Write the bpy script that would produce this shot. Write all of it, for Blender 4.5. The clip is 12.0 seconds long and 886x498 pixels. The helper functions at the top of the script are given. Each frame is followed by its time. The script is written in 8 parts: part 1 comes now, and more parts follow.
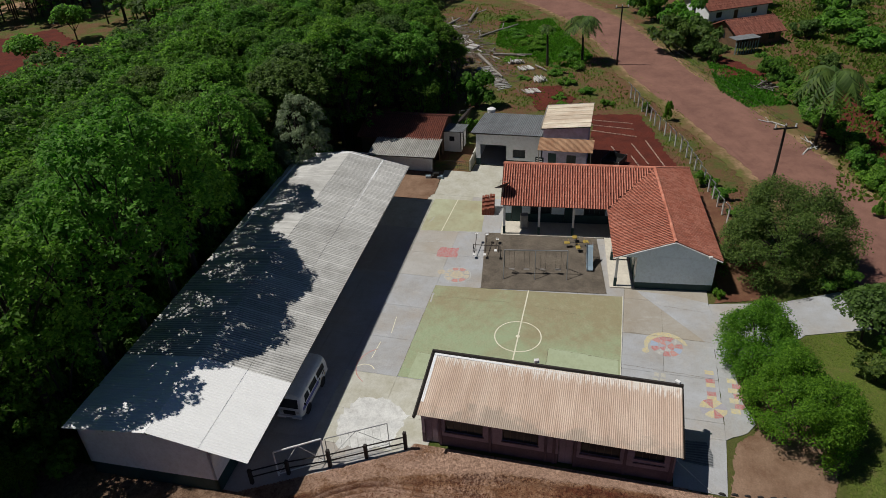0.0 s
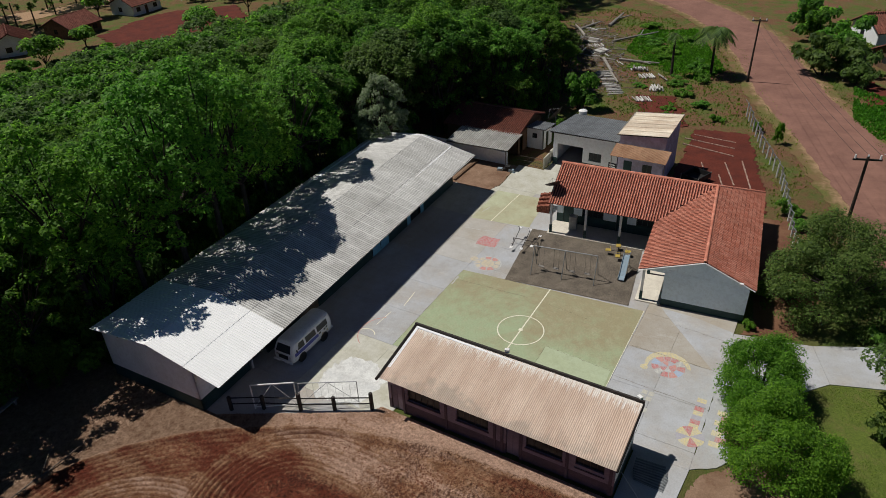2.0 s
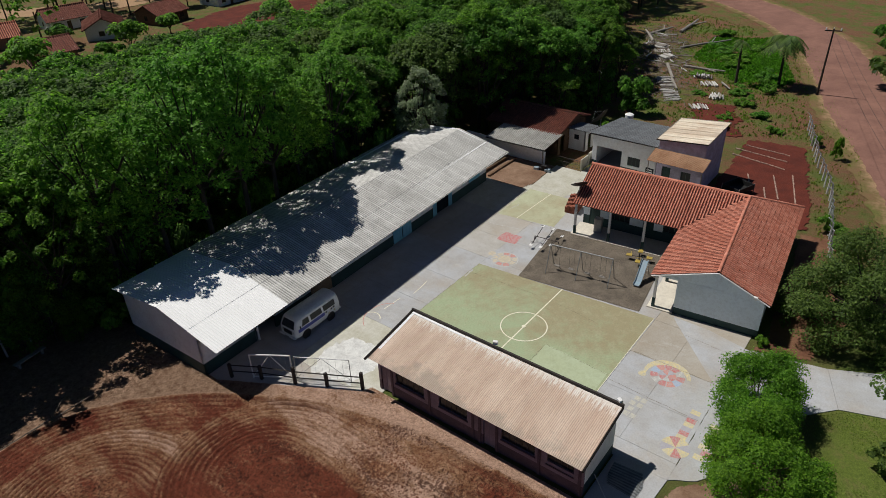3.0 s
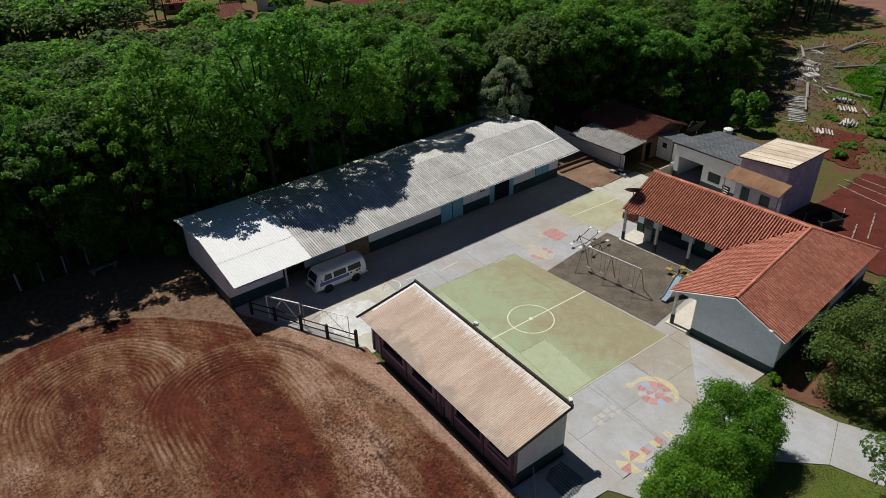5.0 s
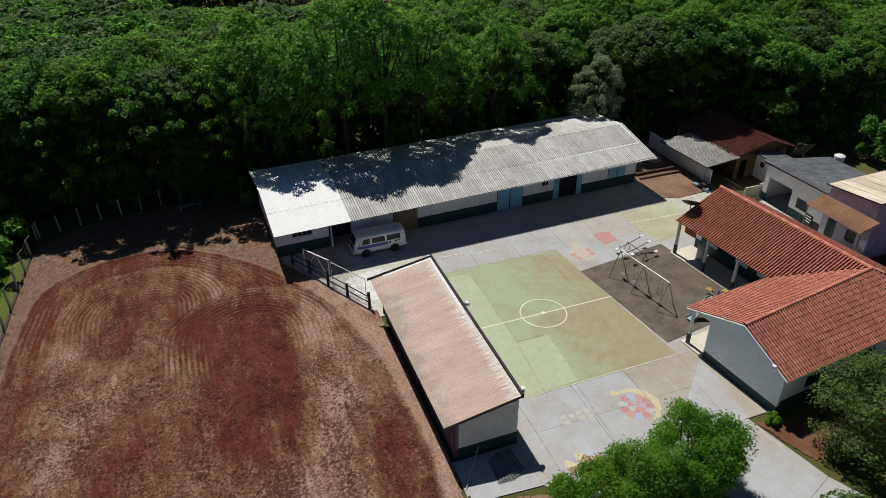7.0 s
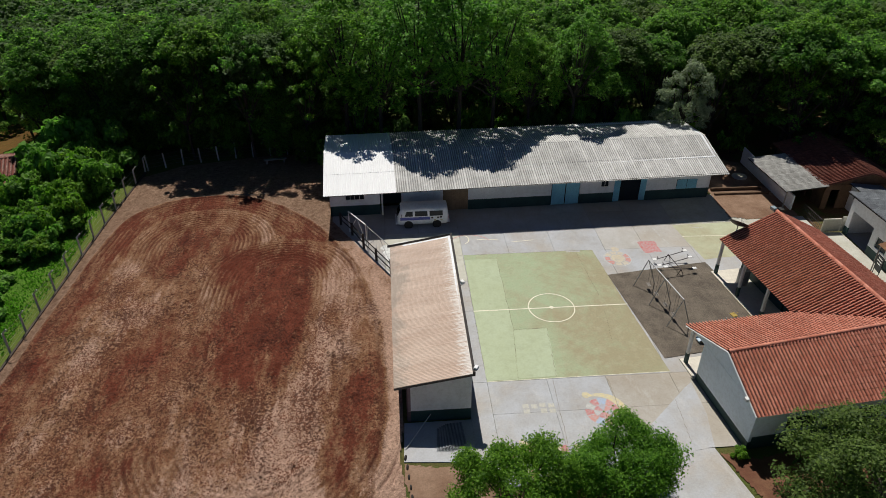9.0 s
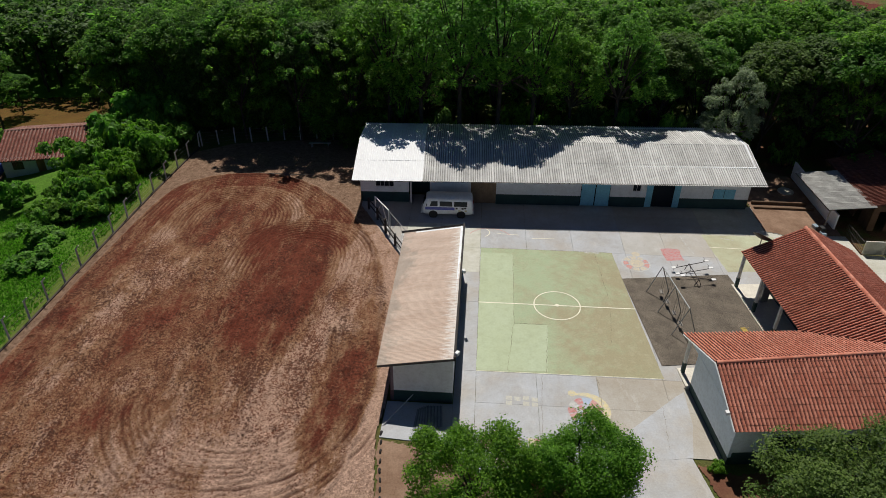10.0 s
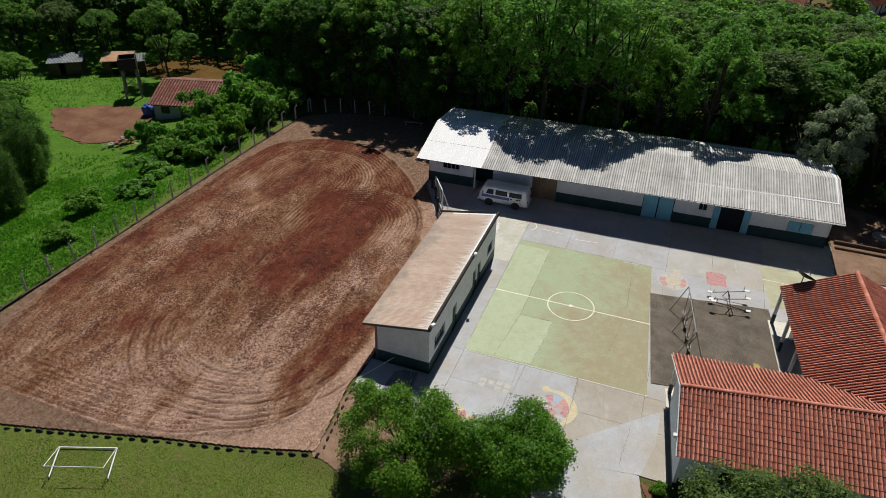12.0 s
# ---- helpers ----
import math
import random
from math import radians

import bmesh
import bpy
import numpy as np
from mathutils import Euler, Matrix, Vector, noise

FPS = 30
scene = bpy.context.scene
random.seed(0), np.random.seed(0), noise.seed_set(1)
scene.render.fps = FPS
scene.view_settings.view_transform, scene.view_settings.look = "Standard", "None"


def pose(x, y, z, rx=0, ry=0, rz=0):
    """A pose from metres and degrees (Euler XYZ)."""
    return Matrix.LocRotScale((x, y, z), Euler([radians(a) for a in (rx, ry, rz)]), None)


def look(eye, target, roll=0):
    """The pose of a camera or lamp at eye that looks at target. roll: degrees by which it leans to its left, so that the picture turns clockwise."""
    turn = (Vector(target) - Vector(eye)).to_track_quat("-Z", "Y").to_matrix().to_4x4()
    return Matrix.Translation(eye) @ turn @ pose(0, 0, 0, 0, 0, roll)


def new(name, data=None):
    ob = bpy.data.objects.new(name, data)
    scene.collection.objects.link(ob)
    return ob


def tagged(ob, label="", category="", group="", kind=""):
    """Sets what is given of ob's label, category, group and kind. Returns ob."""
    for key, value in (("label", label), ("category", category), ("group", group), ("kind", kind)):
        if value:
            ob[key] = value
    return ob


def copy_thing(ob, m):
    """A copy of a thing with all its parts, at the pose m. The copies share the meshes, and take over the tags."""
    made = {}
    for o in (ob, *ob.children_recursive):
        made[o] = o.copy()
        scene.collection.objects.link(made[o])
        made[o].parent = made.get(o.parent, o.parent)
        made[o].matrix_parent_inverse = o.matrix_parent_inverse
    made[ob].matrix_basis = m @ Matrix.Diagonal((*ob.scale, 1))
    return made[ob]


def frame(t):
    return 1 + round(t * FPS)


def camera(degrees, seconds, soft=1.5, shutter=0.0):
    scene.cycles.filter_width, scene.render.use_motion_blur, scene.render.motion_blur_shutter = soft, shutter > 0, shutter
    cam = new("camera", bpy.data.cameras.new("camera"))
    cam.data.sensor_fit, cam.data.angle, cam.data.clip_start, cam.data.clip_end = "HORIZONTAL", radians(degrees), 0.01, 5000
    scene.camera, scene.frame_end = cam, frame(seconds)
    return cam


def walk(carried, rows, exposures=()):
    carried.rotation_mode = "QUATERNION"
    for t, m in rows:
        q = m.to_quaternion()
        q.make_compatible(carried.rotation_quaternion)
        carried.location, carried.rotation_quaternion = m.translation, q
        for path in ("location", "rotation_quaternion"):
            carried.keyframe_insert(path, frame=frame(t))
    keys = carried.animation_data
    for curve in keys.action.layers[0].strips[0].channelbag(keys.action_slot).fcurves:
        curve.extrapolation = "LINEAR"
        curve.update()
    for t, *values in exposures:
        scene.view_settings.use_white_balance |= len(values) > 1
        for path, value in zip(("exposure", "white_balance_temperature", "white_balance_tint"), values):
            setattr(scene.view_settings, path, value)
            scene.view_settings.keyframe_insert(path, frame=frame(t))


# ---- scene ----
cam = camera(66.0, 12.0, 0.6)
PATH = [
    (0, (-39.767, -5.262, 33.926), (-38.147, -4.821, 32.84), -2.7),
    (0.5, (-39.561, -8.133, 33.746), (-37.971, -7.58, 32.666), -2.8),
    (1, (-39.172, -10.868, 33.56), (-37.621, -10.204, 32.487), -2.7),
    (1.5, (-38.506, -13.518, 33.335), (-37.001, -12.748, 32.266), -2.5),
    (2, (-37.676, -16.074, 33.082), (-36.225, -15.201, 32.017), -2.4),
    (2.5, (-36.681, -18.5, 32.84), (-35.29, -17.53, 31.778), -2.2),
    (3, (-35.559, -20.865, 32.369), (-34.23, -19.803, 31.318), -2.2),
    (5, (-29.628, -29.481, 31.886), (-28.626, -28.106, 30.835), -1.1),
    (5.5, (-27.848, -31.383, 31.919), (-26.94, -29.947, 30.865), -1.0),
    (6, (-25.749, -33.026, 31.924), (-24.943, -31.535, 30.862), -0.8),
    (6.5, (-23.606, -34.827, 31.723), (-22.909, -33.278, 30.667), -0.8),
    (7, (-21.337, -36.274, 31.432), (-20.752, -34.677, 30.379), -0.6),
    (9, (-11.723, -40.751, 31.868), (-11.584, -39.072, 30.79), 0.3),
    (9.5, (-9.061, -41.5, 31.613), (-9.04, -39.814, 30.537), 0.6),
    (10, (-6.379, -42.023, 31.718), (-6.475, -40.343, 30.637), 0.7),
    (10.5, (-3.723, -42.36, 31.741), (-3.93, -40.692, 30.657), 0.9),
    (11, (-1.102, -42.54, 31.862), (-1.42, -40.893, 30.773), 1.1),
    (11.5, (1.665, -42.51, 31.909), (1.227, -40.893, 30.817), 1.3),
    (12, (4.437, -42.306, 32.091), (3.881, -40.73, 30.993), 1.5),
]
walk(cam, [(t, look(eye, target, roll)) for t, eye, target, roll in PATH], [(0, -0.54), (1.5, -0.46), (3.0, -0.38), (6.0, -0.28), (9.5, -0.22), (12.0, -0.20)])

# world, sun and exposure
SUN_TO = Vector((-0.35, 2.25, 4.0)).normalized()
world = bpy.data.worlds.new("sky")
scene.world = world
world.use_nodes = True
sky = world.node_tree.nodes.new("ShaderNodeTexSky")
sky.sky_type = "NISHITA"
sky.sun_disc = False
sky.air_density, sky.dust_density, sky.ozone_density = 0.42, 0.1, 6.0
sky.sun_elevation = math.asin(SUN_TO.z)
sky.sun_rotation = math.atan2(SUN_TO.x, SUN_TO.y)
background = world.node_tree.nodes["Background"]
background.inputs["Strength"].default_value = 0.058
world.node_tree.links.new(sky.outputs[0], background.inputs["Color"])
sun = new("sun", bpy.data.lights.new("sun", "SUN"))
sun.data.energy = 5.0
sun.data.angle = radians(0.5)
sun.data.color = (1.0, 0.965, 0.91)
sun.matrix_world = look(SUN_TO * 100, (0, 0, 0))


# ---- materials ----
class Nodes:
    """A small writer of node materials."""

    def __init__(self, name, rough=0.85, metal=0.0, spec=0.3):
        self.mat = bpy.data.materials.new(name)
        self.mat.use_nodes = True
        self.tree = self.mat.node_tree
        self.bsdf = self.tree.nodes["Principled BSDF"]
        self.bsdf.inputs["Roughness"].default_value = rough
        self.bsdf.inputs["Metallic"].default_value = metal
        self.bsdf.inputs["Specular IOR Level"].default_value = spec
        self.where = None

    def node(self, kind, **values):
        n = self.tree.nodes.new("ShaderNode" + kind)
        for key, value in values.items():
            n.inputs[key.replace("_", " ")].default_value = value
        return n

    def link(self, a, b):
        self.tree.links.new(a, b)

    def place(self, scale=(1, 1, 1), local=False):
        source = self.node("TexCoord").outputs["Object"] if local else self.node("NewGeometry").outputs["Position"]
        m = self.node("Mapping")
        m.inputs["Scale"].default_value = scale
        self.link(source, m.inputs["Vector"])
        return m.outputs[0]

    def noise(self, scale, detail=4, rough=0.6, stretch=(1, 1, 1), local=False, low=0.35, high=0.65):
        n = self.node("TexNoise", Scale=scale, Detail=detail, Roughness=rough)
        self.link(self.place(stretch, local), n.inputs["Vector"])
        r = self.node("MapRange")
        r.inputs[1].default_value, r.inputs[2].default_value = low, high
        self.link(n.outputs["Fac"], r.inputs[0])
        return r.outputs[0]

    def mix(self, fac, a, b, how="MIX"):
        n = self.tree.nodes.new("ShaderNodeMix")
        n.data_type, n.blend_type = "RGBA", how
        for slot, v in ((0, fac), (6, a), (7, b)):
            if isinstance(v, (int, float)):
                n.inputs[slot].default_value = v
            elif isinstance(v, tuple):
                n.inputs[slot].default_value = (*v, 1)
            else:
                self.link(v, n.inputs[slot])
        return n.outputs[2]

    def math(self, op, a, b=0.0, c=0.0):
        n = self.tree.nodes.new("ShaderNodeMath")
        n.operation = op
        for slot, v in enumerate((a, b, c)):
            if isinstance(v, (int, float)):
                n.inputs[slot].default_value = v
            else:
                self.link(v, n.inputs[slot])
        return n.outputs[0]

    def attribute(self, name):
        n = self.node("Attribute")
        n.attribute_name = name
        return n.outputs["Fac"]

    def island(self):
        return self.node("NewGeometry").outputs["Random Per Island"]

    def each(self):
        return self.node("ObjectInfo").outputs["Random"]

    def colour(self, value):
        if isinstance(value, tuple):
            self.bsdf.inputs["Base Color"].default_value = (*value, 1)
        else:
            self.link(value, self.bsdf.inputs["Base Color"])
        return self

    def bump(self, height, strength=0.4, distance=0.02):
        n = self.node("Bump", Strength=strength, Distance=distance)
        self.link(height, n.inputs["Height"])
        self.link(n.outputs[0], self.bsdf.inputs["Normal"])
        return self


def two_tone(name, a, b, coarse=0.6, fine=14.0, rough=0.85, bump=0.3, distance=0.01, spec=0.3, metal=0.0, each=0.0, dark=0.75, local=False):
    """Two colours in large patches, a fine grain over them, and a bump of that grain."""
    k = Nodes(name, rough, metal, spec)
    c = k.mix(k.noise(coarse, 5, 0.65, local=local), a, b)
    c = k.mix(k.math("MULTIPLY", k.noise(coarse * 5, 6, 0.75, local=local, low=0.46, high=0.72), 0.5), c, k.mix(1.0, c, (0.68, 0.66, 0.63), "MULTIPLY"))
    grain = k.noise(fine, 6, 0.7, local=local)
    c = k.mix(grain, k.mix(1.0, c, (dark, dark, dark), "MULTIPLY"), c)
    if each:
        c = k.mix(k.each(), k.mix(1.0, c, (1 - each,) * 3, "MULTIPLY"), c)
    k.colour(c)
    k.bump(grain, bump, distance)
    return k.mat


def leafy(name, dark, light, thin=0.25):
    """Leaves: each leaf and each plant has a tint of its own; light passes through."""
    k = Nodes(name, 0.6, 0.0, 0.25)
    c = k.mix(k.island(), dark, light)
    c = k.mix(k.math("MULTIPLY", k.each(), 0.8), c, k.mix(1.0, c, (1.25, 1.0, 0.78), "MULTIPLY"))
    k.colour(c)
    back = k.node("BsdfTranslucent")
    k.link(k.mix(1.0, c, (1.30, 1.50, 1.0), "MULTIPLY"), back.inputs["Color"])
    both = k.node("MixShader")
    both.inputs[0].default_value = thin
    k.link(k.bsdf.outputs[0], both.inputs[1])
    k.link(back.outputs[0], both.inputs[2])
    k.link(both.outputs[0], k.tree.nodes["Material Output"].inputs["Surface"])
    return k.mat


def weathered(name, base, stain, streak=(1, 1, 1), rough=0.8, each=0.12, spec=0.25, amount=1.0, valley=0.0, pitch=0.2, bleach=0.0, foot=0.0):
    """Old roofing sheets: stains in streaks, lichen spots, each sheet with a tint of its own."""
    k = Nodes(name, rough, 0.0, spec)
    c = k.mix(k.math("MULTIPLY", k.noise(0.9, 6, 0.7, streak), amount), base, stain)
    c = k.mix(k.math("MULTIPLY", k.noise(9, 5, 0.75, low=0.5, high=0.75), 0.45 * amount), c, tuple(v * 0.55 for v in stain))
    c = k.mix(k.each(), k.mix(1.0, c, (1 - each,) * 3, "MULTIPLY"), c)
    if valley:
        # grime washed into the valleys of the waves, their shade put into the colour too
        across = k.node("SeparateXYZ")
        k.link(k.node("TexCoord").outputs["Object"], across.inputs[0])
        low = k.math("MULTIPLY_ADD", k.math("SINE", k.math("MULTIPLY", across.outputs[0], math.tau / pitch)), -0.5, 0.5)
        grime_shade = k.math("MULTIPLY", k.math("POWER", low, 1.5), k.math("MULTIPLY_ADD", k.noise(1.3, 5, 0.7), 0.5 * valley, 0.5 * valley))
        c = k.mix(grime_shade, c, tuple(v * 0.32 for v in stain))
    if bleach:
        # the upper ends bleached white in ragged streaks
        up = k.node("SeparateXYZ")
        k.link(k.node("TexCoord").outputs["Object"], up.inputs[0])
        reach = k.math("MULTIPLY_ADD", k.noise(3.0, 6, 0.8, (0.3, 2.2, 1)), 1.5, up.outputs[1])
        white = k.node("MapRange")
        white.inputs[1].default_value, white.inputs[2].default_value = bleach, bleach + 0.5
        k.link(reach, white.inputs[0])
        c = k.mix(k.math("MULTIPLY", white.outputs[0], 0.75), c, (0.80, 0.77, 0.72))
    if foot:
        # soot-grey blotches near the lower ends
        down = k.node("SeparateXYZ")
        k.link(k.node("TexCoord").outputs["Object"], down.inputs[0])
        reach = k.math("MULTIPLY_ADD", k.noise(0.5, 6, 0.75), -2.2, down.outputs[1])
        dirty = k.node("MapRange")
        dirty.inputs[1].default_value, dirty.inputs[2].default_value = foot, foot - 1.0
        k.link(reach, dirty.inputs[0])
        c = k.mix(k.math("MULTIPLY", dirty.outputs[0], 0.5), c, (0.26, 0.235, 0.19))
    k.colour(c)
    k.bump(k.noise(40, 4, 0.7), 0.15, 0.004)
    return k.mat


def floor_paint(name, colour, left, patch_scale=5):
    """Paint on concrete, worn through in spots."""
    k = Nodes(name, 0.75, 0.0, 0.3)
    bare = k.mix(k.noise(0.5, 5, 0.65), (0.48, 0.49, 0.49), (0.40, 0.38, 0.35))
    c = k.mix(k.noise(patch_scale, 8, 0.85, low=left - 0.2, high=left + 0.05), colour, bare)
    k.colour(k.mix(k.noise(9, 6, 0.7), k.mix(1.0, c, (0.85, 0.85, 0.85), "MULTIPLY"), c))
    return k.mat


def yard_concrete(name, a, b, each):
    """Trodden concrete: broad brown drifts of washed-in earth, pale scuffs and a fine grit."""
    k = Nodes(name, 0.75, 0.0, 0.3)
    c = k.mix(k.noise(0.32, 6, 0.68), a, b)
    c = k.mix(k.math("MULTIPLY", k.noise(0.17, 7, 0.72, low=0.46, high=0.66), 0.72), c, (0.44, 0.385, 0.315))
    c = k.mix(k.math("MULTIPLY", k.noise(0.9, 8, 0.82, (1, 0.4, 1), low=0.54, high=0.74), 0.50), c, (0.66, 0.65, 0.62))
    c = k.mix(k.math("MULTIPLY", k.noise(2.6, 7, 0.8, low=0.52, high=0.70), 0.40), c, k.mix(1.0, c, (0.66, 0.63, 0.60), "MULTIPLY"))
    grain = k.noise(9, 6, 0.75)
    c = k.mix(grain, k.mix(1.0, c, (0.84, 0.84, 0.84), "MULTIPLY"), c)
    k.colour(k.mix(k.each(), k.mix(1.0, c, (1 - each,) * 3, "MULTIPLY"), c))
    k.bump(grain, 0.2, 0.006)
    return k.mat


M_FIBRE = weathered("grey_fibre_cement", (0.81, 0.80, 0.77), (0.56, 0.55, 0.52), (0.6, 0.25, 1), valley=1.0)
M_FIBRE_WHITE = weathered("white_fibre_cement", (0.90, 0.90, 0.89), (0.82, 0.82, 0.81), (1, 0.3, 1), each=0.02, amount=0.5)
M_FIBRE_PINK = weathered("lichen_fibre_cement", (0.72, 0.565, 0.45), (0.575, 0.415, 0.315), (0.25, 1.2, 1), rough=0.6, spec=0.5, each=0.06, valley=0.35, pitch=0.12, bleach=4.9, foot=-0.1)
M_FIBRE_DARK = weathered("dark_fibre_cement", (0.29, 0.31, 0.32), (0.19, 0.20, 0.21), valley=0.85)
M_FIBRE_LEAN = weathered("stained_lean_to_sheet", (0.55, 0.54, 0.50), (0.36, 0.35, 0.32), valley=0.85)
M_FIBRE_PALE = weathered("pale_fibre_cement", (0.88, 0.80, 0.65), (0.60, 0.47, 0.35), (1, 0.3, 1), valley=0.15)
M_RUST = weathered("rusty_sheet", (0.50, 0.32, 0.20), (0.34, 0.19, 0.11), (0.4, 1, 1))
M_CONCRETE = yard_concrete("court_concrete", (0.49, 0.505, 0.53), (0.40, 0.39, 0.375), 0.05)
M_CONCRETE_WARM = yard_concrete("warm_grey_concrete", (0.51, 0.495, 0.470), (0.42, 0.395, 0.350), 0.05)
M_CONCRETE_BROWN = yard_concrete("stained_brown_concrete", (0.455, 0.425, 0.375), (0.375, 0.330, 0.265), 0.05)
M_FLOOR = two_tone("cream_floor_screed", (0.74, 0.69, 0.58), (0.62, 0.57, 0.48), 0.8, 12, 0.6, 0.1, 0.004, dark=0.9)
M_CRACK = two_tone("dirt_in_cracks", (0.16, 0.13, 0.09), (0.24, 0.20, 0.13), 2, 20, 0.95, 0.2, 0.004)
M_CEMENT = two_tone("pale_cement", (0.58, 0.57, 0.50), (0.47, 0.45, 0.36), 0.8, 12, 0.7, 0.2, 0.006, dark=0.88)
M_PLASTER = two_tone("white_plaster", (0.90, 0.92, 0.94), (0.81, 0.82, 0.84), 0.8, 20, 0.85, 0.1, 0.004, dark=0.93)
M_BLUE = two_tone("pale_blue_plaster", (0.80, 0.89, 0.95), (0.73, 0.82, 0.88), 0.8, 20, 0.85, 0.1, 0.004, dark=0.93)
M_MAUVE = two_tone("mauve_plaster", (0.36, 0.27, 0.31), (0.27, 0.20, 0.23), 0.8, 16, 0.85, 0.1, 0.004)
M_MAUVE_DARK = two_tone("dark_mauve_plaster", (0.17, 0.11, 0.13), (0.12, 0.08, 0.09), 0.9, 16, 0.85, 0.1, 0.004)
M_DADO = two_tone("dark_green_paint", (0.035, 0.085, 0.085), (0.025, 0.06, 0.06), 0.8, 16, 0.6, 0.08, 0.003)
M_BOARD = two_tone("pale_brown_boards", (0.40, 0.29, 0.19), (0.28, 0.19, 0.12), 1.5, 22, 0.8, 0.3, 0.006, each=0.25)
M_TEAL = two_tone("turquoise_door_paint", (0.27, 0.66, 0.84), (0.22, 0.56, 0.74), 1.2, 18, 0.5, 0.05, 0.002)
M_WOOD = two_tone("brown_boards", (0.20, 0.12, 0.07), (0.12, 0.075, 0.045), 1.5, 22, 0.8, 0.3, 0.006, each=0.25)
M_WOOD_DARK = two_tone("black_stained_timber", (0.03, 0.026, 0.024), (0.05, 0.04, 0.035), 1.5, 22, 0.75, 0.3, 0.006)
M_POST = two_tone("weathered_post", (0.42, 0.39, 0.35), (0.28, 0.25, 0.22), 1.5, 22, 0.9, 0.3, 0.006, each=0.25)
M_STEEL = two_tone("grey_painted_steel", (0.42, 0.44, 0.45), (0.32, 0.32, 0.32), 2, 30, 0.45, 0.1, 0.002, metal=0.5)
M_STEEL_DARK = two_tone("dark_steel", (0.05, 0.05, 0.055), (0.08, 0.06, 0.05), 2, 30, 0.5, 0.1, 0.002, metal=0.4)
M_WHITE = two_tone("white_paint", (0.86, 0.86, 0.85), (0.76, 0.75, 0.72), 1.5, 24, 0.6, 0.08, 0.003, dark=0.92)
M_GLASS = Nodes("dark_window_glass", 0.12, 0.0, 0.25).colour((0.02, 0.025, 0.03)).mat
M_PAINT_LIME = two_tone("pale_green_court_paint", (0.44, 0.50, 0.335), (0.41, 0.46, 0.29), 0.3, 7, 0.7, 0.15, 0.004, dark=0.9)
M_PAINT_OLIVE = two_tone("faded_olive_court_paint", (0.49, 0.515, 0.35), (0.39, 0.35, 0.225), 0.22, 7, 0.7, 0.15, 0.004, dark=0.9)
M_LINE = two_tone("cream_line_paint", (0.86, 0.83, 0.67), (0.72, 0.68, 0.52), 1.0, 20, 0.7, 0.1, 0.003, dark=0.9)
M_RED = floor_paint("red_floor_paint", (0.55, 0.15, 0.14), 0.60)
M_YELLOW = floor_paint("yellow_floor_paint", (0.69, 0.58, 0.29), 0.60)
M_DRAW_BLUE = floor_paint("blue_floor_paint", (0.35, 0.45, 0.62), 0.62)
M_DRAW_GREY = floor_paint("grey_violet_floor_paint", (0.40, 0.38, 0.44), 0.62)
M_LIMEWASH = floor_paint("limewash_on_concrete", (0.74, 0.74, 0.71), 0.62, 1.1)
M_DRAW_CREAM = floor_paint("cream_floor_paint", (0.62, 0.59, 0.46), 0.55)
M_FADED = floor_paint("faded_red_floor_paint", (0.60, 0.26, 0.22), 0.64)
M_FADED_YELLOW = floor_paint("faded_yellow_floor_paint", (0.66, 0.55, 0.36), 0.58)
M_FADED_LINE = floor_paint("worn_pale_line_paint", (0.76, 0.74, 0.66), 0.48)
M_SEAT = two_tone("yellow_seat_paint", (0.55, 0.40, 0.08), (0.44, 0.31, 0.08), 3, 20, 0.5, 0.05, 0.002)
M_SLIDE = two_tone("blue_grey_slide_metal", (0.36, 0.50, 0.60), (0.42, 0.50, 0.55), 2, 20, 0.35, 0.05, 0.002, metal=0.3)
M_VIOLET = two_tone("stained_violet_plaster", (0.60, 0.57, 0.74), (0.42, 0.38, 0.48), 1.4, 14, 0.9, 0.15, 0.005)
M_EDGING = two_tone("pale_edging_brick", (0.60, 0.44, 0.36), (0.46, 0.28, 0.21), 2, 18, 0.9, 0.3, 0.006, each=0.3)
M_EDGE_DARK = two_tone("dark_kerb", (0.10, 0.075, 0.06), (0.06, 0.05, 0.045), 1.2, 14, 0.9, 0.3, 0.01)
M_POST_PALE = two_tone("pale_concrete_post", (0.72, 0.71, 0.68), (0.56, 0.54, 0.51), 1.5, 20, 0.9, 0.2, 0.006, each=0.2)
M_PINK = two_tone("stained_pink_plaster", (0.48, 0.27, 0.26), (0.34, 0.19, 0.18), 1.0, 14, 0.9, 0.15, 0.005)
M_HOUSE_BLUE = two_tone("pale_blue_boards", (0.42, 0.52, 0.62), (0.34, 0.42, 0.50), 1.0, 14, 0.85, 0.15, 0.005)
M_EARTH_RED = two_tone("bare_orange_earth", (0.235, 0.125, 0.068), (0.150, 0.062, 0.036), 0.4, 8, 0.95, 0.5, 0.02, dark=0.75)
M_POND = two_tone("muddy_water", (0.18, 0.105, 0.035), (0.14, 0.08, 0.03), 0.3, 3, 0.12, 0.05, 0.01, spec=0.5, dark=0.92)
M_TARP = two_tone("blue_tarpaulin_sheet", (0.04, 0.10, 0.45), (0.05, 0.12, 0.38), 2, 10, 0.5, 0.1, 0.005)
M_GRAVEL = two_tone("dark_gravel", (0.285, 0.238, 0.185), (0.180, 0.150, 0.117), 0.7, 22, 0.95, 0.9, 0.03, dark=0.45)
M_ROAD = two_tone("dusty_red_road", (0.30, 0.155, 0.115), (0.215, 0.108, 0.082), 0.3, 16, 0.92, 0.4, 0.015, dark=0.8)
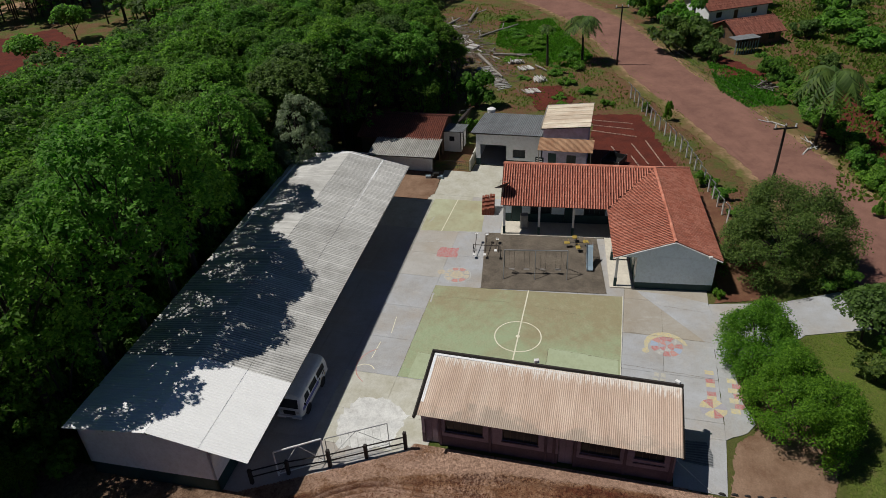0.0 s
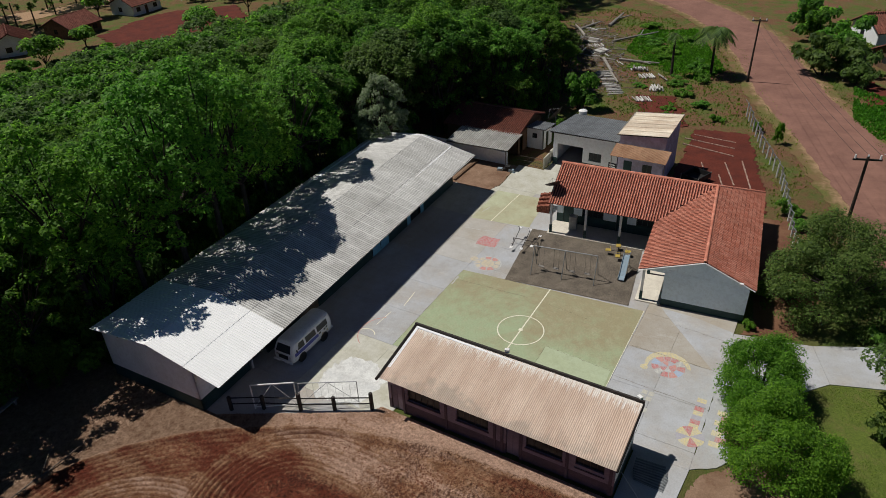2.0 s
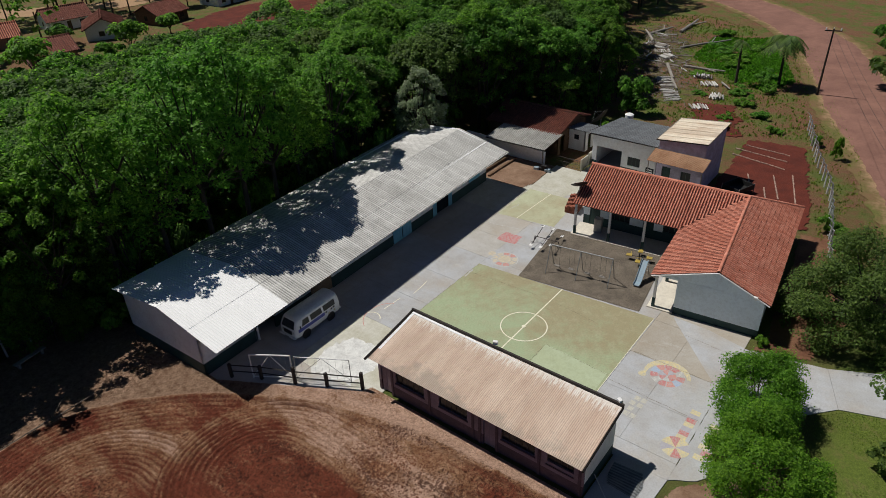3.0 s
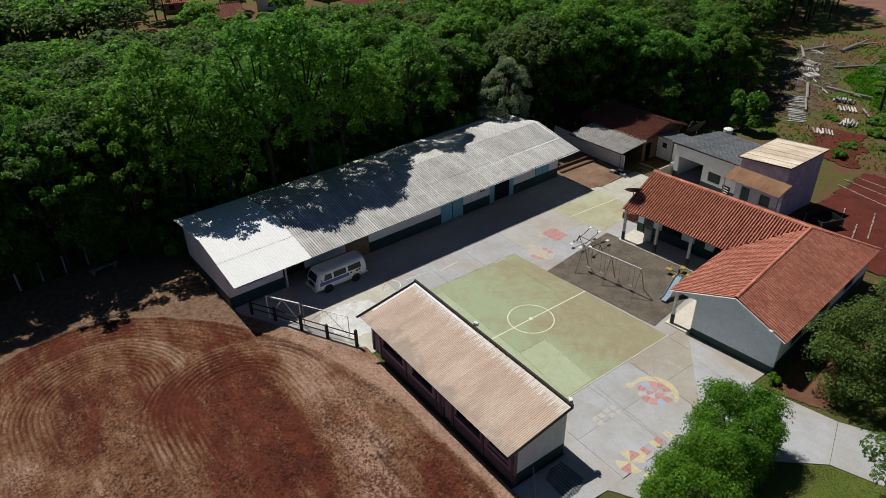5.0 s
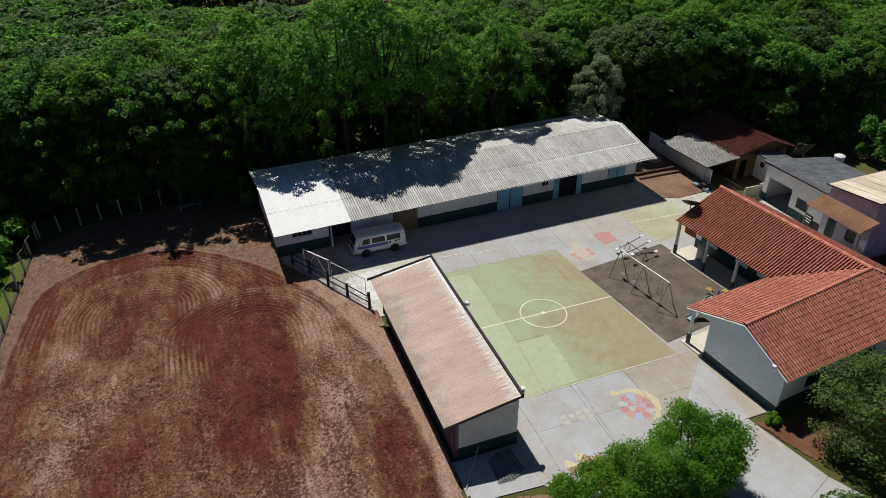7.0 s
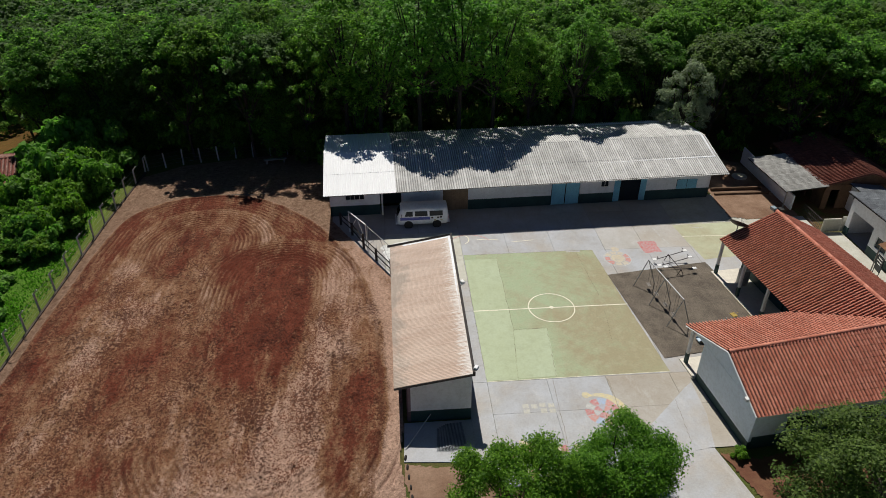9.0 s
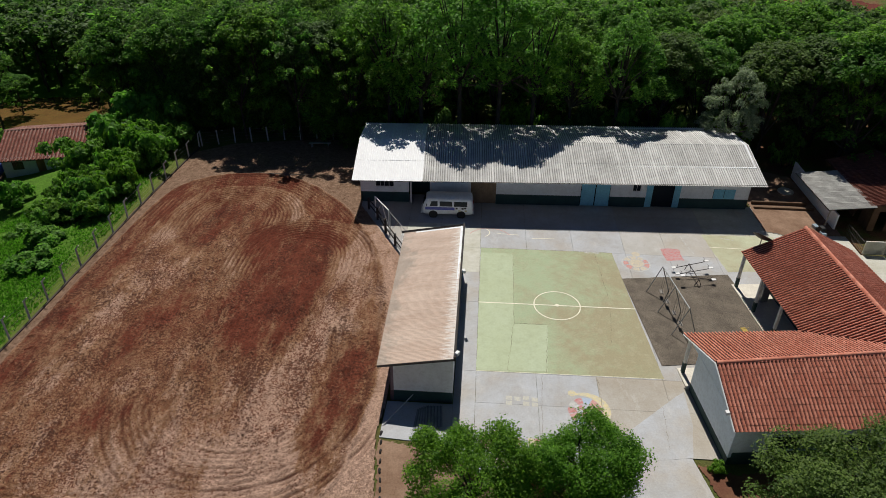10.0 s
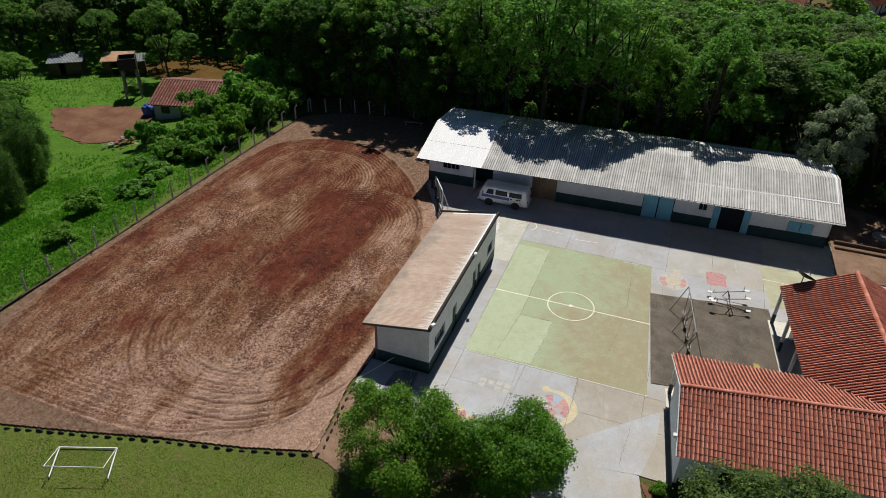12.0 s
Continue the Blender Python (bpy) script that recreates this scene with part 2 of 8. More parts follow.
M_SOIL = two_tone("red_soil", (0.165, 0.034, 0.019), (0.105, 0.023, 0.014), 0.5, 10, 0.95, 0.6, 0.03, dark=0.65)
M_CLOD = two_tone("dark_earth_clods", (0.200, 0.072, 0.036), (0.115, 0.036, 0.019), 0.5, 12, 0.95, 0.4, 0.02)
M_EARTH = two_tone("trodden_pale_earth", (0.33, 0.215, 0.145), (0.20, 0.115, 0.07), 0.5, 9, 0.95, 0.5, 0.02, dark=0.75)
M_BARK = two_tone("grey_bark", (0.075, 0.058, 0.044), (0.04, 0.032, 0.026), 2.5, 20, 0.9, 0.6, 0.02)
M_CLAY_WALL = two_tone("bare_red_brick", (0.38, 0.13, 0.08), (0.26, 0.09, 0.06), 1.5, 16, 0.9, 0.4, 0.01, each=0.3)
M_LEAF_FOREST = leafy("forest_leaves", (0.036, 0.102, 0.022), (0.178, 0.360, 0.062), 0.68)
M_LEAF_BRIGHT = leafy("fresh_leaves", (0.046, 0.132, 0.020), (0.184, 0.400, 0.056), 0.52)
M_LEAF_FEATHER = leafy("feathery_leaves", (0.044, 0.128, 0.011), (0.168, 0.350, 0.029), 0.50)
M_LEAF_GRASS = leafy("grass_blades", (0.044, 0.145, 0.012), (0.112, 0.315, 0.030), 0.5)
M_LEAF_WEED = leafy("weed_leaves", (0.065, 0.120, 0.015), (0.200, 0.290, 0.050), 0.45)
M_LEAF_GREY = leafy("silver_leaves", (0.130, 0.200, 0.148), (0.275, 0.370, 0.275), 0.4)
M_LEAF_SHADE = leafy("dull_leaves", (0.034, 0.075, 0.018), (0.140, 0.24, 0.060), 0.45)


M_LEAF_DEEP = leafy("deep_green_leaves", (0.030, 0.082, 0.020), (0.120, 0.240, 0.054), 0.62)
M_BLOOM = leafy("pink_and_cream_petals", (0.42, 0.10, 0.10), (0.62, 0.42, 0.30), 0.35)


def clay(name, a, b, c):
    k = Nodes(name, 0.85, 0.0, 0.2)
    col = k.mix(k.math("FRACT", k.math("MULTIPLY", k.math("ADD", k.island(), k.each()), 7.31)), a, b)
    col = k.mix(k.math("MULTIPLY", k.noise(0.45, 6, 0.7, low=0.45, high=0.75), 0.4), col, c)
    col = k.mix(k.math("MULTIPLY", k.noise(3.2, 6, 0.8, low=0.52, high=0.70), 0.55), col, c)
    col = k.mix(k.math("MULTIPLY", k.noise(0.16, 4, 0.6, low=0.40, high=0.64), 0.30), col, k.mix(1.0, col, (1.25, 1.45, 1.55), "MULTIPLY"))
    k.colour(col)
    k.bump(k.noise(40, 4), 0.2, 0.004)
    return k.mat


def worn_court():
    """Green court paint, trodden to brown towards its east side and in blotches."""
    k = Nodes("worn_green_court_paint", 0.7, 0.0, 0.3)
    split = k.node("SeparateXYZ")
    k.link(k.node("NewGeometry").outputs["Position"], split.inputs[0])
    drift = k.math("MULTIPLY_ADD", k.noise(0.18, 8, 0.75, low=0.38, high=0.62), 7.0, -3.6)
    side = k.math("ADD", k.math("MULTIPLY_ADD", split.outputs[1], -0.20, split.outputs[0]), drift)
    east = k.node("MapRange")
    east.inputs[1].default_value, east.inputs[2].default_value = -2.2, 4.6
    k.link(side, east.inputs[0])
    brown = k.math("ADD", k.math("MULTIPLY", east.outputs[0], 0.85), k.math("MULTIPLY", k.noise(0.45, 9, 0.80, low=0.46, high=0.60), 0.42))
    c = k.mix(brown, (0.365, 0.434, 0.265), (0.342, 0.303, 0.180))
    c = k.mix(k.math("MULTIPLY", k.noise(1.3, 8, 0.8, low=0.50, high=0.64), 0.40), c, (0.47, 0.44, 0.30))
    grain = k.noise(7, 7, 0.8)
    k.colour(k.mix(grain, k.mix(1.0, c, (0.80, 0.80, 0.80), "MULTIPLY"), c))
    k.bump(grain, 0.15, 0.004)
    return k.mat


M_PAINT_GREEN = worn_court()
M_CLAY = clay("clay_roof_tile", (0.53, 0.175, 0.110), (0.68, 0.285, 0.195), (0.20, 0.078, 0.056))
M_CLAY_OLD = clay("old_clay_roof_tile", (0.15, 0.050, 0.034), (0.27, 0.105, 0.072), (0.06, 0.042, 0.036))

M_CLAY_LICHEN = clay("lichen_spotted_roof_tile", (0.16, 0.060, 0.045), (0.26, 0.115, 0.085), (0.62, 0.52, 0.44))
# pan tone: dirt and the shade between the barrels, put into the colour
M_PAN_DARK = two_tone("dirty_shaded_tile_pans", (0.29, 0.095, 0.066), (0.19, 0.066, 0.050), 1.2, 14, 0.9, 0.3, 0.01)
# deck tone: the shadow in the gaps between tiles, given as colour
M_PAN = two_tone("shaded_pan_deck", (0.14, 0.045, 0.032), (0.08, 0.032, 0.026), 1.2, 14, 0.9, 0.3, 0.01)


def ground_material():
    k = Nodes("grass_and_bare_earth", 0.95, 0.0, 0.15)
    fine = k.noise(9, 6, 0.75)
    grass = k.mix(fine, (0.045, 0.085, 0.015), (0.115, 0.185, 0.030))
    grass = k.mix(k.noise(0.35, 5, 0.7), grass, (0.135, 0.135, 0.045))
    earth = k.mix(fine, (0.13, 0.055, 0.035), (0.26, 0.13, 0.08))
    lush = k.mix(k.noise(5, 8, 0.85), (0.048, 0.120, 0.012), (0.145, 0.300, 0.030))
    lush = k.mix(k.math("MULTIPLY", k.noise(0.6, 6, 0.75, low=0.45, high=0.65), 0.55), lush, (0.050, 0.110, 0.012))
    lawn = k.mix(k.noise(7, 8, 0.85), (0.085, 0.120, 0.022), (0.195, 0.255, 0.048))
    lawn = k.mix(k.math("MULTIPLY", k.noise(0.9, 6, 0.75, low=0.5, high=0.68), 0.6), lawn, (0.22, 0.17, 0.08))
    lush = k.mix(k.attribute("lawn"), lush, lawn)
    mixed = k.mix(k.math("MULTIPLY", k.noise(0.22, 7, 0.75, low=0.42, high=0.58), k.attribute("bare")), grass, earth)
    k.colour(k.mix(k.attribute("lush"), mixed, lush))
    k.bump(fine, 0.8, 0.08)
    return k.mat


M_GROUND = ground_material()


def verge_material():
    """Trodden tan earth beside the road, lost in grass towards its rim."""
    k = Nodes("trodden_verge", 0.95, 0.0, 0.15)
    fine = k.noise(8, 6, 0.75)
    tan = k.mix(fine, (0.27, 0.165, 0.095), (0.44, 0.29, 0.175))
    grass = k.mix(fine, (0.075, 0.085, 0.025), (0.165, 0.175, 0.045))
    grass = k.mix(k.noise(0.3, 6, 0.7), grass, (0.20, 0.115, 0.065))
    lost = k.math("MULTIPLY_ADD", k.noise(0.5, 7, 0.8, low=0.3, high=0.7), 0.45, k.attribute("rim"))
    edge = k.node("MapRange")
    edge.inputs[1].default_value, edge.inputs[2].default_value = 0.88, 1.10
    k.link(lost, edge.inputs[0])
    k.colour(k.mix(edge.outputs[0], tan, grass))
    k.bump(fine, 0.5, 0.04)
    return k.mat


M_VERGE = verge_material()


def field_material():
    """Tilled red soil; the attributes hold where it has dried out and where ruts keep it moist."""
    k = Nodes("tilled_red_soil", 0.95, 0.0, 0.15)
    wet = k.mix(k.noise(0.3, 6, 0.7), (0.128, 0.030, 0.016), (0.200, 0.060, 0.033))
    pale = k.mix(k.noise(0.7, 7, 0.75, low=0.38, high=0.62), (0.230, 0.112, 0.056), (0.375, 0.218, 0.126))
    streak = k.noise(1.1, 9, 0.80, (1, 0.30, 1), low=0.30, high=0.70)
    speck = k.noise(6.0, 6, 0.80, low=0.34, high=0.66)
    amount = k.math("ADD", k.attribute("dry"), k.math("ADD", k.math("MULTIPLY", streak, 0.70), k.math("MULTIPLY", speck, 0.46)))
    edge = k.node("MapRange")
    edge.inputs[1].default_value, edge.inputs[2].default_value = 0.66, 1.04
    k.link(amount, edge.inputs[0])
    c = k.mix(edge.outputs[0], wet, pale)
    high = k.node("MapRange")
    high.inputs[1].default_value, high.inputs[2].default_value = 1.12, 1.52
    k.link(amount, high.inputs[0])
    c = k.mix(high.outputs[0], c, (0.54, 0.355, 0.26))
    litter = k.mix(k.noise(2.2, 7, 0.75, low=0.40, high=0.62), (0.200, 0.120, 0.076), (0.33, 0.220, 0.150))
    c = k.mix(k.attribute("litter"), c, litter)
    # dark clods, thick in some parts and rare in others
    thick = k.math("MULTIPLY_ADD", k.noise(0.55, 5, 0.7, (1, 0.5, 1)), -0.150, 0.600)
    clod = k.node("TexNoise", Scale=5.0, Detail=6, Roughness=0.80)
    k.link(k.place((1, 1, 0.2)), clod.inputs["Vector"])
    over = k.math("MULTIPLY", k.math("SUBTRACT", clod.outputs["Fac"], thick), 30.0)
    over = k.math("MINIMUM", k.math("MAXIMUM", over, 0.0), 0.85)
    over = k.math("MULTIPLY", over, k.math("MULTIPLY_ADD", k.attribute("rolled"), -0.75, 1.0))
    c = k.mix(k.math("MULTIPLY", over, k.math("SUBTRACT", 1.0, k.attribute("litter"))), c, (0.065, 0.022, 0.014))
    c = k.mix(k.math("MULTIPLY", k.attribute("moist"), 0.85), c, (0.070, 0.022, 0.014))
    # fine grain; its dark side stands for the clods' small shadows, as colour
    fine = k.noise(7.5, 8, 0.88, low=0.38, high=0.54)
    k.colour(k.mix(fine, k.mix(1.0, c, (0.52, 0.46, 0.43), "MULTIPLY"), k.mix(1.0, c, (1.20, 1.20, 1.20), "MULTIPLY")))
    k.bump(fine, 0.8, 0.07)
    return k.mat


M_FIELD = field_material()


# ---- tools ----
def shape(name, verts, faces, materials, smooth=False, index=None):
    me = bpy.data.meshes.new(name)
    me.from_pydata([tuple(v) for v in verts], [], faces)
    for m in materials if isinstance(materials, (list, tuple)) else [materials]:
        me.materials.append(m)
    if index is not None:
        me.polygons.foreach_set("material_index", index)
    if smooth:
        me.polygons.foreach_set("use_smooth", [True] * len(me.polygons))
    me.update()
    return me


def piece(name, me, parent=None, m=None, label=""):
    ob = new(name, me)
    if parent is not None:
        ob.parent = parent
    if m is not None:
        ob.matrix_basis = m
    return tagged(ob, label)


def part(name, bm, material, parent=None, label="", smooth=False):
    me = bpy.data.meshes.new(name)
    bmesh.ops.recalc_face_normals(bm, faces=bm.faces)
    bm.to_mesh(me)
    bm.free()
    for m in material if isinstance(material, (list, tuple)) else [material]:
        me.materials.append(m)
    if smooth:
        me.polygons.foreach_set("use_smooth", [True] * len(me.polygons))
    return piece(name, me, parent, None, label)


def thing(name, m, label, category, group="", kind=""):
    ob = new(name)
    ob.empty_display_size = 0.2
    ob.matrix_basis = m
    return tagged(ob, label, category, group, kind)


def box(bm, x0, x1, y0, y1, z0, z1, index=0):
    v = [bm.verts.new((x, y, z)) for z in (z0, z1) for x, y in ((x0, y0), (x1, y0), (x1, y1), (x0, y1))]
    for f in ((3, 2, 1, 0), (4, 5, 6, 7), (0, 1, 5, 4), (1, 2, 6, 5), (2, 3, 7, 6), (3, 0, 4, 7)):
        bm.faces.new([v[i] for i in f]).material_index = index


def boxes(*rows):
    bm = bmesh.new()
    for r in rows:
        box(bm, *r)
    return bm


def bevelled(bm, width, segments=1):
    bmesh.ops.bevel(bm, geom=list(bm.edges), offset=width, segments=segments, affect="EDGES")
    return bm


def bar(bm, a, b, r, sides=8, r2=None):
    """A round bar from a to b, joined into bm."""
    a, b = Vector(a), Vector(b)
    turn = (b - a).to_track_quat("Z", "Y").to_matrix()
    rings = []
    for p, q in ((a, r), (b, r if r2 is None else r2)):
        rings.append([bm.verts.new(p + turn @ Vector((q * math.cos(i * math.tau / sides), q * math.sin(i * math.tau / sides), 0))) for i in range(sides)])
    for i in range(sides):
        j = (i + 1) % sides
        bm.faces.new((rings[0][i], rings[0][j], rings[1][j], rings[1][i]))
    bm.faces.new(rings[0][::-1])
    bm.faces.new(rings[1])
    return bm


def bars(*rows, sides=8):
    bm = bmesh.new()
    for a, b, r in rows:
        bar(bm, a, b, r, sides)
    return bm


def ball(bm, at, r, squash=1.0, level=1):
    bmesh.ops.create_icosphere(bm, subdivisions=level, radius=1, matrix=Matrix.Translation(at) @ Matrix.Diagonal((r, r, r * squash, 1)))
    return bm


def gz(x, y):
    """The height of the open ground."""
    def s(v):
        v = min(max(v, 0.0), 1.0)
        return v * v * (3 - 2 * v)
    z = -4.6 * s((-38.5 - x) / 24.0)
    z -= 2.5 * s((y - 34) / 70.0)
    z -= 0.022 * min(max(x - 24, 0), 80) if y < 34 else 0.022 * min(max(x - 24, 0), 80) * (1 - s((y - 34) / 30))
    return z


def sheet(name, outline, z, material, label, drape=False, thick=0.0, cell=0.0, rough=0.0, parent=None, kind="structure"):
    """A flat sheet over an outline; a thick one is a slab with sides."""
    bm = bmesh.new()
    pts = []
    rng = random.Random(len(outline) * 31 + int(abs(outline[0][0]) * 10))
    for (x0, y0), (x1, y1) in zip(outline, outline[1:] + outline[:1]):
        n = max(1, int(math.hypot(x1 - x0, y1 - y0) / cell)) if cell else 1
        for i in range(n):
            f = i / n
            pts.append((x0 + (x1 - x0) * f + rng.uniform(-rough, rough), y0 + (y1 - y0) * f + rng.uniform(-rough, rough)))
    loop = [bm.verts.new((x, y, 0)) for x, y in pts]
    face = bm.faces.new(loop)
    if thick:
        got = bmesh.ops.extrude_face_region(bm, geom=[face])
        for v in got["geom"]:
            if isinstance(v, bmesh.types.BMVert):
                v.co.z -= thick
    if drape:
        bmesh.ops.triangulate(bm, faces=list(bm.faces))
    for v in bm.verts:
        v.co.z += z + (gz(v.co.x, v.co.y) if drape else 0)
    return tagged(part(name, bm, material, parent, ""), label, "", "", kind)


def wall(length, height, thick, openings=(), dado=0.0, top=None, level=0.0):
    """An upright wall along x from 0 to length, its face at y = 0 and its body behind, with openings (x0, x1, z0, z1). Below dado: second material.
    top: the height at x = length, where the top slopes."""
    bm = bmesh.new()
    xs = sorted({0.0, length, *(v for o in openings for v in o[:2])})
    zs = sorted({level, height, *([dado] if dado > level else []), *(v for o in openings for v in o[2:])})
    grow = lambda x, z: z if top is None or z < height else height + (top - height) * x / length
    solid = lambda i, j: 0 <= i < len(xs) - 1 and 0 <= j < len(zs) - 1 and not any(
        o[0] - 1e-6 <= xs[i] and xs[i + 1] <= o[1] + 1e-6 and o[2] - 1e-6 <= zs[j] and zs[j + 1] <= o[3] + 1e-6 for o in openings)
    verts = {}

    def v(i, j, k):
        if (i, j, k) not in verts:
            verts[i, j, k] = bm.verts.new((xs[i], k * thick, grow(xs[i], zs[j])))
        return verts[i, j, k]

    for i in range(len(xs) - 1):
        for j in range(len(zs) - 1):
            if not solid(i, j):
                continue
            quads = [(v(i, j, 0), v(i + 1, j, 0), v(i + 1, j + 1, 0), v(i, j + 1, 0)), (v(i, j, 1), v(i, j + 1, 1), v(i + 1, j + 1, 1), v(i + 1, j, 1))]
            if not solid(i - 1, j):
                quads.append((v(i, j, 0), v(i, j + 1, 0), v(i, j + 1, 1), v(i, j, 1)))
            if not solid(i + 1, j):
                quads.append((v(i + 1, j, 0), v(i + 1, j, 1), v(i + 1, j + 1, 1), v(i + 1, j + 1, 0)))
            if not solid(i, j - 1):
                quads.append((v(i, j, 0), v(i, j, 1), v(i + 1, j, 1), v(i + 1, j, 0)))
            if not solid(i, j + 1):
                quads.append((v(i, j + 1, 0), v(i + 1, j + 1, 0), v(i + 1, j + 1, 1), v(i, j + 1, 1)))
            for q in quads:
                bm.faces.new(q).material_index = 1 if zs[j + 1] <= dado + 1e-6 else 0
    return bm


def corrugated(name, width, length, material, pitch=0.2, depth=0.07, steps=6):
    """One corrugated sheet, waves across x, lying along y."""
    n = max(2, int(width / pitch + 0.999)) * steps
    xs = [min(width, pitch * i / steps) for i in range(n + 1)]
    zs = [depth / 2 * math.sin(math.tau * i / steps) for i in range(n + 1)]
    verts = [(x, y, z + d) for d in (0, -0.008) for y in (0.0, length) for x, z in zip(xs, zs)]
    m = n + 1
    faces = [(i, i + 1, m + i + 1, m + i) for i in range(n)] + [(2 * m + i + 1, 2 * m + i, 3 * m + i, 3 * m + i + 1) for i in range(n)]
    faces += [(i + 1, i, 2 * m + i, 2 * m + i + 1) for i in range(n)] + [(m + i, m + i + 1, 3 * m + i + 1, 3 * m + i) for i in range(n)]
    return shape(name, verts, faces, material)


def slope_frame(origin, along, up):
    """A frame whose x runs along the eave, y up the slope and z out of the roof."""
    x = Vector(along).normalized()
    y = Vector(up)
    y = (y - x * y.dot(x)).normalized()
    z = x.cross(y)
    m = Matrix((x, y, z)).transposed().to_4x4()
    m.translation = origin
    return m


def leaf_cloud(name, lobes, count, size, material, seed, flat=0.6, hollow=0.72, corners=4, loose=0.0):
    """A crown of many small leaves spread over the lobes (x, y, z, radius, squash)."""
    r = np.random.default_rng(seed)
    w = np.array([l[3] ** 2 for l in lobes])
    pick = r.choice(len(lobes), count, p=w / w.sum())
    lob = np.array(lobes)[pick]
    u = r.normal(size=(count, 3))
    u /= np.linalg.norm(u, axis=1)[:, None]
    u[:, 2] = np.where(u[:, 2] < -0.15, -u[:, 2], u[:, 2])
    rad = lob[:, 3] * (hollow + (1.06 - hollow) * np.sqrt(r.random(count)))
    p = lob[:, :3] + u * rad[:, None] * np.c_[np.ones(count), np.ones(count), lob[:, 4]]
    p += r.normal(scale=1.0, size=(count, 3)) * loose * lob[:, 3:4]
    n = u + r.normal(scale=0.45, size=(count, 3)) + (0, 0, flat)
    n /= np.linalg.norm(n, axis=1)[:, None]
    t = np.cross(n, r.normal(size=(count, 3)))
    t /= np.linalg.norm(t, axis=1)[:, None]
    b = np.cross(n, t)
    s = (size * r.uniform(0.6, 1.35, count))[:, None]
    if corners == 3:
        rows = [p - t * s, p + t * s * 0.8 + b * s * 0.6 - n * s * 0.2, p + t * s * 0.5 - b * s * 0.7 + n * s * 0.15]
    else:
        rows = [p - t * s, p + b * s * 0.55 + n * s * 0.18, p + t * s - n * s * 0.25, p - b * s * 0.55 + n * s * 0.18]
    verts = np.stack(rows, axis=1).reshape(-1, 3)
    me = bpy.data.meshes.new(name)
    me.vertices.add(corners * count)
    me.vertices.foreach_set("co", verts.ravel())
    me.loops.add(corners * count)
    me.loops.foreach_set("vertex_index", np.arange(corners * count))
    me.polygons.add(count)
    me.polygons.foreach_set("loop_start", np.arange(count) * corners)
    me.materials.append(material)
    me.update(calc_edges=True)
    return me


def make_tree(name, height, radius, material, seed, count=2200, size=0.34, lobes=11, squash=0.75, low=0.45, label="", category="tree", group="", sides=7, trunk=0.16, flat=0.6, lobe=(0.34, 0.5), hollow=0.72, corners=4):
    """A tree at the origin: a trunk with limbs, and a crown of leaves in uneven lobes."""
    rng = random.Random(seed)
    tree = thing(name, Matrix(), label, category, group)
    spread = []
    for i in range(lobes):
        a = i * 2.4 + rng.uniform(-0.5, 0.5)
        d = radius * 0.68 * math.sqrt((i + 0.3) / lobes)
        r = radius * rng.uniform(*lobe)
        dome = 1 - 0.55 * (d / radius) ** 2
        z = height * (low + (1 - low) * dome * (rng.uniform(0.2, 0.75) if low < 0.2 and i % 5 > 2 else rng.uniform(0.74, 1.0))) - r * squash
        spread.append((d * math.cos(a), d * math.sin(a), z, r, squash * rng.uniform(0.85, 1.15)))
    spread.append((0, 0, height * (low + 0.22), radius * (0.55 if lobe[0] > 0.3 else 0.3), squash))
    piece("crown", leaf_cloud("crown", spread, count, size, material, seed, flat, hollow, corners), tree)
    bm = bmesh.new()
    fork = Vector((rng.uniform(-0.2, 0.2), rng.uniform(-0.2, 0.2), height * low * 0.8))
    bar(bm, (0, 0, -0.3), fork, trunk, sides, trunk * 0.75)
    for x, y, z, r, q in spread[:-1][::2 if lobes < 40 else 7]:
        mid = fork.lerp(Vector((x, y, z)), 0.5) + Vector((rng.uniform(-0.2, 0.2), rng.uniform(-0.2, 0.2), 0.15))
        bar(bm, fork, mid, trunk * 0.5, 5, trunk * 0.35)
        bar(bm, mid, (x, y, z + r * 0.3), trunk * 0.35, 5, trunk * 0.12)
    part("trunk", bm, M_BARK, tree)
    return tree


def crown_tufts(height, radius, base, count, tuft, seed, dome=0.4, top=0.62, lump=0.5, tall=1.15):
    """Tufts of leaves over an uneven crown: most on its lumpy top, the rest down its sides to the height base."""
    r = random.Random(seed)
    p, q = r.uniform(0, 6), r.uniform(0, 6)
    out = []
    for i in range(count):
        a = i * 2.39996 + r.uniform(-0.3, 0.3)
        wide = radius * (1 + 0.13 * math.sin(2 * a + p) + 0.09 * math.sin(3 * a + q))
        if r.random() < top:
            f = math.sqrt(r.random())
            d = wide * f * 0.97
            z = height - (height - base) * dome * f ** 2.4
        else:
            g = r.random()
            d = wide * (0.55 + 0.45 * math.sin(math.pi * min(1.0, 0.18 + 0.75 * g))) * r.uniform(0.78, 1.0)
            z = base + (height - base) * (1 - dome) * g
        x, y = d * math.cos(a), d * math.sin(a)
        z += lump * 2.0 * noise.noise((x * 0.42 + p, y * 0.42 + q, seed * 0.37)) - r.random() ** 2 * lump
        out.append((x, y, z, tuft * r.uniform(0.65, 1.4), tall * r.uniform(0.8, 1.2)))
    return out


